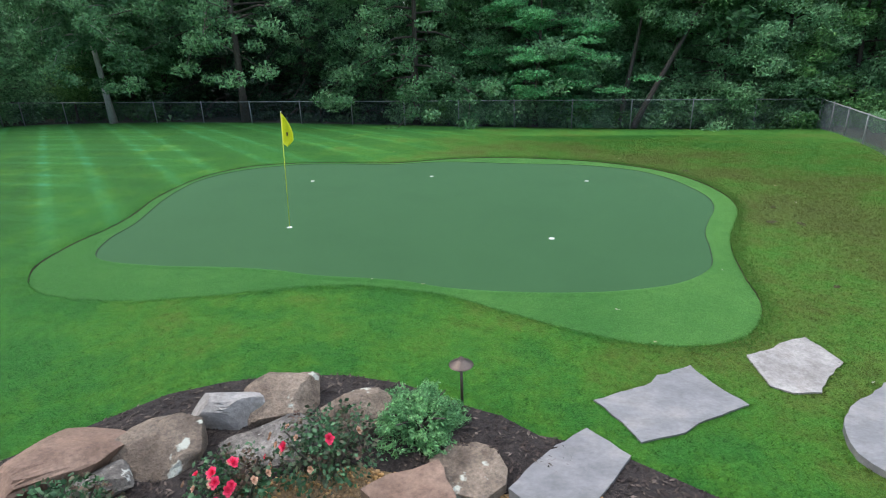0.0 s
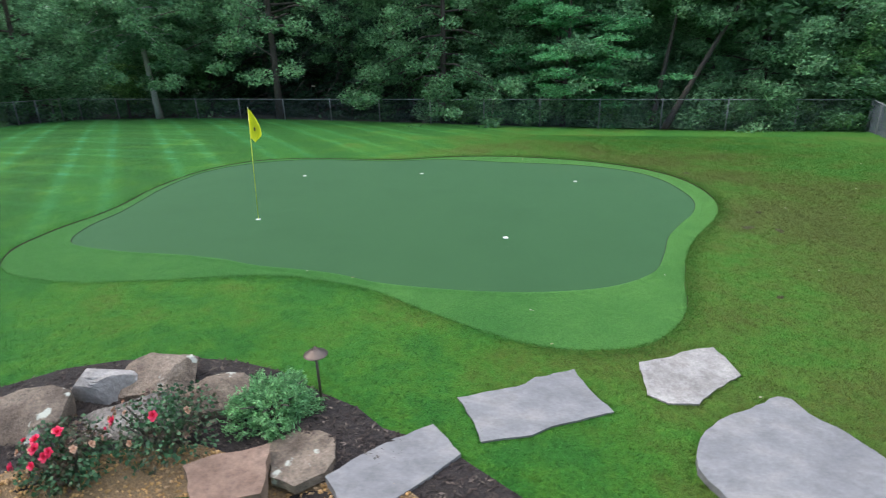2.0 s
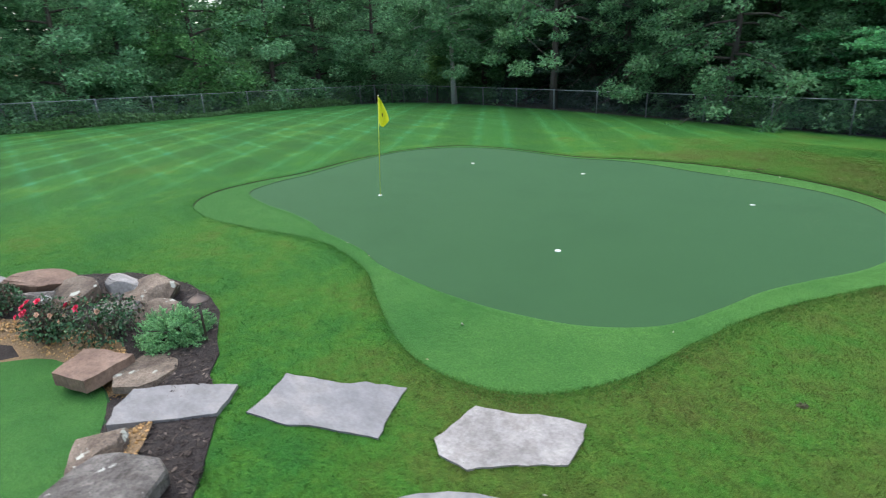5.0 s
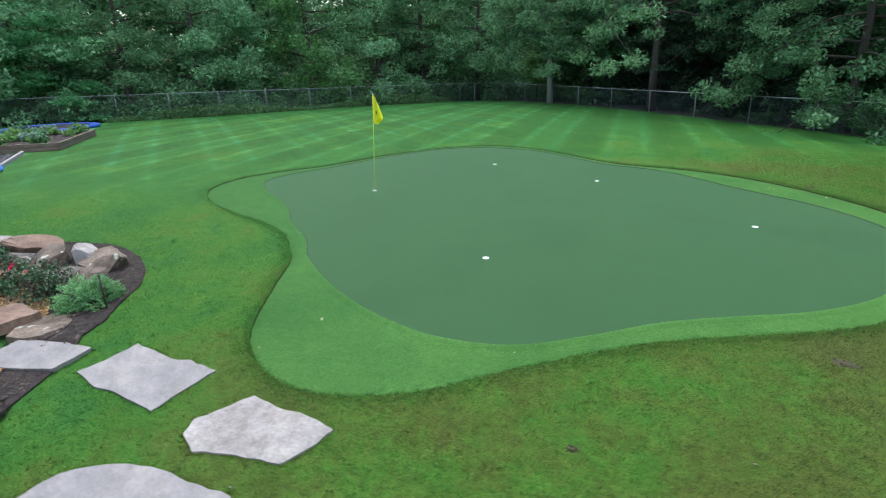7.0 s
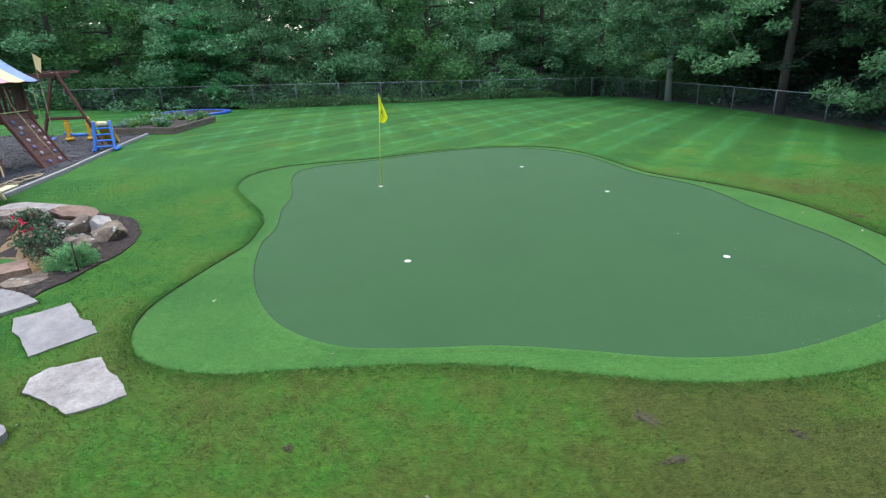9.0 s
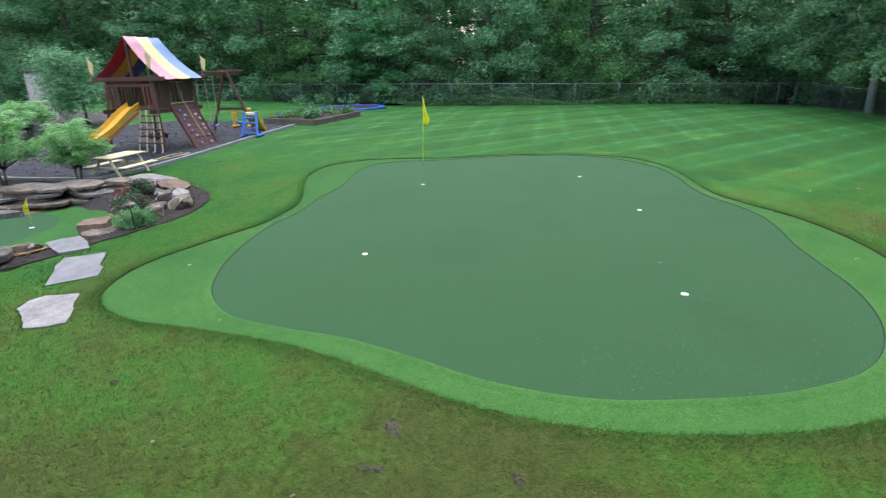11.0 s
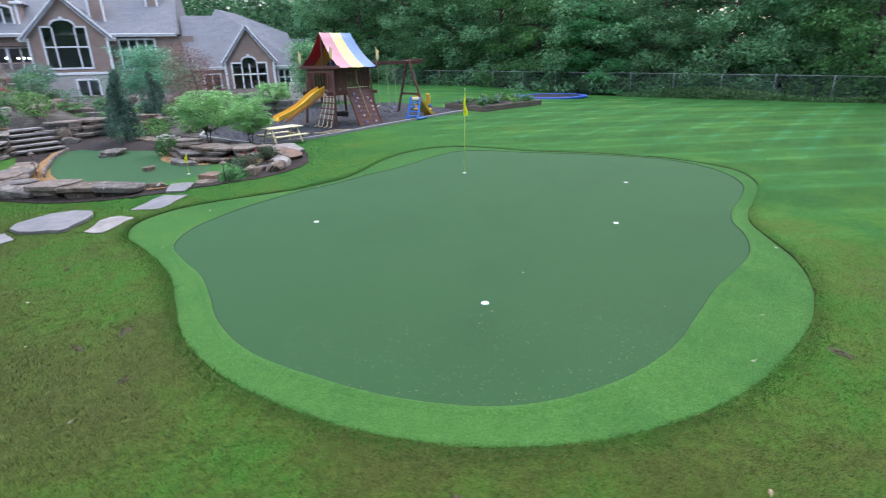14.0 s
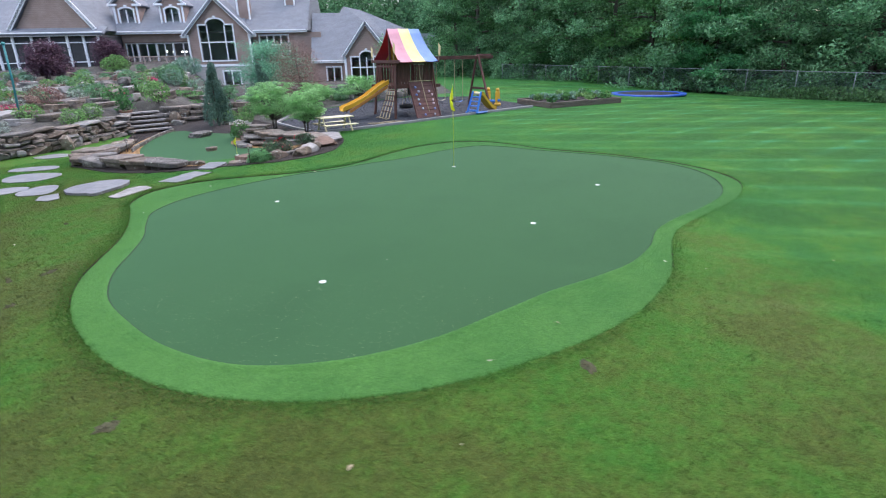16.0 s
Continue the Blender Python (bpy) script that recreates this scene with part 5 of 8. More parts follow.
def scatter(name, poly, n, seed, shape, material, label, category, z=None, up=0.012, size=(0.008, 0.018), flat=0.6, avoid=None):
    """Loose small bits over an area as one piece of stuff."""
    rng = np.random.default_rng(seed)
    px, py = np.array([p[0] for p in poly]), np.array([p[1] for p in poly])
    x, y = rng.uniform(px.min(), px.max(), n * 3), rng.uniform(py.min(), py.max(), n * 3)
    ok = inside(poly, x, y)
    if avoid is not None:
        ok &= ~inside(avoid, x, y)
    x, y = x[ok][:n], y[ok][:n]
    m = len(x)
    zz = (land(x, y) if z is None else z(x, y) if callable(z) else np.full(m, z)) + up
    s = rng.uniform(*size, m)
    base = np.array(shape["v"])
    a = rng.uniform(0, 2 * math.pi, m)
    st = rng.uniform(0.6, 1.5, (m, 2))
    bx = base[None, :, 0] * st[:, :1]
    by = base[None, :, 1] * st[:, 1:]
    v = np.stack([bx * np.cos(a)[:, None] - by * np.sin(a)[:, None], bx * np.sin(a)[:, None] + by * np.cos(a)[:, None], np.repeat(base[None, :, 2] * flat, m, 0)], -1) * s[:, None, None]
    v += np.stack([x, y, zz], -1)[:, None, :]
    f = np.array(shape["f"])[None] + (np.arange(m) * len(base))[:, None, None]
    ob = new(name, raw_mesh(name, v.reshape(-1, 3), f.reshape(-1, f.shape[-1]), material, True))
    return tagged(ob, label, category, kind="stuff")


OCTA = {"v": [(1, 0, 0), (0, 1, 0), (-1, 0, 0), (0, -1, 0), (0, 0, 1), (0, 0, -1)], "f": [(0, 1, 4), (1, 2, 4), (2, 3, 4), (3, 0, 4), (1, 0, 5), (2, 1, 5), (3, 2, 5), (0, 3, 5)]}
CHIP = {"v": [(1.6, 0.1, 0.3), (0, 0.5, 0.5), (-1.6, 0.1, 0.2), (0, -0.5, 0.1)], "f": [(0, 1, 2), (0, 2, 3)]}
PEBBLES = leafy("tan pebbles", [(0.30, 0.175, 0.065), (0.50, 0.31, 0.13), (0.38, 0.26, 0.15)], 0.6, 0.0, 9.0, 0.45)
CHIPS = leafy("bark chips", [(0.020, 0.015, 0.014), (0.048, 0.037, 0.032), (0.110, 0.090, 0.078)], 0.8, 0.0, 6.0, 0.7)
scatter("loose_gravel", GRAVEL, 18000, 1, OCTA, PEBBLES, "loose tan pea gravel round the small green", "gravel", lambda x, y: MINI_Z - 0.022 + gravel_rise(x, y), 0.004, (0.011, 0.022), 0.7, MINI)
scatter("bark_chips", BED, 24000, 2, CHIP, CHIPS, "loose dark bark chips of the mulch bed", "mulch", None, 0.026, (0.008, 0.022), 1.0, GRAVEL)


# ---- playground ----
CEDAR = surface("red-brown stained timber", [(0.070, 0.026, 0.020), (0.115, 0.045, 0.034), (0.145, 0.062, 0.046)], 5, 60, 0.6, 0.35, 0.004, 0.15, stretch=(1, 1, 0.3))
PLASTIC_YELLOW = surface("yellow plastic", [(0.72, 0.40, 0.03), (0.80, 0.48, 0.05)], 4, 60, 0.35, 0.05, 0.002, 0.06)
PLASTIC_ORANGE = surface("orange wood side", [(0.40, 0.17, 0.04), (0.50, 0.23, 0.06)], 5, 60, 0.5, 0.1, 0.002, 0.1)
PLASTIC_BLUE = surface("blue plastic", [(0.03, 0.16, 0.60), (0.05, 0.22, 0.70)], 4, 60, 0.4, 0.05, 0.002, 0.06)
PLASTIC_CREAM = surface("cream plastic", [(0.66, 0.60, 0.36), (0.74, 0.68, 0.44)], 4, 60, 0.4, 0.05, 0.002, 0.05)
TARP_IN = [surface("tarp " + n, [c, c2], 3, 200, 0.5, 0.15, 0.002, 0.06) for n, c, c2 in (("red", (0.64, 0.02, 0.04), (0.72, 0.03, 0.05)), ("yellow", (0.75, 0.42, 0.02), (0.82, 0.48, 0.03)), ("blue", (0.02, 0.05, 0.22), (0.03, 0.07, 0.27)))]
# outer copies: the sky's pale sheen on the vinyl is put into the colour
TARP_OUT = [surface("sky-sheen tarp " + n, [c, c2], 3, 200, 0.6, 0.15, 0.002, 0.06) for n, c, c2 in (("red", (0.50, 0.22, 0.28), (0.56, 0.28, 0.34)), ("yellow", (0.62, 0.56, 0.22), (0.68, 0.62, 0.30)), ("blue", (0.10, 0.21, 0.46), (0.15, 0.27, 0.50)))]
ROPE = surface("tan rope", [(0.42, 0.34, 0.20), (0.55, 0.45, 0.28)], 30, 160, 0.9, 0.4, 0.003, 0.1)
CONCRETE = surface("grey edging", [(0.28, 0.28, 0.29), (0.36, 0.36, 0.37)], 5, 60, 0.8, 0.3, 0.004, 0.1)
WEATHERED = surface("weathered plank", [(0.12, 0.095, 0.075), (0.19, 0.16, 0.13)], 4, 50, 0.85, 0.4, 0.006, 0.15, stretch=(0.3, 1, 1))
HOLD_MATS = [surface("hold " + n, [c, c], 9, 60, 0.5, 0.1, 0.003, 0.08) for n, c in (("grey", (0.45, 0.47, 0.55)), ("blue", (0.16, 0.22, 0.45)), ("pink", (0.55, 0.40, 0.45)))]

PLAY = [(-4.05, 0.75), (-5.5, 1.44), (-8.0, 2.0), (-12.0, 2.6), (-15.1, 3.1), (-16.2, 1.2), (-17.5, -3.0), (-14.0, -6.5), (-8.0, -6.0), (-4.6, -3.6), (-4.2, -1.2)]
sheet("play_surface", PLAY, RUBBER, 0.02, 0.7, "dark grey loose rubber mulch of the playground", "play surface", edge=0.05)
CRUMBS = leafy("rubber crumbs", [(0.030, 0.034, 0.042), (0.065, 0.070, 0.085)], 0.7, 0.0, 6.0, 0.5)
scatter("rubber_crumbs", PLAY, 14000, 7, CHIP, CRUMBS, "loose dark rubber crumbs on the playground", "rubber mulch", None, 0.03, (0.012, 0.03), 1.4)


def edging(points, label, w=0.10, h=0.14, mat=None, name="edging_strip"):
    bm = bmesh.new()
    for a, b in zip(points, points[1:]):
        bar(bm, (*a, on_land(*a, h * 0.25)), (*b, on_land(*b, h * 0.25)), w, h, bevel=0.01)
    return single(name, bm, mat or CONCRETE, label, "edging")


edging(PLAY[:5], "grey kerb strip between lawn and playground")
edging([(-4.05, 0.75), (-4.2, -1.2), (-4.6, -3.6), (-6.0, -5.0)], "pale kerb strip behind the ledge stones")

play_z = on_land(-9.8, -0.45, 0.02)


def play_tower():
    root = thing("play_tower", (-9.8, -0.45, play_z), "red-brown timber play tower with a striped tarp roof", "play tower", turn=-14.9)
    deck, rail, beam = 1.42, 2.2, 2.36
    for sx in (-1, 1):
        for sy in (-1, 1):
            bm = bmesh.new()
            bar(bm, (sx * 1.12, sy * 1.22, -0.1), (sx * 0.92, sy * 1.0, beam), 0.11, 0.09, bevel=0.008)
            part("leg", bm, CEDAR, root)
    for y in (-1.0, 1.0):
        bm = bmesh.new()
        bar(bm, (-1.35, y, deck - 0.1), (1.3, y, deck - 0.1), 0.05, 0.14, bevel=0.006)
        part("deck_beam", bm, CEDAR, root)
        bm = bmesh.new()
        bar(bm, (-1.0, y * 1.02, beam), (1.0, y * 1.02, beam), 0.05, 0.13, bevel=0.006)
        part("roof_beam", bm, CEDAR, root)
    for x in (-0.98, 0.98):
        bm = bmesh.new()
        bar(bm, (x, -1.6, beam + 0.05), (x, 1.6, beam + 0.05), 0.05, 0.13, bevel=0.006)
        part("roof_beam", bm, CEDAR, root)
    for k in range(13):
        bm = bmesh.new()
        box(bm, (-0.9 + 0.15 * k, 0, deck), (0.14, 2.05, 0.035), None, 0.004)
        part("deck_board", bm, CEDAR, root)
    # plank walls of the cabin
    for y in (-1.0, 1.0):
        for k in range(13):
            x = -0.86 + 0.143 * k
            if y > 0 and -0.5 < x < 0.15:
                continue
            bm = bmesh.new()
            box(bm, (x, y, (deck + beam) / 2), (0.115, 0.024, beam - deck), None, 0.004)
            part("wall_slat", bm, CEDAR, root)
    for x in (-0.95, 0.95):
        for k in range(12):
            y = -0.92 + 0.167 * k
            if x > 0 and -0.45 < y < 0.45:
                continue
            bm = bmesh.new()
            box(bm, (x, y, (deck + rail) / 2), (0.024, 0.10, rail - deck), None, 0.004)
            part("wall_slat", bm, CEDAR, root)
        bm = bmesh.new()
        bar(bm, (x, -1.0, rail), (x, 1.0, rail), 0.05, 0.09, bevel=0.006)
        part("hand_rail", bm, CEDAR, root)
    bm = bmesh.new()
    bar(bm, (-0.78, 0, 3.72), (0.78, 0, 3.72), 0.05, 0.10, bevel=0.006)
    part("ridge_beam", bm, CEDAR, root)
    for x in (-0.72, 0.72):
        bm = bmesh.new()
        bar(bm, (x, 0, beam), (x, 0, 3.72), 0.07, 0.09, bevel=0.006)
        part("king_post", bm, CEDAR, root)
    # three-striped tarp draped over the ridge
    for i in range(3):
        bm = bmesh.new()
        x1 = 0.80 - 1.6 * i / 3
        x0 = 0.80 - 1.6 * (i + 1) / 3
        lines = []
        for k in range(17):
            t = -1 + k / 8
            y = 1.56 * t
            q = abs(t)
            z = 3.80 - 1.40 * q + 0.16 * math.sin(q * math.pi) * -1 + (0.03 if q < 0.06 else 0)
            flare = 0.22 * q
            row = []
            for j in range(4):
                x = x0 + (x1 - x0) * j / 3
                row.append(bm.verts.new((x * (1 + flare), y, z - 0.02 * math.sin(j * math.pi / 3))))
            lines.append(row)
        for a, b in zip(lines, lines[1:]):
            for j in range(3):
                f = bm.faces.new((a[j], a[j + 1], b[j + 1], b[j]))
        bm.normal_update()
        up = [f for f in bm.faces]
        for f in up:
            if f.normal.z < 0:
                f.normal_flip()
        low = bmesh.ops.duplicate(bm, geom=bm.verts[:] + bm.edges[:] + bm.faces[:])["geom"]
        for g in low:
            if isinstance(g, bmesh.types.BMVert):
                g.co.z -= 0.012
            elif isinstance(g, bmesh.types.BMFace):
                g.normal_flip()
                g.material_index = 1
        part("canopy_panel", bm, [TARP_OUT[i], TARP_IN[i]], root, ("red", "yellow", "blue")[i] + " canopy stripe with pale sky sheen painted outside", smooth=True)
    # climbing wall with holds, knotted rope and hand bar
    wall = Matrix.Translation((-0.3, 1.42, 0.72)) @ Euler((radians(28.5), 0, 0)).to_matrix().to_4x4()
    climb = new("climbing_wall")
    climb.parent = root
    for k in range(9):
        bm = bmesh.new()
        box(bm, (0, 0, -0.78 + 0.195 * k), (1.14, 0.03, 0.185), None, 0.004)
        bmesh.ops.transform(bm, matrix=wall, verts=bm.verts[:])
        part("board", bm, CEDAR, climb)
    for sx in (-0.6, 0.6):
        bm = bmesh.new()
        bar(bm, (sx, 0.0, -0.95), (sx, 0.0, 0.92), 0.10, 0.05, bevel=0.006)
        bmesh.ops.transform(bm, matrix=wall, verts=bm.verts[:])
        part("side_rail", bm, CEDAR, climb)
    r = random.Random(4)
    for k in range(13):
        row, side = k // 2, k % 2
        bm = bmesh.new()
        bmesh.ops.create_icosphere(bm, subdivisions=2, radius=0.058)
        for v in bm.verts:
            v.co *= 1 + 0.25 * noise.noise(v.co * 25 + Vector((k * 3, 0, 0)))
            v.co.y *= 0.6
        m = wall @ Matrix.Translation(((-0.3 if side else 0.26) + r.uniform(-0.14, 0.12), 0.035, -0.68 + 0.225 * row + r.uniform(-0.05, 0.05)))
        bmesh.ops.transform(bm, matrix=m, verts=bm.verts[:])
        part("climbing_hold", bm, r.choice(HOLD_MATS), climb, smooth=True)
    bm = bmesh.new()
    pts = [(-0.28, 0.95, 2.3), (-0.29, 1.02, 1.75), (-0.3, 1.28, 1.25), (-0.27, 1.56, 0.75), (-0.3, 1.86, 0.24)]
    tube(bm, pts, 0.016, 6)
    part("climbing_rope", bm, ROPE, root, smooth=True)
    bm = bmesh.new()
    bar(bm, (-0.85, 1.06, 1.55), (0.3, 1.06, 1.55), 0.035, bevel=0.005)
    part("hand_bar", bm, ROPE, root, "pale round hand bar")
    # wave slide
    slide_line = [(0.95 + 2.3 * t, 0, 1.46 - 1.22 * t + (0.10 * max(0, t - 0.82) / 0.18) + 0.035 * math.sin(t * 9)) for t in np.linspace(0, 1, 17)]
    bm = bmesh.new()
    prof = [(-0.27, 0.16), (-0.235, 0.17), (-0.21, 0.03), (-0.12, 0.0), (0.12, 0.0), (0.21, 0.03), (0.235, 0.17), (0.27, 0.16), (0.255, -0.03), (-0.255, -0.03)]
    rings = [[bm.verts.new((x, y + a, z + h)) for a, h in prof] for x, y, z in slide_line]
    for a, b in zip(rings, rings[1:]):
        for k in range(len(prof)):
            j = (k + 1) % len(prof)
            bm.faces.new((a[k], b[k], b[j], a[j]))
    bm.faces.new(rings[0])
    bm.faces.new(rings[-1][::-1])
    bmesh.ops.recalc_face_normals(bm, faces=bm.faces[:])
    sl = part("slide", bm, PLASTIC_YELLOW, root, "long yellow plastic slide", smooth=False)
    for y in (-0.29, 0.29):
        bm = bmesh.new()
        bar(bm, (0.95, y, 1.36), (2.95, y, 0.30), 0.03, 0.12, bevel=0.005)
        part("slide_side", bm, PLASTIC_ORANGE, sl, "orange-brown side board")
    # rope net ladder with timber rungs
    for k in range(4):
        q = k / 3
        bm = bmesh.new()
        tube(bm, [(0.98, 0.32 + 0.72 * q, 1.42), (1.2, 0.40 + 0.85 * q, 0.8), (1.45, 0.5 + 0.95 * q, 0.35), (1.62, 0.58 + 1.0 * q, 0.03), (1.85, 0.65 + 1.1 * q, 0.02)], 0.021, 6)
        part("net_rope", bm, ROPE, root, smooth=True)
    for k in range(6):
        t = k / 5.5
        bm = bmesh.new()
        x, y, z = 0.99 + 0.55 * t ** 1.3, 0.34 + 0.2 * t, 1.40 - 1.22 * t
        tube(bm, [(x, y - 0.06, z), (x + 0.02, y + 0.78 + 0.26 * t, z)], 0.026, 8)
        part("net_rung", bm, CEDAR, root, smooth=True)
    for k, (x, y, h) in enumerate(((1.0, -1.55, 3.15), (0.98, 0.98, 3.3), (-1.0, 1.55, 3.2))):
        bm = bmesh.new()
        tube(bm, [(x, y, 2.35), (x, y, h)], 0.010, 6)
        pole = part("flag_pole", bm, ROPE, root)
        bm = bmesh.new()
        grid = [[bm.verts.new((x - 0.0 + 0.02 * math.sin(3 * a + b), y + 0.22 * a * (1 - 0.5 * b), h - 0.02 - 0.42 * b - 0.16 * a)) for a in (0, 0.33, 0.66, 1)] for b in (0, 0.33, 0.66, 1)]
        for a, b in zip(grid, grid[1:]):
            for j in range(3):
                bm.faces.new((a[j], a[j + 1], b[j + 1], b[j]))
        bmesh.ops.solidify(bm, geom=bm.faces[:], thickness=0.004)
        part("pennant", bm, PLASTIC_CREAM, pole, "limp pale pennant")
    # swing beam with its A-frame
    bm = bmesh.new()
    bar(bm, (-0.9, 0.35, 2.52), (-4.75, 0.35, 2.52), 0.09, 0.16, bevel=0.008)
    part("swing_beam", bm, CEDAR, root)
    for y in (-0.75, 1.45):
        bm = bmesh.new()
        bar(bm, (-3.85, 0.35 + (0.06 if y > 0 else -0.06), 2.62), (-3.95, y, -0.05), 0.09, 0.09, bevel=0.008)
        part("swing_leg", bm, CEDAR, root)
    bm = bmesh.new()
    bar(bm, (-3.9, -0.30, 1.05), (-3.9, 1.02, 1.05), 0.05, 0.10, bevel=0.006)
    part("cross_bar", bm, CEDAR, root)
    bm = bmesh.new()
    bar(bm, (-4.2, -0.3, 2.62), (-4.2, 1.0, 2.62), 0.07, 0.09, bevel=0.006)
    part("swing_arm", bm, CEDAR, root)
    return root


play_tower()


def swing(x, y, drop, mat, label):
    root = thing("swing", (-9.8, -0.45, play_z), label, "swing", "swings under the beam", turn=-14.9)
    for dx in (-0.24, 0.24):
        bm = bmesh.new()
        tube(bm, [(x + dx, y, 2.45), (x + dx * 0.9, y, drop)], 0.012, 6)
        part("chain", bm, ROPE, root)
    bm = bmesh.new()
    n = 9
    top = [[bm.verts.new((x - 0.23 + 0.46 * k / (n - 1), y + s, drop - 0.06 * math.sin(math.pi * k / (n - 1)))) for k in range(n)] for s in (-0.08, 0.08)]
    for k in range(n - 1):
        bm.faces.new((top[0][k], top[0][k + 1], top[1][k + 1], top[1][k]))
    bmesh.ops.solidify(bm, geom=bm.faces[:], thickness=0.02)
    part("seat", bm, mat, root)
    return root


swing(-1.75, 0.35, 0.62, PLASTIC_CREAM, "belt swing with a cream seat on chains")
swing(-2.75, 0.35, 0.50, PLASTIC_BLUE, "belt swing with a dark blue seat on chains")


def tyre(x, y, z):
    bm = bmesh.new()
    seg, ring = 24, 10
    vs = [[bm.verts.new(((0.26 + 0.09 * math.cos(b)) * math.cos(a), (0.26 + 0.09 * math.cos(b)) * math.sin(a), 0.10 * math.sin(b))) for b in np.arange(ring) * 2 * math.pi / ring] for a in np.arange(seg) * 2 * math.pi / seg]
    for i in range(seg):
        for j in range(ring):
            bm.faces.new((vs[i][j], vs[(i + 1) % seg][j], vs[(i + 1) % seg][(j + 1) % ring], vs[i][(j + 1) % ring]))
    root = thing("tyre_swing", (x, y, z), "black tyre swing hanging under the tower", "tyre swing")
    part("tyre", bm, surface("black rubber", [(0.015, 0.015, 0.016), (0.03, 0.03, 0.032)], 8, 60, 0.7, 0.3, 0.006, 0.1), root, smooth=True)
    for k in range(3):
        a = k * 2 * math.pi / 3
        bm = bmesh.new()
        tube(bm, [(0.26 * math.cos(a), 0.26 * math.sin(a), 0.08), (0, 0, 1.0 - 0.03)], 0.01, 5)
        part("chain", bm, ROPE, root)


tyre(-9.9, -0.55, play_z + 0.36)


def glider(x, y, turn):
    """A yellow and blue rocking toy with two seats."""
    root = thing("rocking_toy", (x, y, on_land(x, y, 0.02)), "yellow and blue plastic rocking toy on the playground", "rocking toy", turn=turn)
    for sx in (-0.38, 0.38):
        bm = bmesh.new()
        box(bm, (sx, 0, 0.42), (0.12, 0.3, 0.62), None, 0.05)
        box(bm, (sx, 0, 0.80), (0.16, 0.22, 0.18), None, 0.06)
        box(bm, (sx, 0, 0.08), (0.24, 0.36, 0.14), None, 0.05)
        part("seat_back", bm, PLASTIC_YELLOW, root, "yellow plastic seat back")
    bm = bmesh.new()
    tube(bm, [(-0.55, 0, 0.30), (-0.2, 0, 0.22), (0.2, 0, 0.22), (0.55, 0, 0.30)], 0.06, 8)
    part("rocker", bm, PLASTIC_BLUE, root, "blue rocker bar", smooth=True)


glider(-14.6, 0.9, 80)


def toy_slide(x, y, turn):
    root = thing("toy_slide", (x, y, on_land(x, y, 0.02)), "small blue ladder with a yellow toddler slide", "toddler slide", turn=turn)
    for sx in (-0.27, 0.27):
        bm = bmesh.new()
        bar(bm, (sx * 1.1, -0.32, 0), (sx * 0.9, 0.06, 0.98), 0.10, 0.09, bevel=0.03)
        part("upright", bm, PLASTIC_BLUE, root)
        bm = bmesh.new()
        bar(bm, (sx * 1.25, -0.36, 0.05), (sx * 1.25, 0.40, 0.05), 0.13, 0.10, bevel=0.04)
        part("foot", bm, PLASTIC_BLUE, root)
    for k in range(4):
        t = 0.2 + 0.2 * k
        bm = bmesh.new()
        box(bm, (0, -0.32 + 0.38 * t, 0.98 * t - 0.05), (0.48, 0.13, 0.05), None, 0.015)
        part("step", bm, PLASTIC_BLUE, root)
    bm = bmesh.new()
    line = [(0.0, 0.05, 0.86), (0, 0.25, 0.84), (0, 0.55, 0.55), (0, 0.95, 0.22), (0, 1.25, 0.10)]
    prof = [(-0.22, 0.12), (-0.18, 0.12), (-0.16, 0.0), (0.16, 0.0), (0.18, 0.12), (0.22, 0.12), (0.2, -0.04), (-0.2, -0.04)]
    rings = [[bm.verts.new((p[0] + a, p[1], p[2] + h)) for a, h in prof] for p in line]
    for a, b in zip(rings, rings[1:]):
        for k in range(len(prof)):
            j = (k + 1) % len(prof)
            bm.faces.new((a[k], b[k], b[j], a[j]))
    bm.faces.new(rings[0])
    bm.faces.new(rings[-1][::-1])
    bmesh.ops.recalc_face_normals(bm, faces=bm.faces[:])
    part("chute", bm, PLASTIC_YELLOW, root, "yellow plastic chute")
    bm = bmesh.new()
    box(bm, (0, 0.08, 0.88), (0.36, 0.14, 0.16), None, 0.05)
    part("top_rail", bm, PLASTIC_CREAM, root, "cream top piece")


toy_slide(-11.75, 2.35, 92)


def picnic_table(x, y, turn):
    root = thing("picnic_table", (x, y, on_land(x, y, 0.02)), "small cream plastic picnic table with benches", "picnic table", turn=turn)
    for k in range(4):
        bm = bmesh.new()
        box(bm, (0, -0.24 + 0.16 * k, 0.56), (1.45, 0.15, 0.035), None, 0.008)
        part("table_plank", bm, PLASTIC_CREAM, root)
    for s in (-1, 1):
        bm = bmesh.new()
        box(bm, (0, s * 0.58, 0.30), (1.4, 0.24, 0.035), None, 0.008)
        part("bench_plank", bm, PLASTIC_CREAM, root)
        for t in (-1, 1):
            bm = bmesh.new()
            bar(bm, (s * 0.56, t * 0.42, 0), (s * 0.56, t * 0.14, 0.55), 0.06, 0.05, bevel=0.006)
            part("leg", bm, PLASTIC_CREAM, root)
        bm = bmesh.new()
        bar(bm, (s * 0.56, -0.68, 0.27), (s * 0.56, 0.68, 0.27), 0.05, 0.05, bevel=0.006)
        part("cross_bar", bm, PLASTIC_CREAM, root)


picnic_table(-4.75, 1.05, -8)

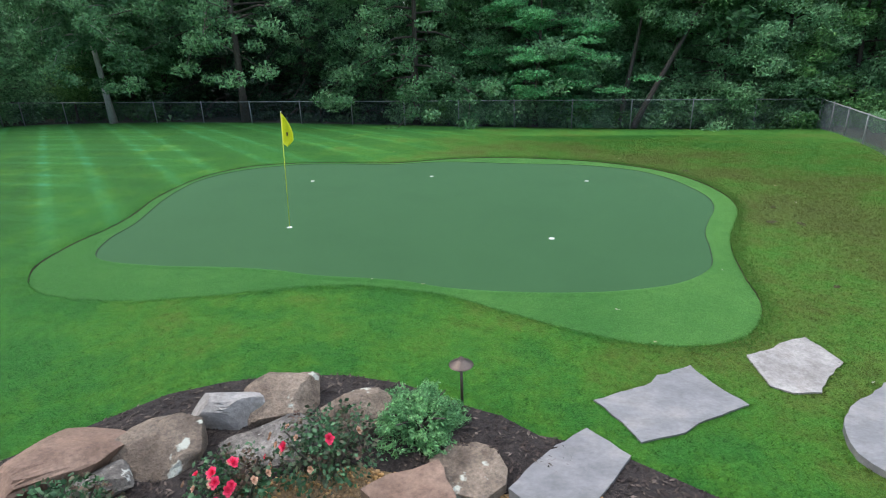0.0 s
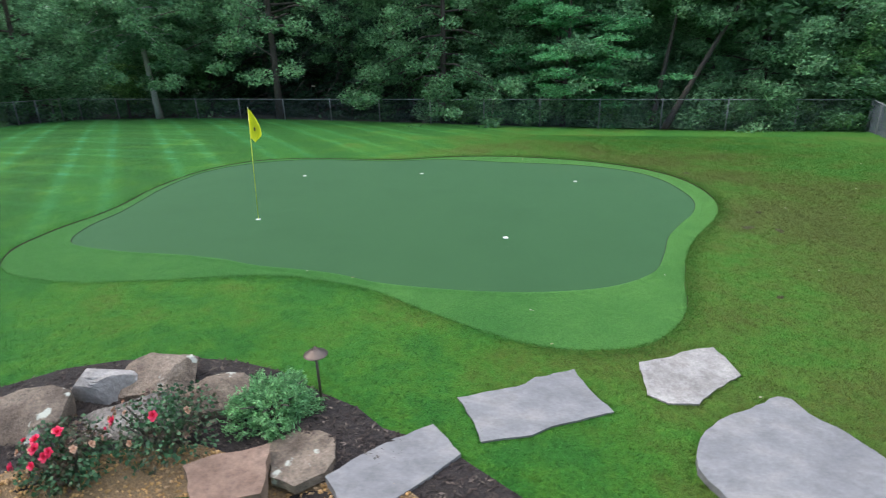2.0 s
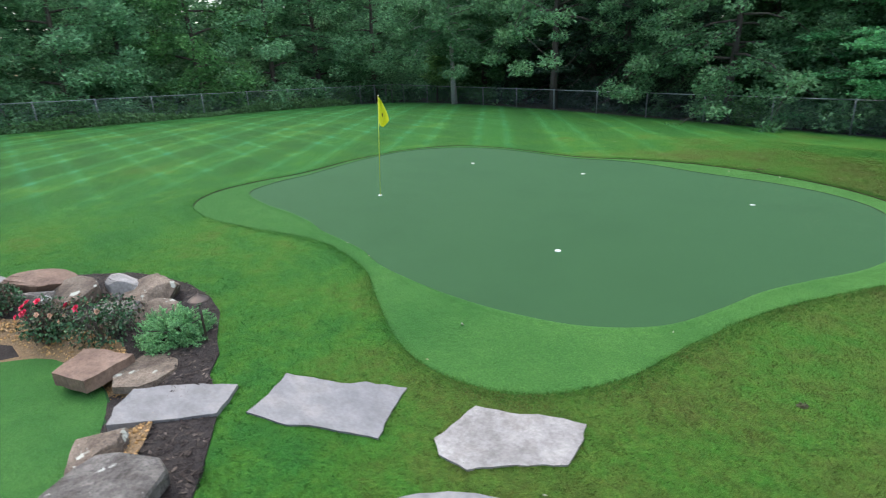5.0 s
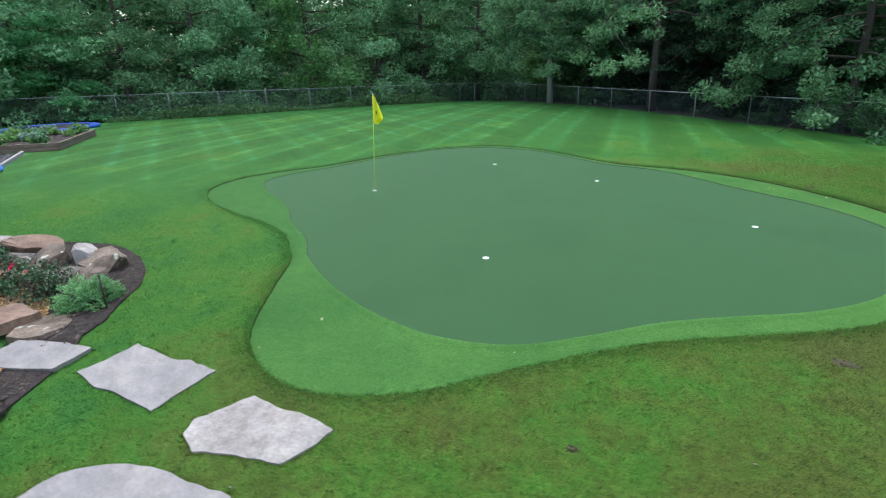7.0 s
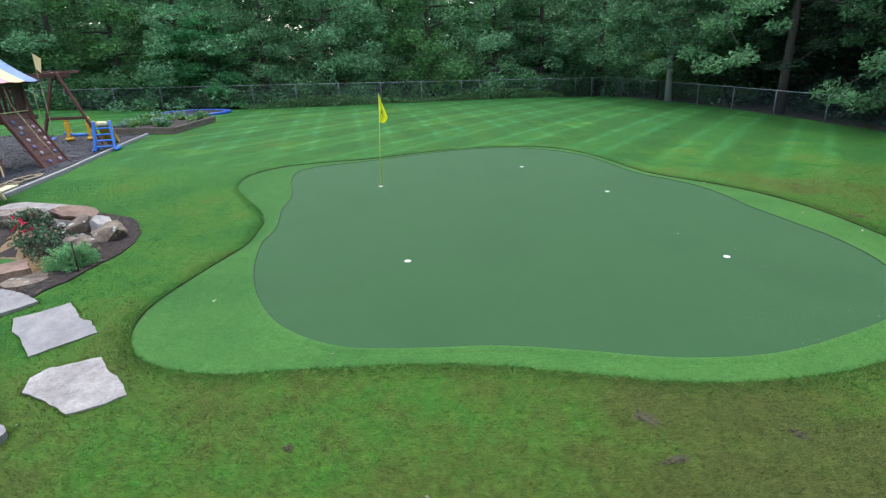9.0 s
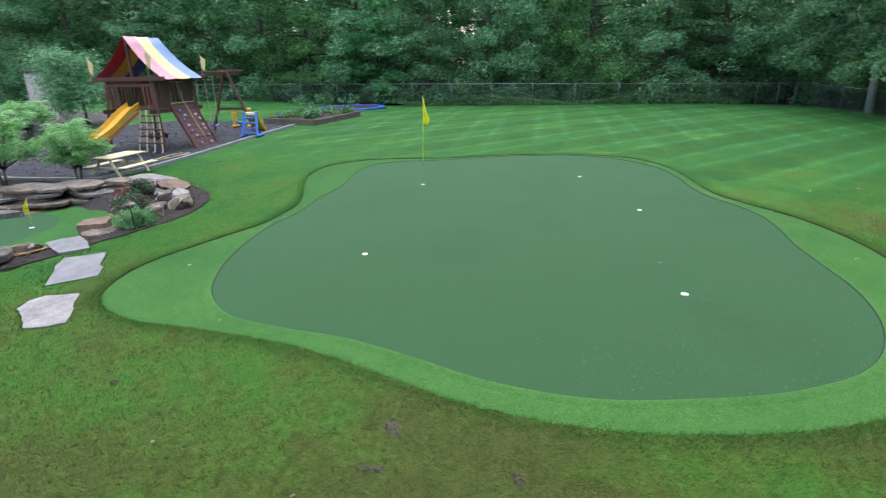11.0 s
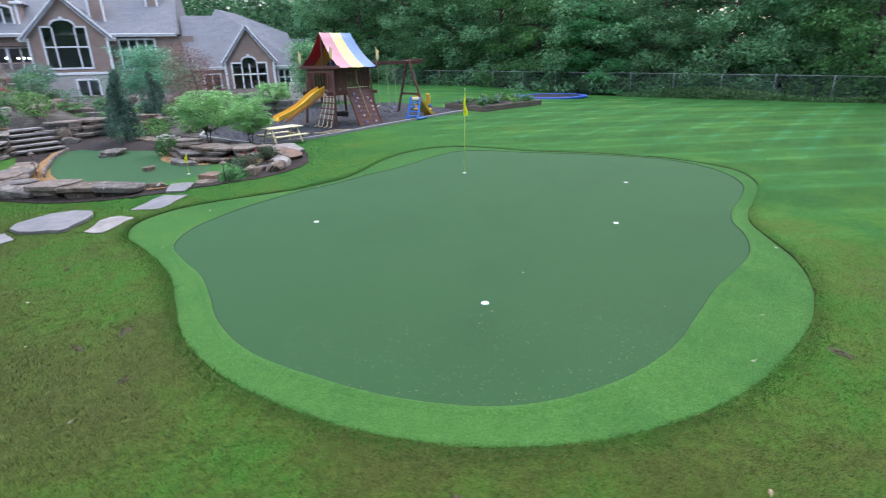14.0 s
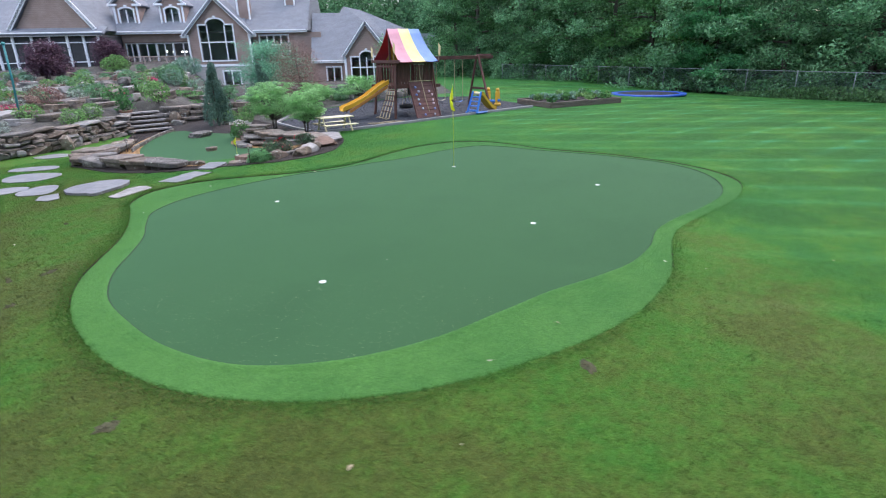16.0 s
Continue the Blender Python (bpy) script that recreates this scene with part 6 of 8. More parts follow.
# coil of rope on the ground
bm = bmesh.new()
r = random.Random(8)
tube(bm, [(0.75 * math.sin(k * 0.9) * (1 - k * 0.02) - k * 0.03, 0.22 * math.cos(k * 0.9) + r.uniform(-0.05, 0.05), 0.02 + 0.012 * (k % 3)) for k in range(26)], 0.013, 5)
single("rope", bm, ROPE, "loose pale rope lying on the rubber mulch", "rope", at=pose(-7.1, 1.15, on_land(-7.1, 1.15, 0.03), 0, 0, -15), smooth=True)


# ---- vegetable bed and trampoline ----
def raised_bed():
    a, b = np.array((-15.2, 4.15)), np.array((-19.6, 5.45))
    n = np.array((-0.30, -0.954))
    c, d = b + n * 3.2, a + n * 2.9
    root = thing("raised_bed", (*((a + b + c + d) / 4), on_land(-17.5, 3.3)), "raised vegetable bed edged with weathered timber", "raised bed")
    inv = root.matrix_world.inverted()
    for p, q in ((a, b), (b, c), (c, d), (d, a)):
        for k in range(2):
            bm = bmesh.new()
            bar(bm, (*p, on_land(*p, 0.07 + 0.14 * k)), (*q, on_land(*q, 0.07 + 0.14 * k)), 0.09, 0.13, bevel=0.008)
            bmesh.ops.transform(bm, matrix=inv, verts=bm.verts[:])
            part("timber", bm, WEATHERED, root)
    bm = bmesh.new()
    bm.faces.new([bm.verts.new((*p, on_land(*p, 0.20))) for p in (a, b, c, d)])
    bmesh.ops.subdivide_edges(bm, edges=bm.edges[:], cuts=6, use_grid_fill=True)
    for v in bm.verts:
        v.co.z += 0.03 * noise.noise(v.co * 2.0)
    bmesh.ops.transform(bm, matrix=inv, verts=bm.verts[:])
    part("soil", bm, MULCH, root, "dark crumbly soil")
    r = random.Random(12)
    for k in range(26):
        s, t = r.uniform(0.08, 0.92), r.uniform(0.1, 0.92)
        p = a + (b - a) * s + (d - a) * t
        bush("vegetable_plant", 300 + k, (p[0], p[1], on_land(p[0], p[1], 0.17)), "low leafy green vegetable plant in dark soil", r.choice((LEAF_MID, LEAF_LIGHT, LEAF_BLUE)), r.uniform(0.45, 0.8), r.uniform(0.3, 0.5), 90, 0.16, "vegetables in the raised bed", stems=3, category="vegetable plant", hollow=0.3)


raised_bed()


def trampoline(x, y, rad):
    z = on_land(x, y)
    root = thing("trampoline", (x, y, z), "low round trampoline with a blue edge pad", "trampoline")
    n = 40
    bm = bmesh.new()
    prof = [(rad - 0.42, 0.09), (rad - 0.40, 0.115), (rad - 0.05, 0.12), (rad, 0.09), (rad, 0.01), (rad - 0.05, -0.02)]
    rings = [[bm.verts.new((q * math.cos(k * 2 * math.pi / n), q * math.sin(k * 2 * math.pi / n), h)) for k in range(n)] for q, h in prof]
    for a, b in zip(rings, rings[1:]):
        for k in range(n):
            bm.faces.new((a[k], b[k], b[(k + 1) % n], a[(k + 1) % n]))
    bmesh.ops.recalc_face_normals(bm, faces=bm.faces[:])
    part("edge_pad", bm, surface("blue vinyl pad", [(0.015, 0.07, 0.38), (0.03, 0.10, 0.48)], 3, 60, 0.45, 0.1, 0.003, 0.1), root, "bright blue vinyl pad", smooth=True)
    bm = bmesh.new()
    bmesh.ops.create_circle(bm, cap_ends=True, segments=n, radius=rad - 0.40, matrix=Matrix.Translation((0, 0, 0.095)))
    part("mat", bm, surface("black woven mat", [(0.012, 0.014, 0.02), (0.02, 0.022, 0.03)], 4, 200, 0.7, 0.2, 0.002, 0.1), root, "dark woven jumping mat")
    for k in range(6):
        a = k * math.pi / 3
        bm = bmesh.new()
        tube(bm, [((rad - 0.1) * math.cos(a), (rad - 0.1) * math.sin(a), -0.2), ((rad - 0.1) * math.cos(a), (rad - 0.1) * math.sin(a), 0.09)], 0.025, 6)
        part("leg", bm, GALV, root)


trampoline(-26.0, 3.8, 2.25)


# ---- house ----
def siding_material():
    m, nt, bsdf = start("brown lap siding")
    tc = nt.nodes.new("ShaderNodeNewGeometry").outputs["Position"]
    sep = nt.nodes.new("ShaderNodeSeparateXYZ")
    nt.links.new(tc, sep.inputs[0])
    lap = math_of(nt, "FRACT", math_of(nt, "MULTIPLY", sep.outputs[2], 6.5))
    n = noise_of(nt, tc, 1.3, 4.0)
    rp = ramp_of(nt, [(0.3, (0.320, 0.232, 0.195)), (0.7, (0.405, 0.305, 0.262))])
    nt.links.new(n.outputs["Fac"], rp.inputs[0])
    # each board is darker along its lower edge, a touch paler upwards
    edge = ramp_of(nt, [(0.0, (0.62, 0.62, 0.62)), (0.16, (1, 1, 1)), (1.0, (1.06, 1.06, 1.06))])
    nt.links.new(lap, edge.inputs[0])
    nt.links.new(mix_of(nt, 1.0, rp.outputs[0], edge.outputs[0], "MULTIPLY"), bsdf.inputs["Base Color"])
    bsdf.inputs["Roughness"].default_value = 0.75
    bump_of(nt, bsdf, lap, 0.6, 0.03)
    return m


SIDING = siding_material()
SHINGLE = surface("grey asphalt shingles", [(0.182, 0.197, 0.222), (0.240, 0.257, 0.288)], 1.2, 9, 0.9, 0.6, 0.03, 0.2, stretch=(1, 1, 3), world_space=True)
TRIM = surface("white painted trim", [(0.84, 0.86, 0.89), (0.90, 0.91, 0.93)], 2, 40, 0.5, 0.05, 0.002, 0.04)
BASE_STONE = surface("buff stone base", [(0.48, 0.45, 0.42), (0.62, 0.59, 0.55)], 2.4, 14, 0.85, 0.5, 0.02, 0.15)
DECK_WOOD = surface("grey-brown deck timber", [(0.36, 0.29, 0.25), (0.45, 0.37, 0.33)], 3, 40, 0.8, 0.2, 0.004, 0.1)
# blue-grey of sky reflected in the panes is put into this wall's colour
ROOM = surface("room wall tinted as reflected sky", [(0.30, 0.34, 0.40), (0.40, 0.44, 0.50)], 2, 20, 0.9, 0, 0.01, 0.1)


def glass_material():
    m, nt, bsdf = start("window glass")
    bsdf.inputs["Base Color"].default_value = (0.75, 0.82, 0.85, 1)
    bsdf.inputs["Roughness"].default_value = 0.03
    bsdf.inputs["Transmission Weight"].default_value = 1.0
    bsdf.inputs["IOR"].default_value = 1.6
    return m


GLASS = glass_material()
SCREEN = surface("dark insect screen", [(0.035, 0.038, 0.042), (0.055, 0.058, 0.062)], 3, 120, 0.7, 0.1, 0.002, 0.1)
HOUSE = thing("house", (-14.2, -36.06, 0.0), "large brown-sided house with white trim and grey shingles", "house", turn=141.3)


def prism(bm, poly, y0, y1):
    """A flat outline in the facade's plane, given depth."""
    a = [bm.verts.new((s, y0, z)) for s, z in poly]
    b = [bm.verts.new((s, y1, z)) for s, z in poly]
    n = len(poly)
    bm.faces.new(a)
    bm.faces.new(b[::-1])
    for k in range(n):
        bm.faces.new((a[k], b[k], b[(k + 1) % n], a[(k + 1) % n]))


def facade(name, s0, s1, z0, top, depth, holes, mat, thick=0.25, step=0.22, label=""):
    """A wall with real openings, in upright strips; top gives its height along it."""
    cuts = {s0, s1}
    for h in holes:
        cuts |= {h[0], h[1]}
        if len(h) > 4:
            cuts |= set(np.linspace(h[0], h[1], 13))
    cuts |= set(np.arange(s0, s1, step * 5 if not callable(top) else step))
    cuts = sorted(c for c in cuts if s0 <= c <= s1)
    bm = bmesh.new()
    f = top if callable(top) else (lambda s: top)
    for a, b in zip(cuts, cuts[1:]):
        if b - a < 1e-4:
            continue
        mid = (a + b) / 2
        spans = []
        for h in holes:
            if h[0] < mid < h[1]:
                zt = h[3]
                if len(h) > 4:
                    q = (mid - (h[0] + h[1]) / 2) / ((h[1] - h[0]) / 2)
                    zt = h[3] + h[4] * math.sqrt(max(0, 1 - q * q))
                spans.append((h[2], zt))
        spans.sort()
        lo = z0
        for p, q in spans:
            if p > lo + 1e-3:
                prism(bm, [(a, lo), (b, lo), (b, p), (a, p)], depth, depth + thick)
            lo = max(lo, q)
        if min(f(a), f(b)) > lo + 1e-3:
            prism(bm, [(a, lo), (b, lo), (b, f(b)), (a, f(a))], depth, depth + thick)
    bmesh.ops.remove_doubles(bm, verts=bm.verts[:], dist=0.0005)
    bmesh.ops.recalc_face_normals(bm, faces=bm.faces[:])
    return part(name, bm, mat, HOUSE, label)


def window(s0, s1, z0, z1, depth, cols=(0.5,), rows=(), arch=0.0, wide=0.14, name="window", arch_at=None, lift=0.28):
    """White casing and bars with a pane; an arched middle light where asked."""
    bm = bmesh.new()
    front = depth - 0.06
    def member(a, b, c, d):
        box(bm, ((a + b) / 2, front + 0.06, (c + d) / 2), (b - a, 0.14, d - c), None, 0.012)
    member(s0 - wide, s0, z0 - wide, z1 + wide)
    member(s1, s1 + wide, z0 - wide, z1 + wide)
    member(s0, s1, z0 - wide, z0)
    if arch_at:
        c0, c1 = arch_at
        member(s0, c0, z1, z1 + wide)
        member(c1, s1, z1, z1 + wide)
        pts = [((c0 + c1) / 2 - (c1 - c0) / 2 * math.cos(t), z1 + lift + arch * math.sin(t)) for t in np.linspace(0, math.pi, 13)]
        member(c0 - 0.1, c0, z1, z1 + lift + 0.04)
        member(c1, c1 + 0.1, z1, z1 + lift + 0.04)
        for (a, b), (c, d) in zip(pts, pts[1:]):
            bar(bm, (a, front + 0.06, b), (c, front + 0.06, d), 0.14, 0.15)
        box(bm, ((c0 + c1) / 2, front + 0.03, z1 + lift + 0.08 + arch), (0.26, 0.18, 0.26), None, 0.02)
    else:
        member(s0, s1, z1, z1 + wide)
    root = part(name, bm, TRIM, HOUSE, "white framed window")
    for c in cols:
        s = s0 + (s1 - s0) * c
        bm = bmesh.new()
        box(bm, (s, front + 0.06, (z0 + z1) / 2), (0.11, 0.10, z1 - z0), None, 0.01)
        part("mullion", bm, TRIM, root)
    for r in rows:
        z = z0 + (z1 - z0) * r
        bm = bmesh.new()
        box(bm, ((s0 + s1) / 2, front + 0.062, z), (s1 - s0, 0.09, 0.11), None, 0.01)
        part("transom", bm, TRIM, root)
    bm = bmesh.new()
    prism(bm, [(s0, z0), (s1, z0), (s1, z1), (s0, z1)], depth + 0.10, depth + 0.12)
    if arch_at:
        c0, c1 = arch_at
        prism(bm, [(c0, z1 + 0.001), (c1, z1 + 0.001)] + [((c0 + c1) / 2 + (c1 - c0) / 2 * math.cos(t), z1 + lift + arch * math.sin(t)) for t in np.linspace(0, math.pi, 13)], depth + 0.10, depth + 0.12)
    bmesh.ops.recalc_face_normals(bm, faces=bm.faces[:])
    pane = part("pane", bm, GLASS, root)
    pane.visible_shadow = False
    return root


def roof(quads, name="roof", label="grey shingled roof"):
    """Sloping slabs, each given by its corners, with thickness."""
    bm = bmesh.new()
    for q in quads:
        vs = [bm.verts.new(p) for p in q]
        f = bm.faces.new(vs)
        f.normal_update()
        if f.normal.z < 0:
            f.normal_flip()
    bmesh.ops.solidify(bm, geom=bm.faces[:], thickness=0.18)
    return part(name, bm, SHINGLE, HOUSE, label)


def rake(a, b, depth, w=0.34):
    """A white board along a gable's slope."""
    bm = bmesh.new()
    bar(bm, (a[0], depth, a[1]), (b[0], depth, b[1]), 0.10, w, bevel=0.01)
    part("rake_board", bm, TRIM, HOUSE)


def fascia(s0, s1, z, depth, h=0.26):
    bm = bmesh.new()
    box(bm, ((s0 + s1) / 2, depth, z), (s1 - s0, 0.16, h), None, 0.02)
    box(bm, ((s0 + s1) / 2, depth - 0.10, z + h * 0.3), (s1 - s0 + 0.1, 0.14, 0.12), None, 0.02)
    part("fascia", bm, TRIM, HOUSE, "white gutter board")


# tall gable with the great window
def gable_top(s):
    return 5.1 + 3.2 * (1 - abs(s - 1.9) / 3.1)


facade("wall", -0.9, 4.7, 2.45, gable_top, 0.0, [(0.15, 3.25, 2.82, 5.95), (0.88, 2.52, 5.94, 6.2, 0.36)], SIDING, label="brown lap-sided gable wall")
facade("wall", -0.9, 4.7, -0.6, 2.2, 0.0, [(1.9, 3.4, 0.5, 1.75)], BASE_STONE, label="buff stone base wall")
bm = bmesh.new()
box(bm, (1.9, -0.03, 2.325), (5.7, 0.12, 0.22), None, 0.02)
part("band", bm, TRIM, HOUSE)
window(0.15, 3.25, 2.82, 5.95, 0.0, cols=(0.24, 0.76), rows=(0.52,), arch=0.36, arch_at=(0.88, 2.52))
window(1.9, 3.4, 0.5, 1.75, 0.0, cols=(0.5,))
rake((-1.35, 5.05), (1.9, 8.42), -0.32)
rake((5.15, 5.05), (1.9, 8.42), -0.32)
roof([[(-1.4, -0.4, 5.1), (1.9, -0.4, 8.5), (1.9, 9, 8.5), (-1.4, 9, 5.1)], [(5.2, -0.4, 5.1), (1.9, -0.4, 8.5), (1.9, 9, 8.5), (5.2, 9, 5.1)]])
fascia(-1.6, -0.9, 5.0, -0.1)
fascia(4.7, 5.4, 5.0, -0.1)
for s in (-0.95, 4.75):
    bm = bmesh.new()
    box(bm, (s, 0.0, 3.7), (0.16, 0.34, 2.6), None, 0.02)
    part("corner_board", bm, TRIM, HOUSE)

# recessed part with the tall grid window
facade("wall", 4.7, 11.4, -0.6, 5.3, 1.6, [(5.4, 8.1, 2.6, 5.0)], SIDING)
window(5.4, 8.1, 2.6, 5.0, 1.6, cols=(0.25, 0.5, 0.75), rows=(0.66,))
fascia(4.9, 10.1, 5.4, 1.2)

# great roof over the main block
roof([[(-10.2, 0.9, 5.45), (4.0, 0.9, 5.45), (4.0, 9.0, 11.6), (-10.2, 9.0, 11.6)], [(4.0, 1.1, 5.45), (10.2, 1.1, 5.45), (10.2, 9.0, 11.6), (4.0, 9.0, 11.6)], [(-10.2, 9.0, 11.6), (10.2, 9.0, 11.6), (10.2, 17.0, 5.4), (-10.2, 17.0, 5.4)]])
facade("wall", -10.0, -1.2, 4.62, 5.42, 1.5, [], SIDING)
fascia(-10.0, -1.3, 5.45, 0.95)
facade("wall", -10.0, -0.9, -0.6, 4.62, 1.8, [(-7.5, -6.6, 2.45, 4.45), (-6.4, -4.8, 2.45, 4.45), (-4.6, -3.2, 2.45, 4.45), (-3.0, -1.3, 2.45, 4.45)], SIDING)
for a, b in ((-7.5, -6.6), (-6.4, -4.8), (-4.6, -3.2), (-3.0, -1.3)):
    window(a, b, 2.45, 4.45, 1.8, cols=(0.5,), wide=0.10)


# dormers
def dormer(s):
    facade("wall", s - 1.15, s + 1.15, 5.9, lambda q: 8.0 + 0.9 * (1 - abs(q - s) / 1.15), 2.2, [(s - 0.62, s + 0.62, 6.3, 7.6), (s - 0.6, s + 0.6, 7.59, 7.6, 0.3)], SIDING, 0.2)
    window(s - 0.62, s + 0.62, 6.3, 7.55, 2.2, cols=(0.5,), arch=0.20, arch_at=(s - 0.6, s + 0.6), wide=0.16, lift=0.06)
    for d in (-1, 1):
        bm = bmesh.new()
        box(bm, (s + d * 1.05, 2.14, 7.0), (0.16, 0.14, 2.0), None, 0.02)
        part("corner_board", bm, TRIM, HOUSE)
        bm = bmesh.new()
        box(bm, (s + d * 1.12, 2.02, 8.0), (0.8, 0.3, 0.2), None, 0.03)
        part("eave_return", bm, TRIM, HOUSE)
        rake((s + d * 1.5, 7.95), (s, 9.2), 1.95, 0.2)
    roof([[(s - 1.5, 1.9, 8.0), (s, 1.9, 9.3), (s, 6, 9.3), (s - 1.5, 6, 8.0)], [(s + 1.5, 1.9, 8.0), (s, 1.9, 9.3), (s, 6, 9.3), (s + 1.5, 6, 8.0)]])
    for d in (-1.13, 1.13):
        bm = bmesh.new()
        box(bm, (s + d, 3.4, 7.2), (0.1, 2.2, 1.7))
        part("cheek_wall", bm, SIDING, HOUSE)


    bm = bmesh.new()
    box(bm, (s, 3.3, 7.0), (2.2, 0.1, 2.4))
    part("inner_wall", bm, ROOM, HOUSE)


dormer(-7.1)
dormer(-2.85)
# siding chimneys with white corners
for s, d, w, top in ((3.9, 2.6, 1.1, 10.0), (8.2, 4.4, 0.9, 10.6)):
    bm = bmesh.new()
    box(bm, (s, d + 0.5, top - 2.4), (w, 1.0, 4.8))
    ch = part("chimney", bm, SIDING, HOUSE)
    for e in (-0.5, 0.5):
        bm = bmesh.new()
        box(bm, (s + e * w, d, top - 2.4), (0.16, 0.16, 4.8), None, 0.02)
        part("corner_board", bm, TRIM, ch)

# lower wing with its gable and hipped roof
def wing_top(s):
    return 2.95 + 2.75 * (1 - abs(s - 15.95) / 2.15)


facade("wall", 13.85, 18.05, -0.6, wing_top, -1.0, [(14.45, 17.35, 0.5, 2.8), (15.3, 16.5, 2.79, 3.05, 0.3)], SIDING)
window(14.45, 17.35, 0.5, 2.8, -1.0, cols=(0.27, 0.5, 0.73), rows=(0.6,), arch=0.32, arch_at=(15.3, 16.5))
rake((13.65, 2.85), (15.95, 5.92), -1.34, 0.3)
rake((18.35, 2.85), (15.95, 5.92), -1.34, 0.3)
roof([[(13.6, -1.4, 2.9), (15.95, -1.4, 6.0), (15.95, 4, 6.0), (13.6, 4, 2.9)], [(18.4, -1.4, 2.9), (15.95, -1.4, 6.0), (15.95, 4, 6.0), (18.4, 4, 2.9)]])
facade("wall", 10.45, 13.85, -0.6, 2.5, -0.2, [(11.95, 13.25, 0.0, 1.9)], SIDING)
window(11.95, 13.25, 0.03, 1.9, -0.2, cols=(0.5,), rows=(), name="door")
facade("wall", 18.05, 20.2, -0.6, 2.5, -0.2, [(18.5, 19.5, 0.5, 2.2)], SIDING)
window(18.5, 19.5, 0.5, 2.2, -0.2, cols=(0.5,), rows=(0.6,))
fascia(10.45, 13.8, 2.45, -0.5)
fascia(18.2, 20.4, 2.45, -0.5)
for s in (13.85, 18.05):
    bm = bmesh.new()
    box(bm, (s, -1.02, 1.4), (0.2, 0.2, 3.0), None, 0.02)
    part("corner_board", bm, TRIM, HOUSE)
roof([[(10.4, -0.6, 2.5), (13.75, -0.6, 2.5), (13.75, 4.5, 7.8), (13.6, 4.5, 7.8)], [(10.4, -0.6, 2.5), (13.6, 4.5, 7.8), (10.4, 9.5, 2.5)], [(13.75, -0.6, 2.5), (20.6, -0.6, 2.5), (20.0, 2.6, 5.5), (15.5, 4.5, 7.4), (13.75, 4.5, 7.8)], [(20.6, -0.6, 2.5), (20.6, 9.0, 2.5), (20.0, 2.6, 5.5)], [(13.6, 4.5, 7.8), (15.5, 4.5, 7.4), (20.0, 2.6, 5.5), (20.6, 9.5, 2.5), (10.4, 9.5, 2.5)]])
bm = bmesh.new()
for (a, b, c, d) in ((11.2, 9.0, 20.2, 9.2), (20.1, -0.2, 20.3, 9.2)):
    box(bm, ((a + c) / 2, (b + d) / 2, 1.0), (abs(c - a) + 0.02, abs(d - b), 3.2))
part("back_wall", bm, SIDING, HOUSE)

# lower roof that joins the main block to the wing
roof([[(10.45, -0.58, 2.52), (13.7, -0.58, 2.52), (13.7, 3.9, 7.18), (10.45, 3.9, 7.18)], [(10.45, 3.9, 7.18), (13.7, 3.9, 7.18), (13.7, 8.0, 3.0), (10.45, 8.0, 3.0)], [(10.2, 0.9, 5.45), (10.2, 9.0, 11.6), (10.95, 9.0, 5.45)], [(10.2, 17.0, 5.4), (10.2, 9.0, 11.6), (10.95, 9.0, 5.45)]])

# screened porch
facade("wall", -17.6, -7.6, -0.6, 2.0, -3.0, [], BASE_STONE)
for k, s in enumerate((-17.4, -16.4, -15.0, -13.4, -11.9, -10.4, -9.0, -7.75)):
    bm = bmesh.new()
    box(bm, (s, -3.0, 3.6), (0.2, 0.2, 3.2), None, 0.02)
    part("porch_column", bm, TRIM, HOUSE)
for a, b in zip((-17.4, -16.4, -15.0, -13.4, -11.9, -10.4, -9.0), (-16.4, -15.0, -13.4, -11.9, -10.4, -9.0, -7.75)):
    bm = bmesh.new()
    box(bm, ((a + b) / 2, -2.95, 3.6), (b - a - 0.2, 0.02, 3.15))
    part("insect_screen", bm, SCREEN, HOUSE)
    for z in (2.9, 4.55):
        bm = bmesh.new()
        box(bm, ((a + b) / 2, -3.0, z), (b - a - 0.2, 0.08, 0.09), None, 0.01)
        part("screen_rail", bm, TRIM, HOUSE)
fascia(-17.8, -7.2, 5.25, -3.3, 0.34)
facade("wall", -14.85, -8.15, 5.5, lambda q: 5.55 + 4.6 * (1 - abs(q + 11.5) / 3.35), -2.6, [], SIDING)
rake((-15.15, 5.6), (-11.5, 10.4), -2.95, 0.34)
rake((-7.85, 5.6), (-11.5, 10.4), -2.95, 0.34)
roof([[(-15.25, -3.0, 5.6), (-11.5, -3.0, 10.5), (-11.5, 6, 10.5), (-15.25, 6, 5.6)], [(-7.75, -3.0, 5.6), (-11.5, -3.0, 10.5), (-11.5, 6, 10.5), (-7.75, 6, 5.6)], [(-18.0, -3.5, 5.3), (-7.0, -3.5, 5.3), (-7.0, -2.4, 5.9), (-18.0, -2.4, 5.9)]])
roof([[(-24.0, -1.0, 5.3), (-16.5, -1.0, 5.3), (-16.5, 7.0, 11.0), (-24.0, 7.0, 11.0)]])
facade("wall", -24.0, -17.4, -0.6, 5.3, -0.6, [], SIDING)
# closing walls and dim inside
bm = bmesh.new()
box(bm, (0, 16.0, 2.4), (48.0, 0.3, 6.2))
box(bm, (-10.1, 9.0, 2.4), (0.25, 14.0, 6.0))
box(bm, (11.3, 9.0, 2.2), (0.25, 14.0, 5.6))
box(bm, (0.6, 8.0, -0.4), (21.0, 15.5, 0.1))
box(bm, (-1.0, 6.0, 4.0), (10.0, 0.2, 8.0))
part("inner_wall", bm, ROOM, HOUSE)

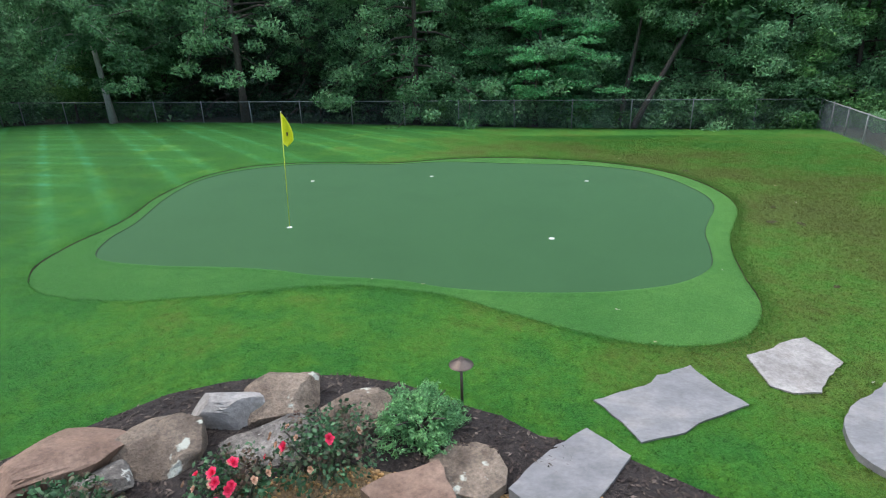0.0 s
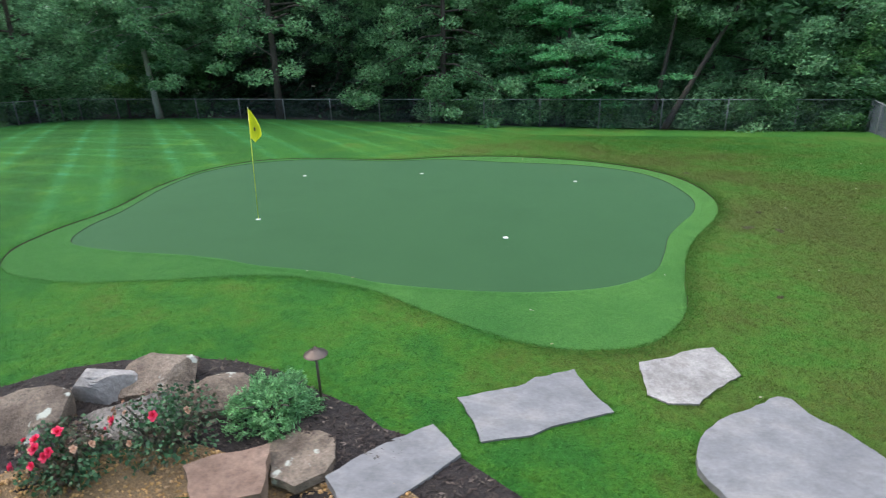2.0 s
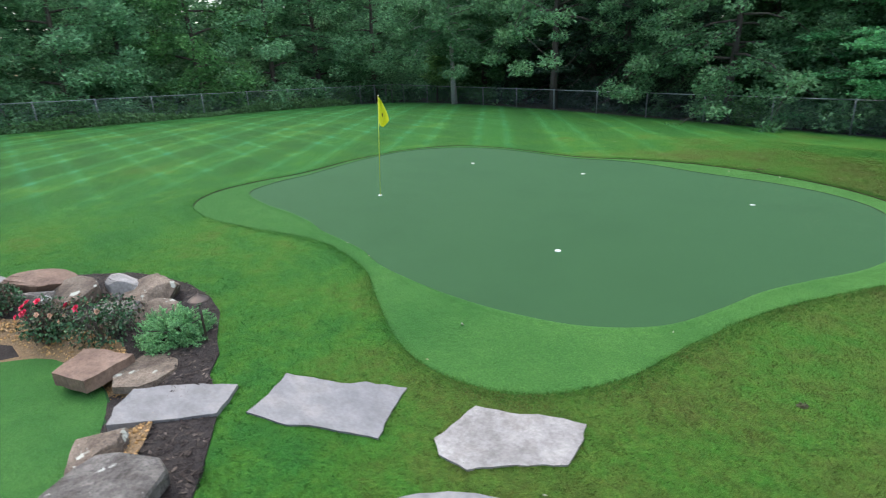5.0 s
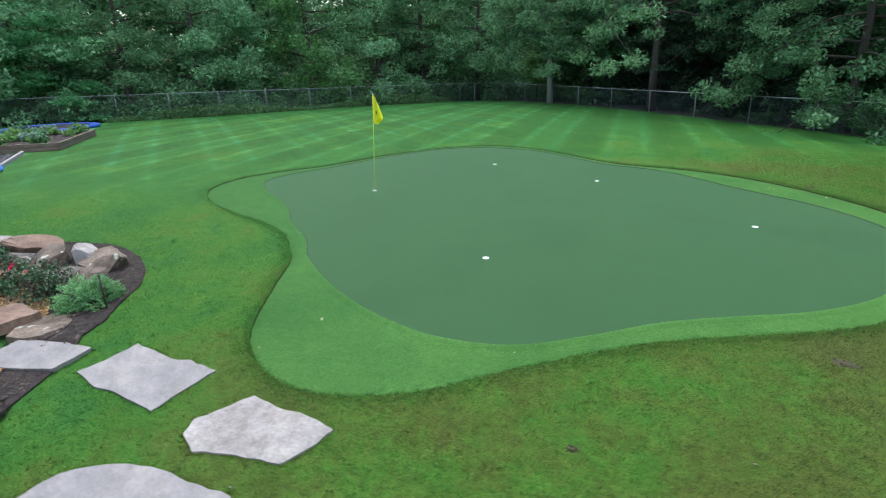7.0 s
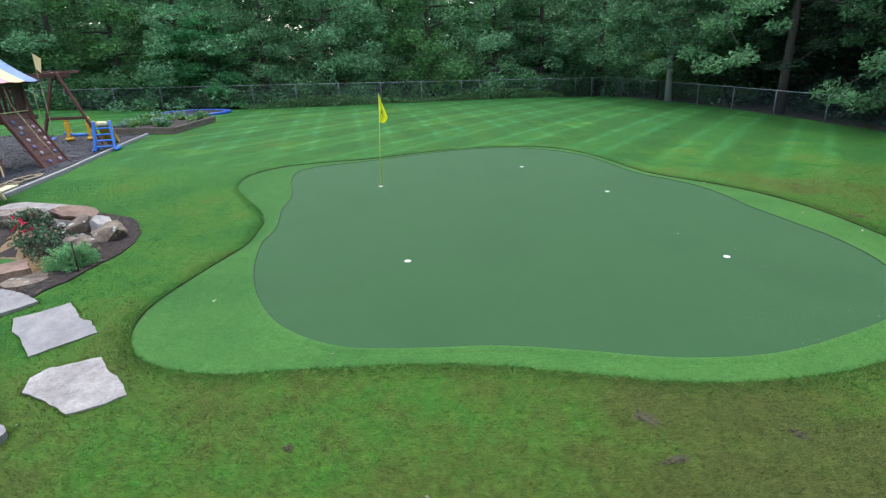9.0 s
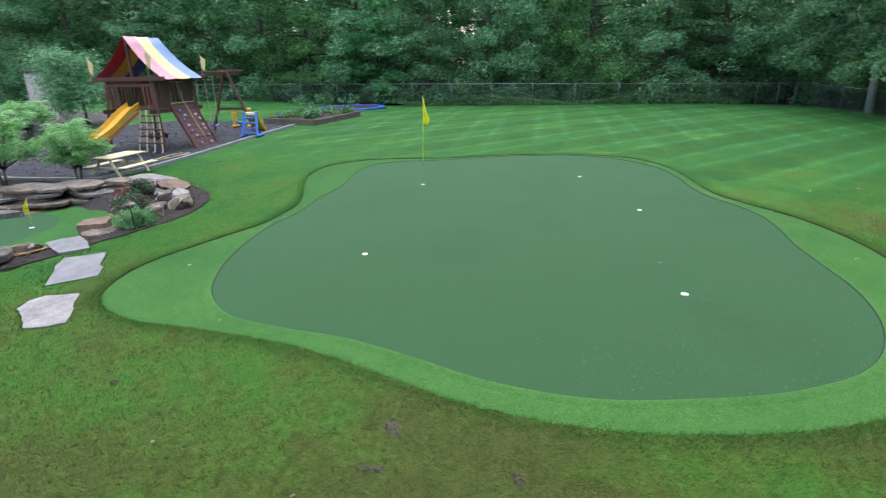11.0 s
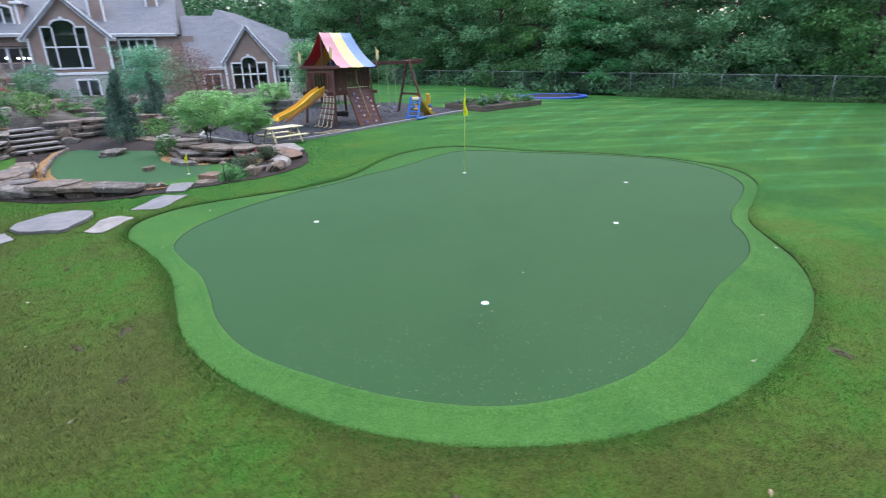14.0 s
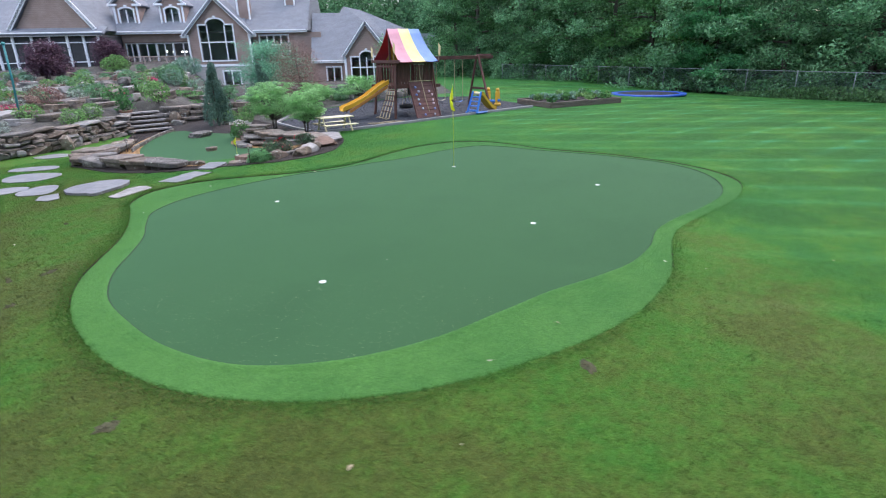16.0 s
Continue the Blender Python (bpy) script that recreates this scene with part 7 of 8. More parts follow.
bm = bmesh.new()
box(bm, (-7.7, -0.7, 0.7), (0.2, 4.4, 2.6))
part("side_wall", bm, BASE_STONE, HOUSE)
bm = bmesh.new()
box(bm, (-7.72, -0.7, 3.6), (0.02, 4.4, 3.2))
part("insect_screen", bm, SCREEN, HOUSE)

# deck with railing
bm = bmesh.new()
box(bm, (-3.9, 0.3, 2.2), (6.0, 3.0, 0.16), None, 0.02)
part("deck", bm, DECK_WOOD, HOUSE)
bm = bmesh.new()
box(bm, (-3.9, -1.15, 1.9), (6.0, 0.1, 0.5), None, 0.02)
part("deck_skirt", bm, DECK_WOOD, HOUSE)
for s in (-6.85, -4.9, -2.9, -0.95):
    bm = bmesh.new()
    box(bm, (s, -1.15, 1.6), (0.14, 0.14, 3.4), None, 0.02)
    part("deck_post", bm, DECK_WOOD, HOUSE)
for z in (2.45, 3.25):
    bm = bmesh.new()
    box(bm, (-3.9, -1.15, z), (6.0, 0.08, 0.09), None, 0.01)
    part("deck_rail", bm, DECK_WOOD, HOUSE)
for k in range(46):
    bm = bmesh.new()
    box(bm, (-6.75 + 0.128 * k, -1.15, 2.85), (0.04, 0.04, 0.75))
    part("baluster", bm, DECK_WOOD, HOUSE)

# bright pendant bulbs seen through the deck windows
BULB, _, bbs = start("lamp bulb")
bbs.inputs["Emission Color"].default_value = (1.0, 0.93, 0.80, 1)
bbs.inputs["Emission Strength"].default_value = 3.0
for k, (s, z) in enumerate(((-4.4, 3.75), (-3.75, 3.72), (-2.9, 3.7), (-2.5, 3.7), (-2.1, 3.68))):
    root = thing("pendant_lamp", tuple(HOUSE.matrix_world @ Vector((s, 3.4, z))), "lit round pendant lamp inside the house", "pendant lamp", "pendant lamps in the kitchen")
    bm = bmesh.new()
    bmesh.ops.create_uvsphere(bm, u_segments=12, v_segments=8, radius=0.10)
    part("globe", bm, BULB, root, "glowing warm white globe", smooth=True)
    bm = bmesh.new()
    tube(bm, [(0, 0, 0.13), (0, 0, 0.85)], 0.012, 6)
    part("cord", bm, BRONZE, root)


# ---- stone wall, steps and planted terrace ----
WALL_PTS = [(9.5, -4.05), (8.5, -4.3), (5.5, -4.95), (4.6, -5.15), (3.5, -5.6), (2.4, -6.4), (1.3, -7.65), (0.55, -8.0), (0.35, -8.7)]


def dry_wall():
    """A dry-stone wall: single stones laid in uneven courses."""
    root = thing("stone_wall", (3.0, -6.5, -0.36), "dry-laid brown and grey fieldstone retaining wall", "stone wall")
    inv = root.matrix_world.inverted()
    rng = random.Random(77)
    kinds = []
    for k in range(9):
        bm = rock_bm(770 + k, (1.12, 1.12, 1.12), 0.34, 2, 4, 0.10)
        zs = [v.co.z for v in bm.verts]
        for v in bm.verts:
            v.co.z = (v.co.z - min(zs)) / (max(zs) - min(zs))
        kinds.append([mesh_of("stone", bm.copy(), mat) for mat in (ROCK_BROWN, ROCK_PALE, ROCK_TAN, ROCK_GREY)])
        bm.free()
    seg = [math.dist(a, b) for a, b in zip(WALL_PTS, WALL_PTS[1:])]
    run = sum(seg)

    def at(s):
        for (a, b), g in zip(zip(WALL_PTS, WALL_PTS[1:]), seg):
            if s <= g:
                return a[0] + (b[0] - a[0]) * s / g, a[1] + (b[1] - a[1]) * s / g, math.degrees(math.atan2(b[1] - a[1], b[0] - a[0]))
            s -= g
        return (*WALL_PTS[-1], 0)

    z = -0.42
    course = 0
    while z < 0.20:
        h = rng.uniform(0.15, 0.24)
        s = rng.uniform(-0.3, 0)
        while s < run:
            w = rng.choice((0.20, 0.30, 0.42, 0.55, 0.80)) * rng.uniform(0.85, 1.2)
            grow_ = rng.choice((0.75, 1.0, 1.0, 1.15, 1.5))
            x, y, turn = at(max(0, min(run, s + w / 2)))
            ob = new("stone", rng.choice(kinds)[rng.choice((0, 1, 2, 0, 2, 3, 3))])
            ob.parent = root
            m = pose(x, y - 0.05 * course - rng.uniform(-0.06, 0.06), z - 0.02, rng.uniform(-3, 3), rng.uniform(-4, 4), turn + rng.uniform(-7, 7)) @ Matrix.Diagonal((w * 1.10, 0.55, h * 1.15 * grow_, 1))
            ob.matrix_basis = inv @ m
            s += w
        z += h
        course += 1
    # flat coping stones
    s = 0.0
    while s < run:
        w = rng.uniform(0.6, 1.1)
        x, y, turn = at(min(run, s + w / 2))
        ob = new("coping_stone", rng.choice(kinds)[rng.choice((1, 2, 3, 0))])
        ob.parent = root
        ob.matrix_basis = inv @ pose(x, y - 0.24 - rng.uniform(0, 0.15), z - 0.03, rng.uniform(-4, 4), rng.uniform(-5, 5), turn + rng.uniform(-10, 10)) @ Matrix.Diagonal((w * 1.12, rng.uniform(0.6, 0.95), rng.uniform(0.14, 0.26), 1))
        s += w + rng.uniform(0, 0.5)


dry_wall()
for k in range(5):
    y = -7.75 - 0.36 * k
    step = slab([(0.35, y), (-0.1, y + 0.05), (-0.7, y + 0.02), (-1.35, y + 0.06), (-1.4, y - 0.5), (-0.5, y - 0.55), (0.35, y - 0.5)], -0.17 + 0.17 * k, 0.065, "broad grey stone step overhanging a rough riser", "stone_step", ROCK_PALE, 40 + k, "steps up to the terrace")
    bm = bmesh.new()
    for q in range(3):
        box(bm, (0.55 - 0.57 * q, -0.10 + 0.015 * (q % 2), -0.125), (0.56, 0.34, 0.13), None, 0.02)
    # darker stone than the treads adds painted shade below the overhang
    part("riser", bm, ROCK_BROWN, step)
for k, (x, y, a, b, h) in enumerate(((0.75, -8.5, 0.6, 0.7, 0.75), (-1.85, -8.2, 0.8, 0.7, 0.5), (-1.9, -8.9, 0.9, 0.7, 0.9), (-2.6, -9.2, 0.9, 0.6, 0.7), (3.35, -5.45, 0.95, 0.55, 0.95))):
    boulder(600 + k, x, y, (a, b, h), 20 * k, ROCK_GREY if k % 2 else ROCK_BROWN, "upright weathered boulder beside the steps", 0.1, z=-0.4 if k == 4 else None)

# stacked ledges that hold the slope beside the steps
for k in range(6):
    for layer in range(4):
        r = random.Random(900 + k * 5 + layer)
        x = -1.75 - 0.72 * k
        y = (-9.0 if k < 4 else -8.7 + 0.25 * (k - 4)) - 0.12 * layer
        ledge(900 + k * 5 + layer, x + r.uniform(-0.2, 0.2), y, (r.uniform(0.8, 1.2), r.uniform(0.8, 1.1), 0.28), r.uniform(-14, 14), r.choice((ROCK_GREY, ROCK_BROWN, ROCK_TAN)), "thick layered stone in a low bank by the steps", 0.02, r.uniform(-3, 3), "bank_stone", "bank stones beside the steps", z=-0.38 + 0.26 * layer)

# kerb of thin stones between gravel and small green
KERB = [(1.95, -2.1), (1.55, -3.0), (0.95, -4.0), (0.25, -5.3), (-0.7, -6.7), (-1.3, -7.4)]
for (x0, y0), (x1, y1) in zip(KERB, KERB[1:]):
    n = 4
    for k in range(n):
        a, b = k / n, (k + 0.92) / n
        bm = bmesh.new()
        bar(bm, (x0 + (x1 - x0) * a, y0 + (y1 - y0) * a, MINI_Z + 0.05), (x0 + (x1 - x0) * b, y0 + (y1 - y0) * b, MINI_Z + 0.05), 0.07, 0.14, bevel=0.012)
        single("kerb_stone", bm, ROCK_GREY, "narrow grey kerb stone edging the small green", "kerb stone", "kerb stones of the small green")

# stony planted ground of the slope and the patio
STONY = surface("stony brown soil", [(0.040, 0.038, 0.032), (0.085, 0.080, 0.068), (0.175, 0.168, 0.152)], 1.6, 16, 0.9, 1.0, 0.05, 0.3, world_space=True)
sheet("planted_slope", SLOPE, STONY, 0.02, 0.5, "stony brown soil of the planted slope", "planting bed")
sheet("planted_slope", [(-4.4, -2.6), (-4.7, -3.9), (-8.0, -6.15), (-8.2, -6.3), (-5.6, -7.6), (-4.0, -9.5), (-3.3, -9.1), (-4.55, -7.0), (-4.45, -3.0)], STONY, 0.014, 0.6, "stony brown soil behind the small green", "planting bed")

# boulders and flat ledges up the slope
rng8 = random.Random(21)


def slope_line(y):
    return -14.2 + 0.386 * (y + 36.06)


def ledge_rows():
    """Uneven rows of ledge rock, one above the other, up towards the house."""
    n = 0
    for row in range(11):
        drop = row * 1.75 + 0.9
        x = 14.0 + 0.5 * row
        while True:
            w = rng8.uniform(0.7, 1.6)
            x -= w * rng8.uniform(0.85, 1.25)
            y = float(np.interp(x, WALL_X, WALL_Y)) - drop - 0.25 * math.sin(x * 1.1 + row * 2.0) - rng8.uniform(-0.3, 0.3)
            if x < slope_line(y) + 1.2 or n > 330:
                break
            if rng8.random() < 0.16:
                x -= rng8.uniform(0.4, 1.6)
                continue
            if -1.6 < x < 0.5 and row < 1:
                continue
            n += 1
            turn = rng8.uniform(-18, 18) + (35 if x < 5 else 12)
            mat = rng8.choice((ROCK_BROWN, ROCK_GREY, ROCK_TAN, ROCK_TAN, ROCK_PALE))
            if rng8.random() < 0.62:
                ledge(700 + n, x, y, (w * 1.1, rng8.uniform(0.55, 1.0), rng8.uniform(0.2, 0.42)), turn, mat, "flat layered ledge rock on the planted slope", 0.06, rng8.uniform(-8, 8), "slope_rock", "rocks of the planted slope")
            else:
                boulder(700 + n, x, y, (w, rng8.uniform(0.6, 1.0), rng8.uniform(0.5, 0.85)), turn, mat, "weathered boulder on the planted slope", 0.1, (0, rng8.uniform(-6, 6)), "slope_rock", "rocks of the planted slope", sub=2)


ledge_rows()
# rocks between the small green, the patio and the playground
for k in range(34):
    x, y = rng8.uniform(-13.5, -4.6), rng8.uniform(-14.5, -6.8)
    if x > -6 and y > -8.5 or x < slope_line(y) - 3.5:
        continue
    ledge(1100 + k, x, y, (rng8.uniform(0.7, 1.5), rng8.uniform(0.5, 0.9), rng8.uniform(0.3, 0.6)), rng8.uniform(0, 180), rng8.choice((ROCK_GREY, ROCK_TAN, ROCK_PALE)), "grey layered rock beside the patio", 0.06, rng8.uniform(-4, 4), "garden_rock", "rocks beside the patio")

# groundcover and shrubs between them
LEAF_SILVER = leafy("silvery leaves", [(0.27, 0.34, 0.28), (0.40, 0.46, 0.40)], 0.7, 0.1, 2.0)
GRASSY = leafy("strappy leaves", [(0.105, 0.240, 0.115), (0.170, 0.330, 0.165)], 0.5, 0.2, 2.0)
PETAL_PINK = leafy("pink flowers", [(0.45, 0.06, 0.12), (0.60, 0.10, 0.20)], 0.6, 0.1, 4.0)
kinds8 = [
    ("shrub", LEAF_LIGHT, 1.3, 0.9, 500, 0.11, 0.4, 0.5, "rounded light green shrub on the rocky slope"),
    ("shrub", LEAF_MID, 1.1, 0.8, 450, 0.10, 0.4, 0.5, "rounded mid green shrub on the rocky slope"),
    ("lavender", LEAF_SILVER, 1.2, 0.55, 500, 0.11, 0.2, 0.22, "low silvery lavender mound among rocks"),
    ("daylily", GRASSY, 1.2, 0.9, 420, 0.34, 0.1, 0.10, "strappy green daylily clump among rocks"),
    ("shrub", LEAF_RUST, 1.0, 0.7, 420, 0.10, 0.4, 0.5, "rusty orange barberry among rocks"),
    ("groundcover", LEAF_MID, 1.8, 0.28, 480, 0.09, 0.6, 0.5, "low spreading green groundcover among rocks"),
    ("shrub", LEAF_BLUE, 1.4, 1.2, 620, 0.10, 0.3, 0.35, "blue-green juniper shrub on the slope"),
    ("flower_clump", PETAL_PINK, 0.8, 0.4, 220, 0.07, 0.4, 0.8, "clump of pink-red flowers among rocks"),
]
protos = {}
for k in range(250):
    row = rng8.random() ** 0.8 * 26
    y = -7.5 - row
    x = rng8.uniform(slope_line(y) + (1.2 if k % 5 else -5.0), 13 + row * 0.1)
    if y > np.interp(x, WALL_X, WALL_Y) - 0.75:
        y = np.interp(x, WALL_X, WALL_Y) - rng8.uniform(0.8, 2.2)
    i = rng8.choice((0, 1, 2, 3, 4, 5, 5, 5, 6, 7, 2, 3))
    name, leaf, w, h, n, size, up, narrow, label = kinds8[i]
    m = pose(x, y, on_land(x, y) - 0.02, 0, 0, rng8.uniform(0, 360))
    if i not in protos:
        protos[i] = bush(name, 800 + i, (0, 0, 0), label, leaf, w, h, n, size, "plants of the rocky slope", up, narrow, "shrub" if name == "shrub" else name.replace("_", " "), 4)
        protos[i].matrix_basis = m
        ob = protos[i]
    else:
        ob = copy_thing(protos[i], m)
    s = rng8.uniform(0.8, 1.35) * (0.6 if y < -22 else 0.85 if y < -15 else 1.0)
    ob.scale = (s, s, s * rng8.uniform(0.85, 1.15))

# perennials and low plants between the small green, the playground and the patio
for k in range(44):
    x = rng8.uniform(-13.5, -3.7)
    y = rng8.uniform(-13.5, -4.0)
    if y > -0.55 * (x + 4.0) * 0.9 - 4.4 + 0.0 and y > -6.9 + 0.35 * min(0, x + 8):
        y -= 3.2
    if bool(inside(PLAY, np.array([x]), np.array([y]))[0]) or bool(inside(MINI, np.array([x - 0.0]), np.array([y]))[0]):
        continue
    i = rng8.choice((0, 0, 1, 3, 5, 5, 2, 1))
    ob = copy_thing(protos[i], pose(x, y, on_land(x, y) - 0.02, 0, 0, rng8.uniform(0, 360)))
    g = rng8.uniform(0.6, 1.05)
    ob.scale = (g, g, g)


def weeping_spruce(x, y, tall, wide, seed, label):
    rng = np.random.default_rng(seed)
    root = thing("weeping_conifer", (x, y, on_land(x, y)), label, "conifer")
    bm = bmesh.new()
    tube(bm, [(0, 0, -0.1), (0.05, 0.03, tall * 0.5), (0.0, 0.0, tall)], [0.06, 0.04, 0.008], 7)
    part("trunk", bm, BARK, root, smooth=True)
    pos = []
    for k in range(int(66 * tall / 2.7)):
        t = rng.random() ** 0.8
        z = tall * (1 - 0.92 * t)
        a = rng.uniform(0, 2 * math.pi)
        reach = wide * (0.08 + 0.54 * t ** 0.85) * rng.uniform(0.5, 1.1)
        n = 120
        q = rng.random(n)
        out = reach * np.minimum(1, q * 1.8)
        drop = np.maximum(0, q - 0.35) * 1.1 * min(0.9, tall * 0.3)
        p = np.stack([np.cos(a) * out, np.sin(a) * out, z - drop + 0.08 * np.sin(q * 3)], -1) + rng.normal(size=(n, 3)) * 0.045
        pos.append(p)
    pos = np.concatenate(pos)
    pos = pos[pos[:, 2] > 0.03]
    ob = new("foliage", leaf_mesh("foliage", rng, pos, rng.uniform(0.08, 0.15, len(pos)), NEEDLE_BLUE, 0.0, 0.22, out=np.array((0, 0, -1.2))))
    ob.parent = root
    return root


NEEDLE_BLUE = leafy("blue-green needles", [(0.085, 0.170, 0.125), (0.150, 0.250, 0.190)], 0.6, 0.4, 3.0)
weeping_spruce(-2.95, -6.1, 2.75, 1.35, 51, "tall dark weeping spruce beside the small green")
weeping_spruce(-3.9, -8.2, 2.1, 1.0, 52, "smaller weeping spruce behind the first")
weeping_spruce(-8.5, -12.8, 2.3, 1.8, 53, "grey-green weeping conifer before the house")


def feathery(x, y, seed, tall, wide, label):
    """A many-stemmed shrub with long feathery leaves."""
    rng = np.random.default_rng(seed)
    root = thing("feathery_shrub", (x, y, on_land(x, y)), label, "shrub", "feathery shrubs behind the ledge")
    bm = bmesh.new()
    pos, dirs = [], []
    for k in range(34):
        a = k * 2.4 + rng.uniform(-0.3, 0.3)
        h = rng.uniform(0.34, 0.9)
        far = wide * 0.40 * math.sqrt(max(0.05, 1 - ((h - 0.5) / 0.52) ** 2)) * rng.uniform(0.45, 1.0)
        e = np.array((math.cos(a) * far, math.sin(a) * far, tall * h))
        b = (k % 4) * 1.6
        fork = (0.10 * math.cos(b), 0.10 * math.sin(b), tall * 0.22)
        if k < 4:
            tube(bm, [(0.03 * math.cos(b), 0.03 * math.sin(b), -0.05), fork], [0.028, 0.018], 6)
        tube(bm, [fork, tuple(np.array(fork) * 0.45 + e * np.array((0.5, 0.5, 0.5))), tuple(e)], [0.012, 0.008, 0.003], 5)
        for j in range(18):
            b = a + rng.normal() * 1.2
            start_ = e * np.array((1, 1, 1)) * rng.uniform(0.72, 1.0)
            long = rng.uniform(0.3, 0.5) * wide * 0.42
            n = 44
            q = np.repeat(np.linspace(0.1, 1, n // 2), 2)
            p = start_ + np.stack([np.cos(b) * long * q, np.sin(b) * long * q, 0.34 * q * long / 0.4 - 0.30 * q * q * long / 0.4], -1)
            side = np.tile((-1.0, 1.0), n // 2)[:, None] * np.array((-math.sin(b), math.cos(b), 0.1)) * 0.045
            pos.append(p + side)
            dirs.append(side * 30 + np.array((math.cos(b), math.sin(b), 0.1)) * 0.5)
    part("woody_base", bm, BARK, root, smooth=True)
    pos, dirs = np.concatenate(pos), np.concatenate(dirs)
    ob = new("foliage", leaf_mesh("foliage", rng, pos, rng.uniform(0.060, 0.095, len(pos)), LEAF_FEATHER, 0.45, 0.20, out=dirs * 2))
    ob.parent = root
    return root


feathery(-3.35, -1.3, 61, 2.3, 2.4, "light green feathery sumac shrub behind the ledge")
feathery(-3.8, 0.45, 62, 1.85, 1.75, "smaller light green feathery sumac shrub")
feathery(-11.75, -6.95, 63, 1.6, 2.8, "broad light green shrub beyond the slide")
feathery(-9.6, -8.2, 64, 1.4, 2.4, "broad light green shrub near the patio")
# white daisies at the back ledge
ob8 = bush("daisy_clump", 65, (-2.35, -2.35, on_land(-2.35, -2.35)), "leafy clump topped with white daisies", LEAF_MID, 1.05, 0.72, 1000, 0.085, stems=6, category="flower clump")
rngd = np.random.default_rng(9)
for k in range(55):
    a, q = rngd.uniform(0, 6.28), rngd.random() ** 0.5 * 0.45
    d = new("bloom", BLOOM_WHITE)
    d.parent = ob8
    d.matrix_basis = Matrix.Translation((q * math.cos(a), q * math.sin(a), 0.76 - q * 0.3 + rngd.uniform(-0.04, 0.05)))
LEAF_MINT = leafy("mint green leaves", [(0.13, 0.32, 0.20), (0.20, 0.44, 0.28), (0.27, 0.52, 0.35)], 0.55, 0.45, 1.5)
tree("ornamental_tree", 71, (-13.2, -19.5, on_land(-13.2, -19.5)), "airy blue-green ornamental tree before the house", BARK, LEAF_MINT, 3.4, 2.3, 0.3, 20, 85, 0.13)
tree("ornamental_tree", 72, (-11.2, -12.4, on_land(-11.2, -12.4)), "small tree with sparse reddish-brown foliage", BARK, LEAF_RUST, 3.5, 1.6, 0.15, 22, 80, 0.07)
tree("ornamental_tree", 79, (-15.7, -7.1, on_land(-15.7, -7.1)), "airy grey-green tree beyond the play tower", BARK, LEAF_BIRCH, 3.4, 1.15, 0.35, 16, 70, 0.14)
tree("maple_tree", 73, (-0.95, -29.9, on_land(-0.95, -29.9)), "dark purple Japanese maple before the porch", BARK, LEAF_PURPLE, 2.3, 1.0, 0.22, 16, 90, 0.15)
tree("maple_tree", 74, (-6.0, -34.0, on_land(-6.0, -34.0)), "second dark purple maple by the house corner", BARK, LEAF_PURPLE, 2.3, 0.75, 0.25, 14, 90, 0.13)
bush("arborvitae", 75, (-5.3, -30.9, on_land(-5.3, -30.9)), "rounded yellow-green shrub below the deck", LEAF_LIGHT, 2.2, 1.35, 2600, 0.11)
bush("shrub", 76, (-9.5, -27.5, on_land(-9.5, -27.5)), "large blue-green shrub below the great window", LEAF_BLUE, 2.6, 1.55, 2800, 0.12)
bush("shrub", 77, (-5.2, -18.3, on_land(-5.2, -18.3)), "clump of tall blue-green iris leaves", GRASSY, 1.9, 1.3, 900, 0.4, narrow=0.10, up=0.05)
bush("shrub", 78, (0.0, -17.0, on_land(0, -17.0)), "round mid green shrub on the slope", LEAF_LIGHT, 1.5, 1.2, 800, 0.11)
bush("shrub", 79, (2.6, -7.3, on_land(2.6, -7.3)), "bright green rounded shrub above the stone wall", LEAF_LIGHT, 1.1, 0.85, 900, 0.085)
bush("shrub", 80, (1.8, -8.0, on_land(1.8, -8.0)), "bright green taller shrub above the stone wall", LEAF_LIGHT, 1.1, 1.1, 900, 0.085)
bush("lavender", 81, (5.6, -6.0, on_land(5.6, -6.0)), "broad silvery lavender mound above the wall", LEAF_SILVER, 1.8, 0.8, 1200, 0.12, up=0.1, narrow=0.2)

bush("barberry", 82, (2.6, -12.5, on_land(2.6, -12.5)), "airy rusty pink barberry mound among rocks", LEAF_RUST, 1.7, 1.15, 1500, 0.08)
bush("flower_clump", 83, (4.2, -10.8, on_land(4.2, -10.8)), "low spreading clump of pink-red flowers", PETAL_PINK, 1.5, 0.55, 800, 0.06, category="flower clump")

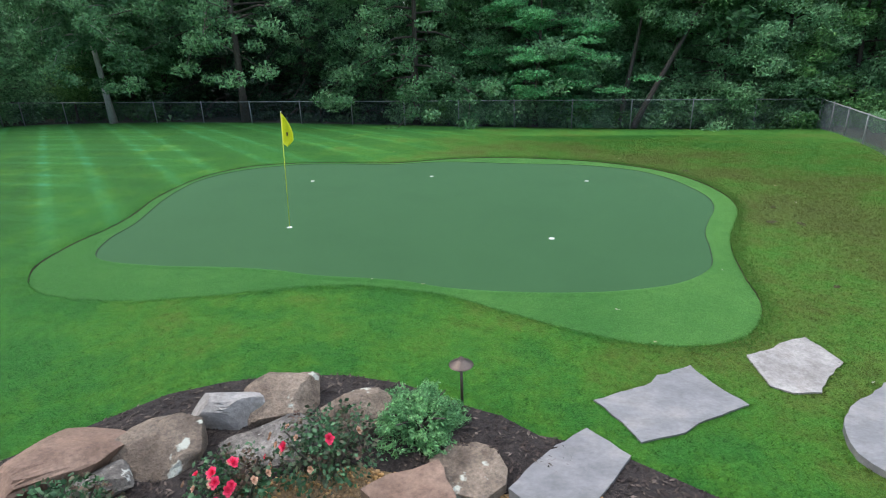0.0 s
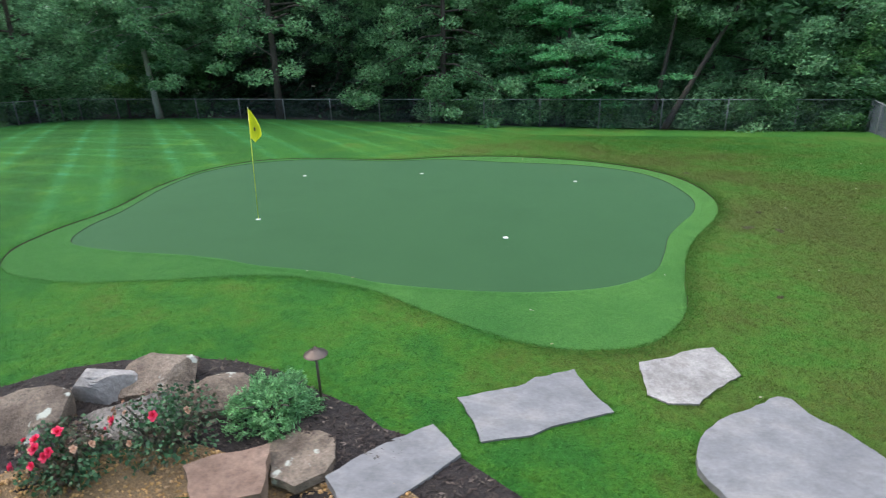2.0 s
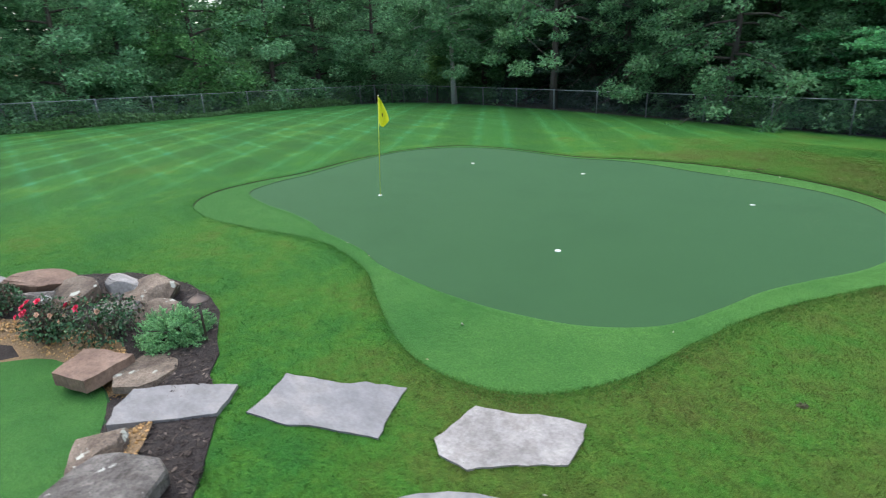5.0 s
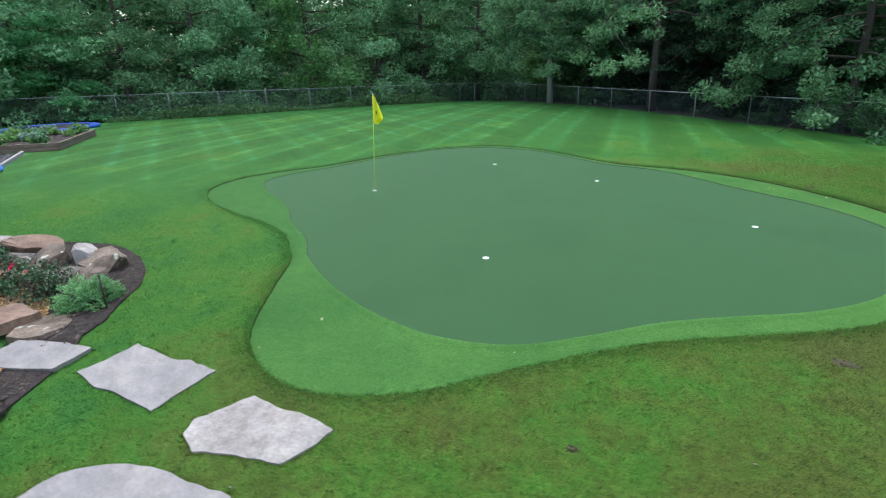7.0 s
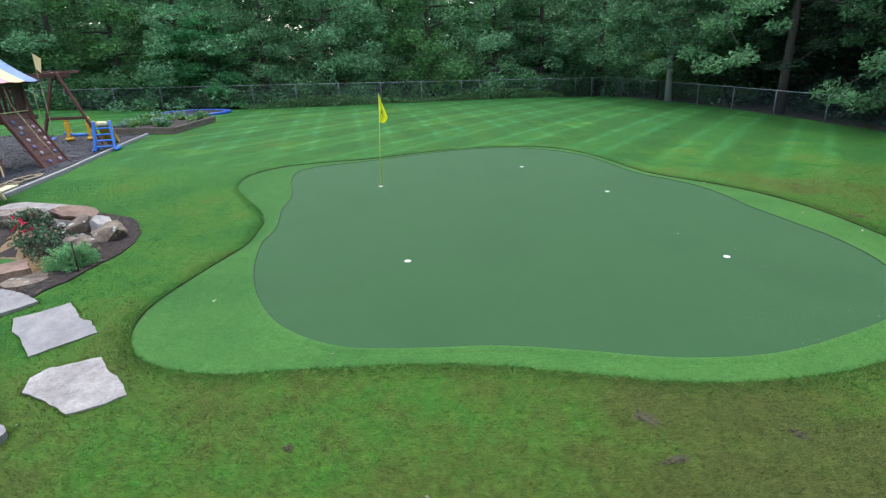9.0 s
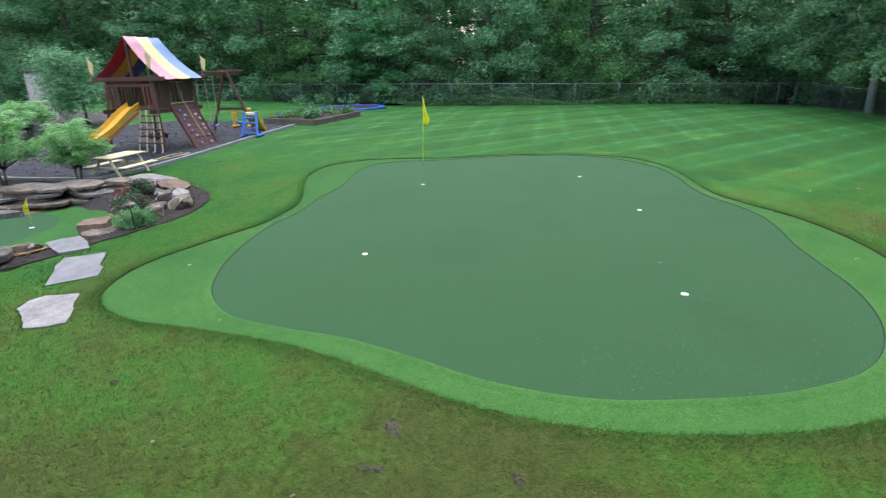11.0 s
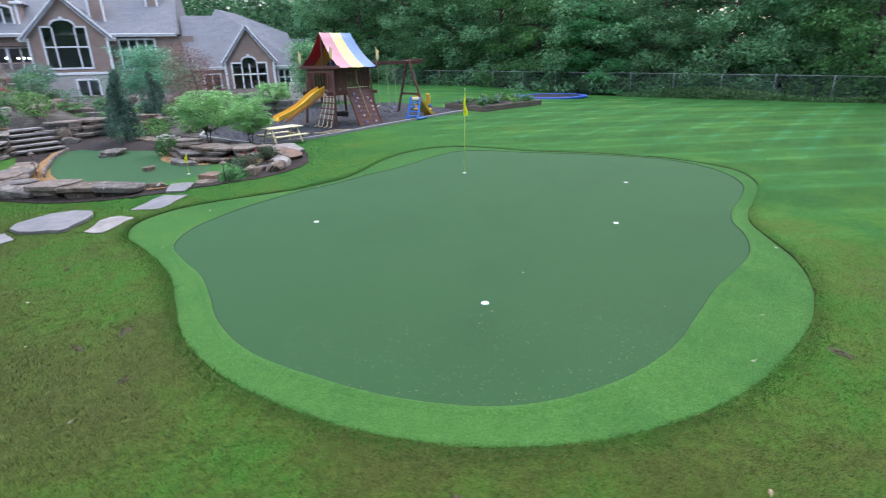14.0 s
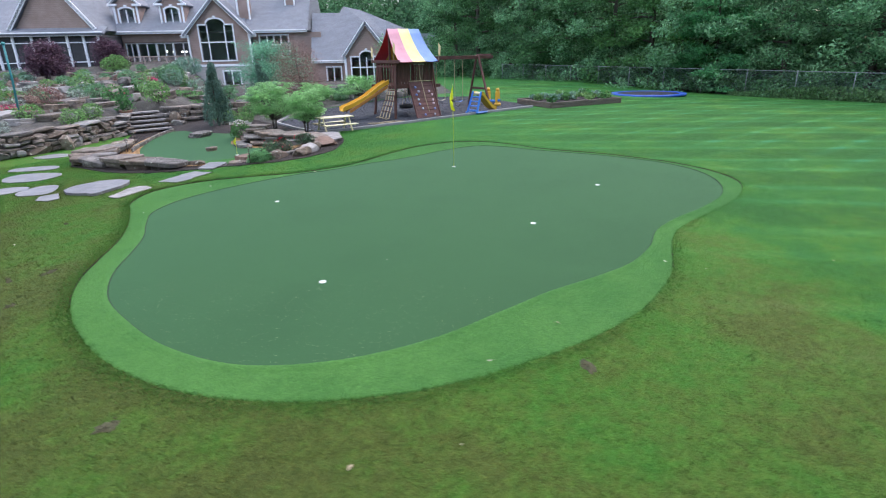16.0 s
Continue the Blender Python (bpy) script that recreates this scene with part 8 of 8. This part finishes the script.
def plant_pot(x, y):
    root = thing("plant_pot", (x, y, on_land(x, y)), "terracotta pot with dark leaves and red flowers", "plant pot")
    bm = bmesh.new()
    prof = [(0.16, 0.0), (0.27, 0.18), (0.30, 0.34), (0.27, 0.42), (0.30, 0.45), (0.30, 0.50), (0.26, 0.50), (0.24, 0.44)]
    rings = [[bm.verts.new((r * math.cos(k * math.pi / 10), r * math.sin(k * math.pi / 10), h)) for k in range(20)] for r, h in prof]
    for a, b in zip(rings, rings[1:]):
        for k in range(20):
            bm.faces.new((a[k], a[(k + 1) % 20], b[(k + 1) % 20], b[k]))
    bm.faces.new(rings[0][::-1])
    bm.faces.new(rings[-1])
    part("pot", bm, surface("terracotta", [(0.22, 0.13, 0.09), (0.30, 0.18, 0.12)], 5, 40, 0.8, 0.2, 0.004, 0.1), root, smooth=True)
    rng = np.random.default_rng(5)
    p = rng.normal(size=(260, 3)) * np.array((0.2, 0.2, 0.28)) + np.array((0, 0, 0.9))
    ob = new("leaves", leaf_mesh("leaves", rng, p, rng.uniform(0.14, 0.26, 260), LEAF_DEEP, 0.2, 0.45))
    ob.parent = root
    for k in range(6):
        d = new("bloom", BLOOM)
        d.parent = root
        d.matrix_basis = Matrix.Translation(rng.normal(size=3) * np.array((0.15, 0.15, 0.06)) + np.array((0, 0, 1.3)))


plant_pot(0.0, -9.6)

# stone fireplace column and table on the patio
def fireplace():
    root = thing("fireplace", (-17.3, -10.4, on_land(-17.3, -10.4)), "tan stone outdoor fireplace with a tapering chimney", "fireplace", turn=25)
    bm = bmesh.new()
    box(bm, (0, 0, 0.5), (1.7, 0.9, 1.2), None, 0.05)
    part("hearth", bm, BASE_STONE, root)
    bm = bmesh.new()
    vs = box(bm, (0, 0, 1.75), (0.85, 0.7, 1.4), None, 0.04)
    for v in vs:
        if v.co.z > 1.8:
            v.co.x *= 0.72
    part("chimney", bm, BASE_STONE, root)
    bm = bmesh.new()
    box(bm, (0, 0, 2.5), (0.85, 0.7, 0.12), None, 0.03)
    part("cap", bm, ROCK_GREY, root)


fireplace()
for k in range(9):
    x, y = -13.2 - 0.75 * k, -8.6 - 0.9 * k
    slab([(x + 1.0, y + 0.4), (x - 0.7, y + 0.8), (x - 1.2, y - 0.3), (x + 0.5, y - 0.8)], on_land(x, y, 0.35 if k < 4 else 0.12), 0.35, "low pale stone ledge along the patio", "stone_ledge", ROCK_PALE, 60 + k, "patio ledges")

# teal post at the terrace's side
bm = bmesh.new()
tube(bm, [(0, 0, -0.1), (-0.1, 0.05, 1.6), (-0.12, 0.1, 3.0)], [0.05, 0.045, 0.04], 10)
bmesh.ops.create_uvsphere(bm, u_segments=10, v_segments=8, radius=0.08, matrix=Matrix.Translation((-0.12, 0.1, 3.02)))
single("garden_post", bm, surface("teal paint", [(0.03, 0.20, 0.21), (0.05, 0.26, 0.27)], 6, 60, 0.5, 0.1, 0.002, 0.1), "teal painted post standing in the rock garden", "post", at=pose(4.05, -10.2, on_land(4.05, -10.2)), smooth=True)


# ---- grass blades, fallen leaves and bits ----
def near_walk(x, y):
    """Distance from the mown strip that runs round the green's near sides."""
    track = np.array([(0.4, 0.3), (2.2, 0.35), (4.2, 1.0), (7.1, 3.2), (8.9, 5.8), (10.3, 9.8), (10.4, 12.7), (9.8, 15.6), (8.6, 18.3), (7.4, 19.9)])
    best = np.full(x.shape, 1e9)
    for a, b in zip(track, track[1:]):
        d = b - a
        t = np.clip(((x - a[0]) * d[0] + (y - a[1]) * d[1]) / (d @ d), 0, 1)
        best = np.minimum(best, np.hypot(x - a[0] - t * d[0], y - a[1] - t * d[1]))
    return best


def blades(name, x, y, z, tall, wide, lean, seed, material, label):
    rng = np.random.default_rng(seed)
    n = len(x)
    a = rng.uniform(0, 2 * math.pi, n)
    b = rng.uniform(0, 2 * math.pi, n)
    h = rng.uniform(0.55, 1.2, n) * tall
    w = rng.uniform(0.7, 1.3, n) * wide / 2
    k = np.sqrt(rng.uniform(0.62, 0.98, n)) * lean
    base = np.stack([x, y, z - 0.006], -1)
    side = np.stack([np.cos(a) * w, np.sin(a) * w, np.zeros(n)], -1)
    tip = base + np.stack([np.cos(b) * h * k, np.sin(b) * h * k, h * np.sqrt(np.maximum(0.1, 1 - k * k))], -1)
    v = np.stack([base - side, base + side, tip], 1)
    down = np.cross(v[:, 1] - v[:, 0], v[:, 2] - v[:, 0])[:, 2] < 0
    v[down] = v[down][:, ::-1]
    me = raw_mesh(name, v.reshape(-1, 3), np.arange(n * 3).reshape(n, 3), material)
    ob = new(name, me)
    return tagged(ob, label, "grass", kind="stuff")


STONES = [[(v.co.x + o.location.x, v.co.y + o.location.y) for v in sorted((v for v in o.data.vertices), key=lambda v: math.atan2(v.co.y, v.co.x))] for o in bpy.data.objects if o.name.startswith("flagstone")]


def free_lawn(x, y, margin=None):
    ok = ~inside(margin or OUTER, x, y) & ~inside(BED, x, y) & ~inside(PLAY, x, y) & ~inside(GRAVEL, x, y)
    ok &= y > np.interp(x, WALL_X, WALL_Y) + 0.25
    for o in STONES:
        cx, cy = sum(p[0] for p in o) / len(o), sum(p[1] for p in o) / len(o)
        ok &= ~inside([(cx + (px_ - cx) * 0.97, cy + (py_ - cy) * 0.97) for px_, py_ in o], x, y)
    return ok


def lawn_blades():
    rng = np.random.default_rng(41)
    n = 1900000
    x, y = rng.uniform(-7, 15, n), rng.uniform(-3, 24, n)
    d = near_walk(x, y)
    keep = rng.random(n) < np.clip(1.25 - d / 7.5, 0, 1) ** 1.3
    x, y = x[keep], y[keep]
    ok = free_lawn(x, y)
    x, y = x[ok][:560000], y[ok][:560000]
    blades("lawn_grass", x, y, land(x, y) + sod(x, y), 0.046, 0.009, 0.88, 42, LAWN_BLADE, "short mown lawn grass blades")
    pick = (np.sin(x * 7.3 + 2.1 * np.sin(y * 5.1)) * np.sin(y * 6.7 + 1.7 * np.sin(x * 4.3)) > 0.55) & (rng.random(len(x)) < 0.35)
    blades("lawn_tufts", x[pick], y[pick], land(x[pick], y[pick]) + sod(x[pick], y[pick]), 0.060, 0.008, 0.92, 46, LAWN_BLADE, "coarser tufts standing up in the mown lawn")
    # longer uncut grass round the turf's edge
    m = 78000
    i = rng.integers(0, len(OUTER), m)
    o = np.array(OUTER)
    t = rng.random(m)[:, None]
    p = o[i] * (1 - t) + o[(i + 1) % len(o)] * t
    out = p - np.array(MID)
    out /= np.linalg.norm(out, axis=1)[:, None]
    p = p + out * (-0.016 + np.abs(rng.normal(size=m)) * 0.13)[:, None]
    near = np.exp(-near_walk(p[:, 0], p[:, 1]) / 4.0)
    ok = (rng.random(m) < 0.03 + near * 1.4) & free_lawn(p[:, 0], p[:, 1], INNER)
    p = p[ok]
    blades("edge_grass", p[:, 0], p[:, 1], land(p[:, 0], p[:, 1]) + sod(p[:, 0], p[:, 1]), 0.060, 0.009, 0.97, 43, LONG_GRASS, "longer dark grass along the turf's edge")
    # pile of the fringe turf
    n = 900000
    x, y = rng.uniform(-8, 8, n), rng.uniform(4.5, 18.6, n)
    ok = inside(OUTER, x, y) & ~inside(INNER, x, y)
    x, y = x[ok], y[ok]
    d = near_walk(x, y)
    keep = rng.random(len(x)) < np.clip(1.2 - d / 12, 0.12, 1)
    x, y = x[keep][:170000], y[keep][:170000]
    blades("fringe_pile", x, y, land(x, y) + 0.013, 0.026, 0.009, 0.98, 44, FRINGE_BLADE, "curly bright green pile of the turf collar")
    # grass that leans over the stone edges
    xs, ys = [], []
    for o in STONES:
        o = np.array(o)
        for _ in range(1500):
            k = rng.integers(0, len(o))
            q = o.mean(0) + (o[k] - o.mean(0)) * rng.uniform(0.985, 1.07)
            xs.append(q[0])
            ys.append(q[1])
    xs, ys = np.array(xs), np.array(ys)
    ok = ~inside(BED, xs, ys)
    blades("stone_edge_grass", xs[ok], ys[ok], land(xs[ok], ys[ok]), 0.045, 0.009, 0.97, 45, LAWN_BLADE, "grass tufts along the stepping stones' edges")


lawn_blades()

# bare worn patches in the grass
SCUFF = surface("scuffed soil with thatch", [(0.052, 0.058, 0.024), (0.080, 0.080, 0.036), (0.066, 0.058, 0.032)], 22, 90, 0.95, 0.8, 0.01, 0.3, world_space=True)


def bare_patch(x, y, long, wide, turn, seed):
    """A ragged scrape of trodden soil with clods, lying level with the grass."""
    r = random.Random(seed)
    root = thing("bare_patch", (x, y, on_land(x, y) + float(sod(x, y)) + 0.006), "bare scuffed patch of dry soil in the lawn", "soil patch", "bare patches in the lawn", turn=turn)
    bm = bmesh.new()
    n = 22
    ring = []
    for k in range(n):
        a = k * 2 * math.pi / n
        g = r.uniform(0.62, 1.12)
        ring.append(bm.verts.new((long / 2 * g * math.cos(a), wide / 2 * g * math.sin(a), -0.012)))
    inner = [bm.verts.new((v.co.x * 0.6, v.co.y * 0.6, r.uniform(0.0, 0.006))) for v in ring]
    mid = bm.verts.new((0, 0, 0.006))
    for k in range(n):
        j = (k + 1) % n
        bm.faces.new((ring[k], ring[j], inner[j], inner[k]))
        bm.faces.new((inner[k], inner[j], mid))
    part("soil", bm, SCUFF, root, smooth=True)
    for k in range(7):
        bm = bmesh.new()
        bmesh.ops.create_icosphere(bm, subdivisions=1, radius=r.uniform(0.008, 0.017))
        for v in bm.verts:
            v.co *= r.uniform(0.75, 1.2)
            v.co.z *= 0.6
        bmesh.ops.translate(bm, vec=(r.uniform(-0.3, 0.3) * long, r.uniform(-0.3, 0.3) * wide, 0.014), verts=bm.verts[:])
        part("clod", bm, SCUFF, root)


for k, (x, y, long, wide, turn) in enumerate(((6.47, 10.16, 0.34, 0.20, 30), (6.98, 10.05, 0.38, 0.12, 80), (7.1, 11.2, 0.22, 0.12, 10), (3.12, 17.53, 0.36, 0.16, 60), (6.83, 14.99, 0.30, 0.20, 0), (5.72, 7.18, 0.14, 0.10, 40))):
    bare_patch(x, y, long, wide, turn, 70 + k)

# fallen leaves and pale bits
DRY = surface("dry fallen leaf", [(0.42, 0.34, 0.22), (0.56, 0.48, 0.36)], 20, 60, 0.8, 0.2, 0.003, 0.2)
PALE = surface("pale fallen leaf", [(0.45, 0.46, 0.36), (0.58, 0.58, 0.48)], 20, 60, 0.8, 0.2, 0.003, 0.2)
leaf_forms = []
for k in range(4):
    bm = bmesh.new()
    n = 9
    ring = [bm.verts.new((0.03 * math.cos(a) * (1.5 + 0.2 * math.sin(3 * a + k)), 0.019 * math.sin(a) * (1 + 0.25 * math.sin(5 * a + k)), 0.008 * math.cos(2 * a + k))) for a in np.arange(n) * 2 * math.pi / n]
    mid = bm.verts.new((0, 0, 0.002))
    for i in range(n):
        bm.faces.new((ring[i], ring[(i + 1) % n], mid))
    bmesh.ops.solidify(bm, geom=bm.faces[:], thickness=0.0015)
    leaf_forms.append([mesh_of("fallen_leaf", bm.copy(), mat) for mat in (DRY, PALE)])
    bm.free()
rl = random.Random(17)
count = 0
while count < 46:
    x, y = rl.uniform(-3, 12), rl.uniform(2.5, 21)
    onto = bool(inside(OUTER, np.array([x]), np.array([y]))[0])
    if not onto and not bool(free_lawn(np.array([x]), np.array([y]))[0]):
        continue
    if bool(inside(INNER, np.array([x]), np.array([y]))[0]) and rl.random() < 0.93:
        continue
    ob = new("fallen_leaf", rl.choice(leaf_forms)[rl.choice((0, 1, 1))])
    ob.matrix_world = pose(x, y, on_land(x, y, 0.036 if onto else 0.034), rl.uniform(-15, 15), rl.uniform(-15, 15), rl.uniform(0, 360))
    s = rl.uniform(0.4, 0.9)
    ob.scale = (s, s, s)
    tagged(ob, "small dry fallen leaf lying on the turf or grass", "fallen leaf", "fallen leaves")
    count += 1
BITS = leafy("straw bits", [(0.17, 0.21, 0.10), (0.30, 0.32, 0.19)], 0.8, 0.0, 3.0, 0.4)
scatter("straw_bits", [(4.9, 12.2), (6.0, 11.9), (6.2, 13.0), (6.0, 14.4), (5.3, 15.4), (4.3, 16.0), (2.5, 16.1), (2.8, 14.6), (4.3, 13.6)], 1300, 9, CHIP, BITS, "scattered straw-coloured clippings on the green", "clippings", None, 0.025, (0.003, 0.0065), 0.3)
scatter("straw_bits", INNER, 260, 10, CHIP, BITS, "scattered straw-coloured clippings on the green", "clippings", None, 0.025, (0.003, 0.006), 0.3)
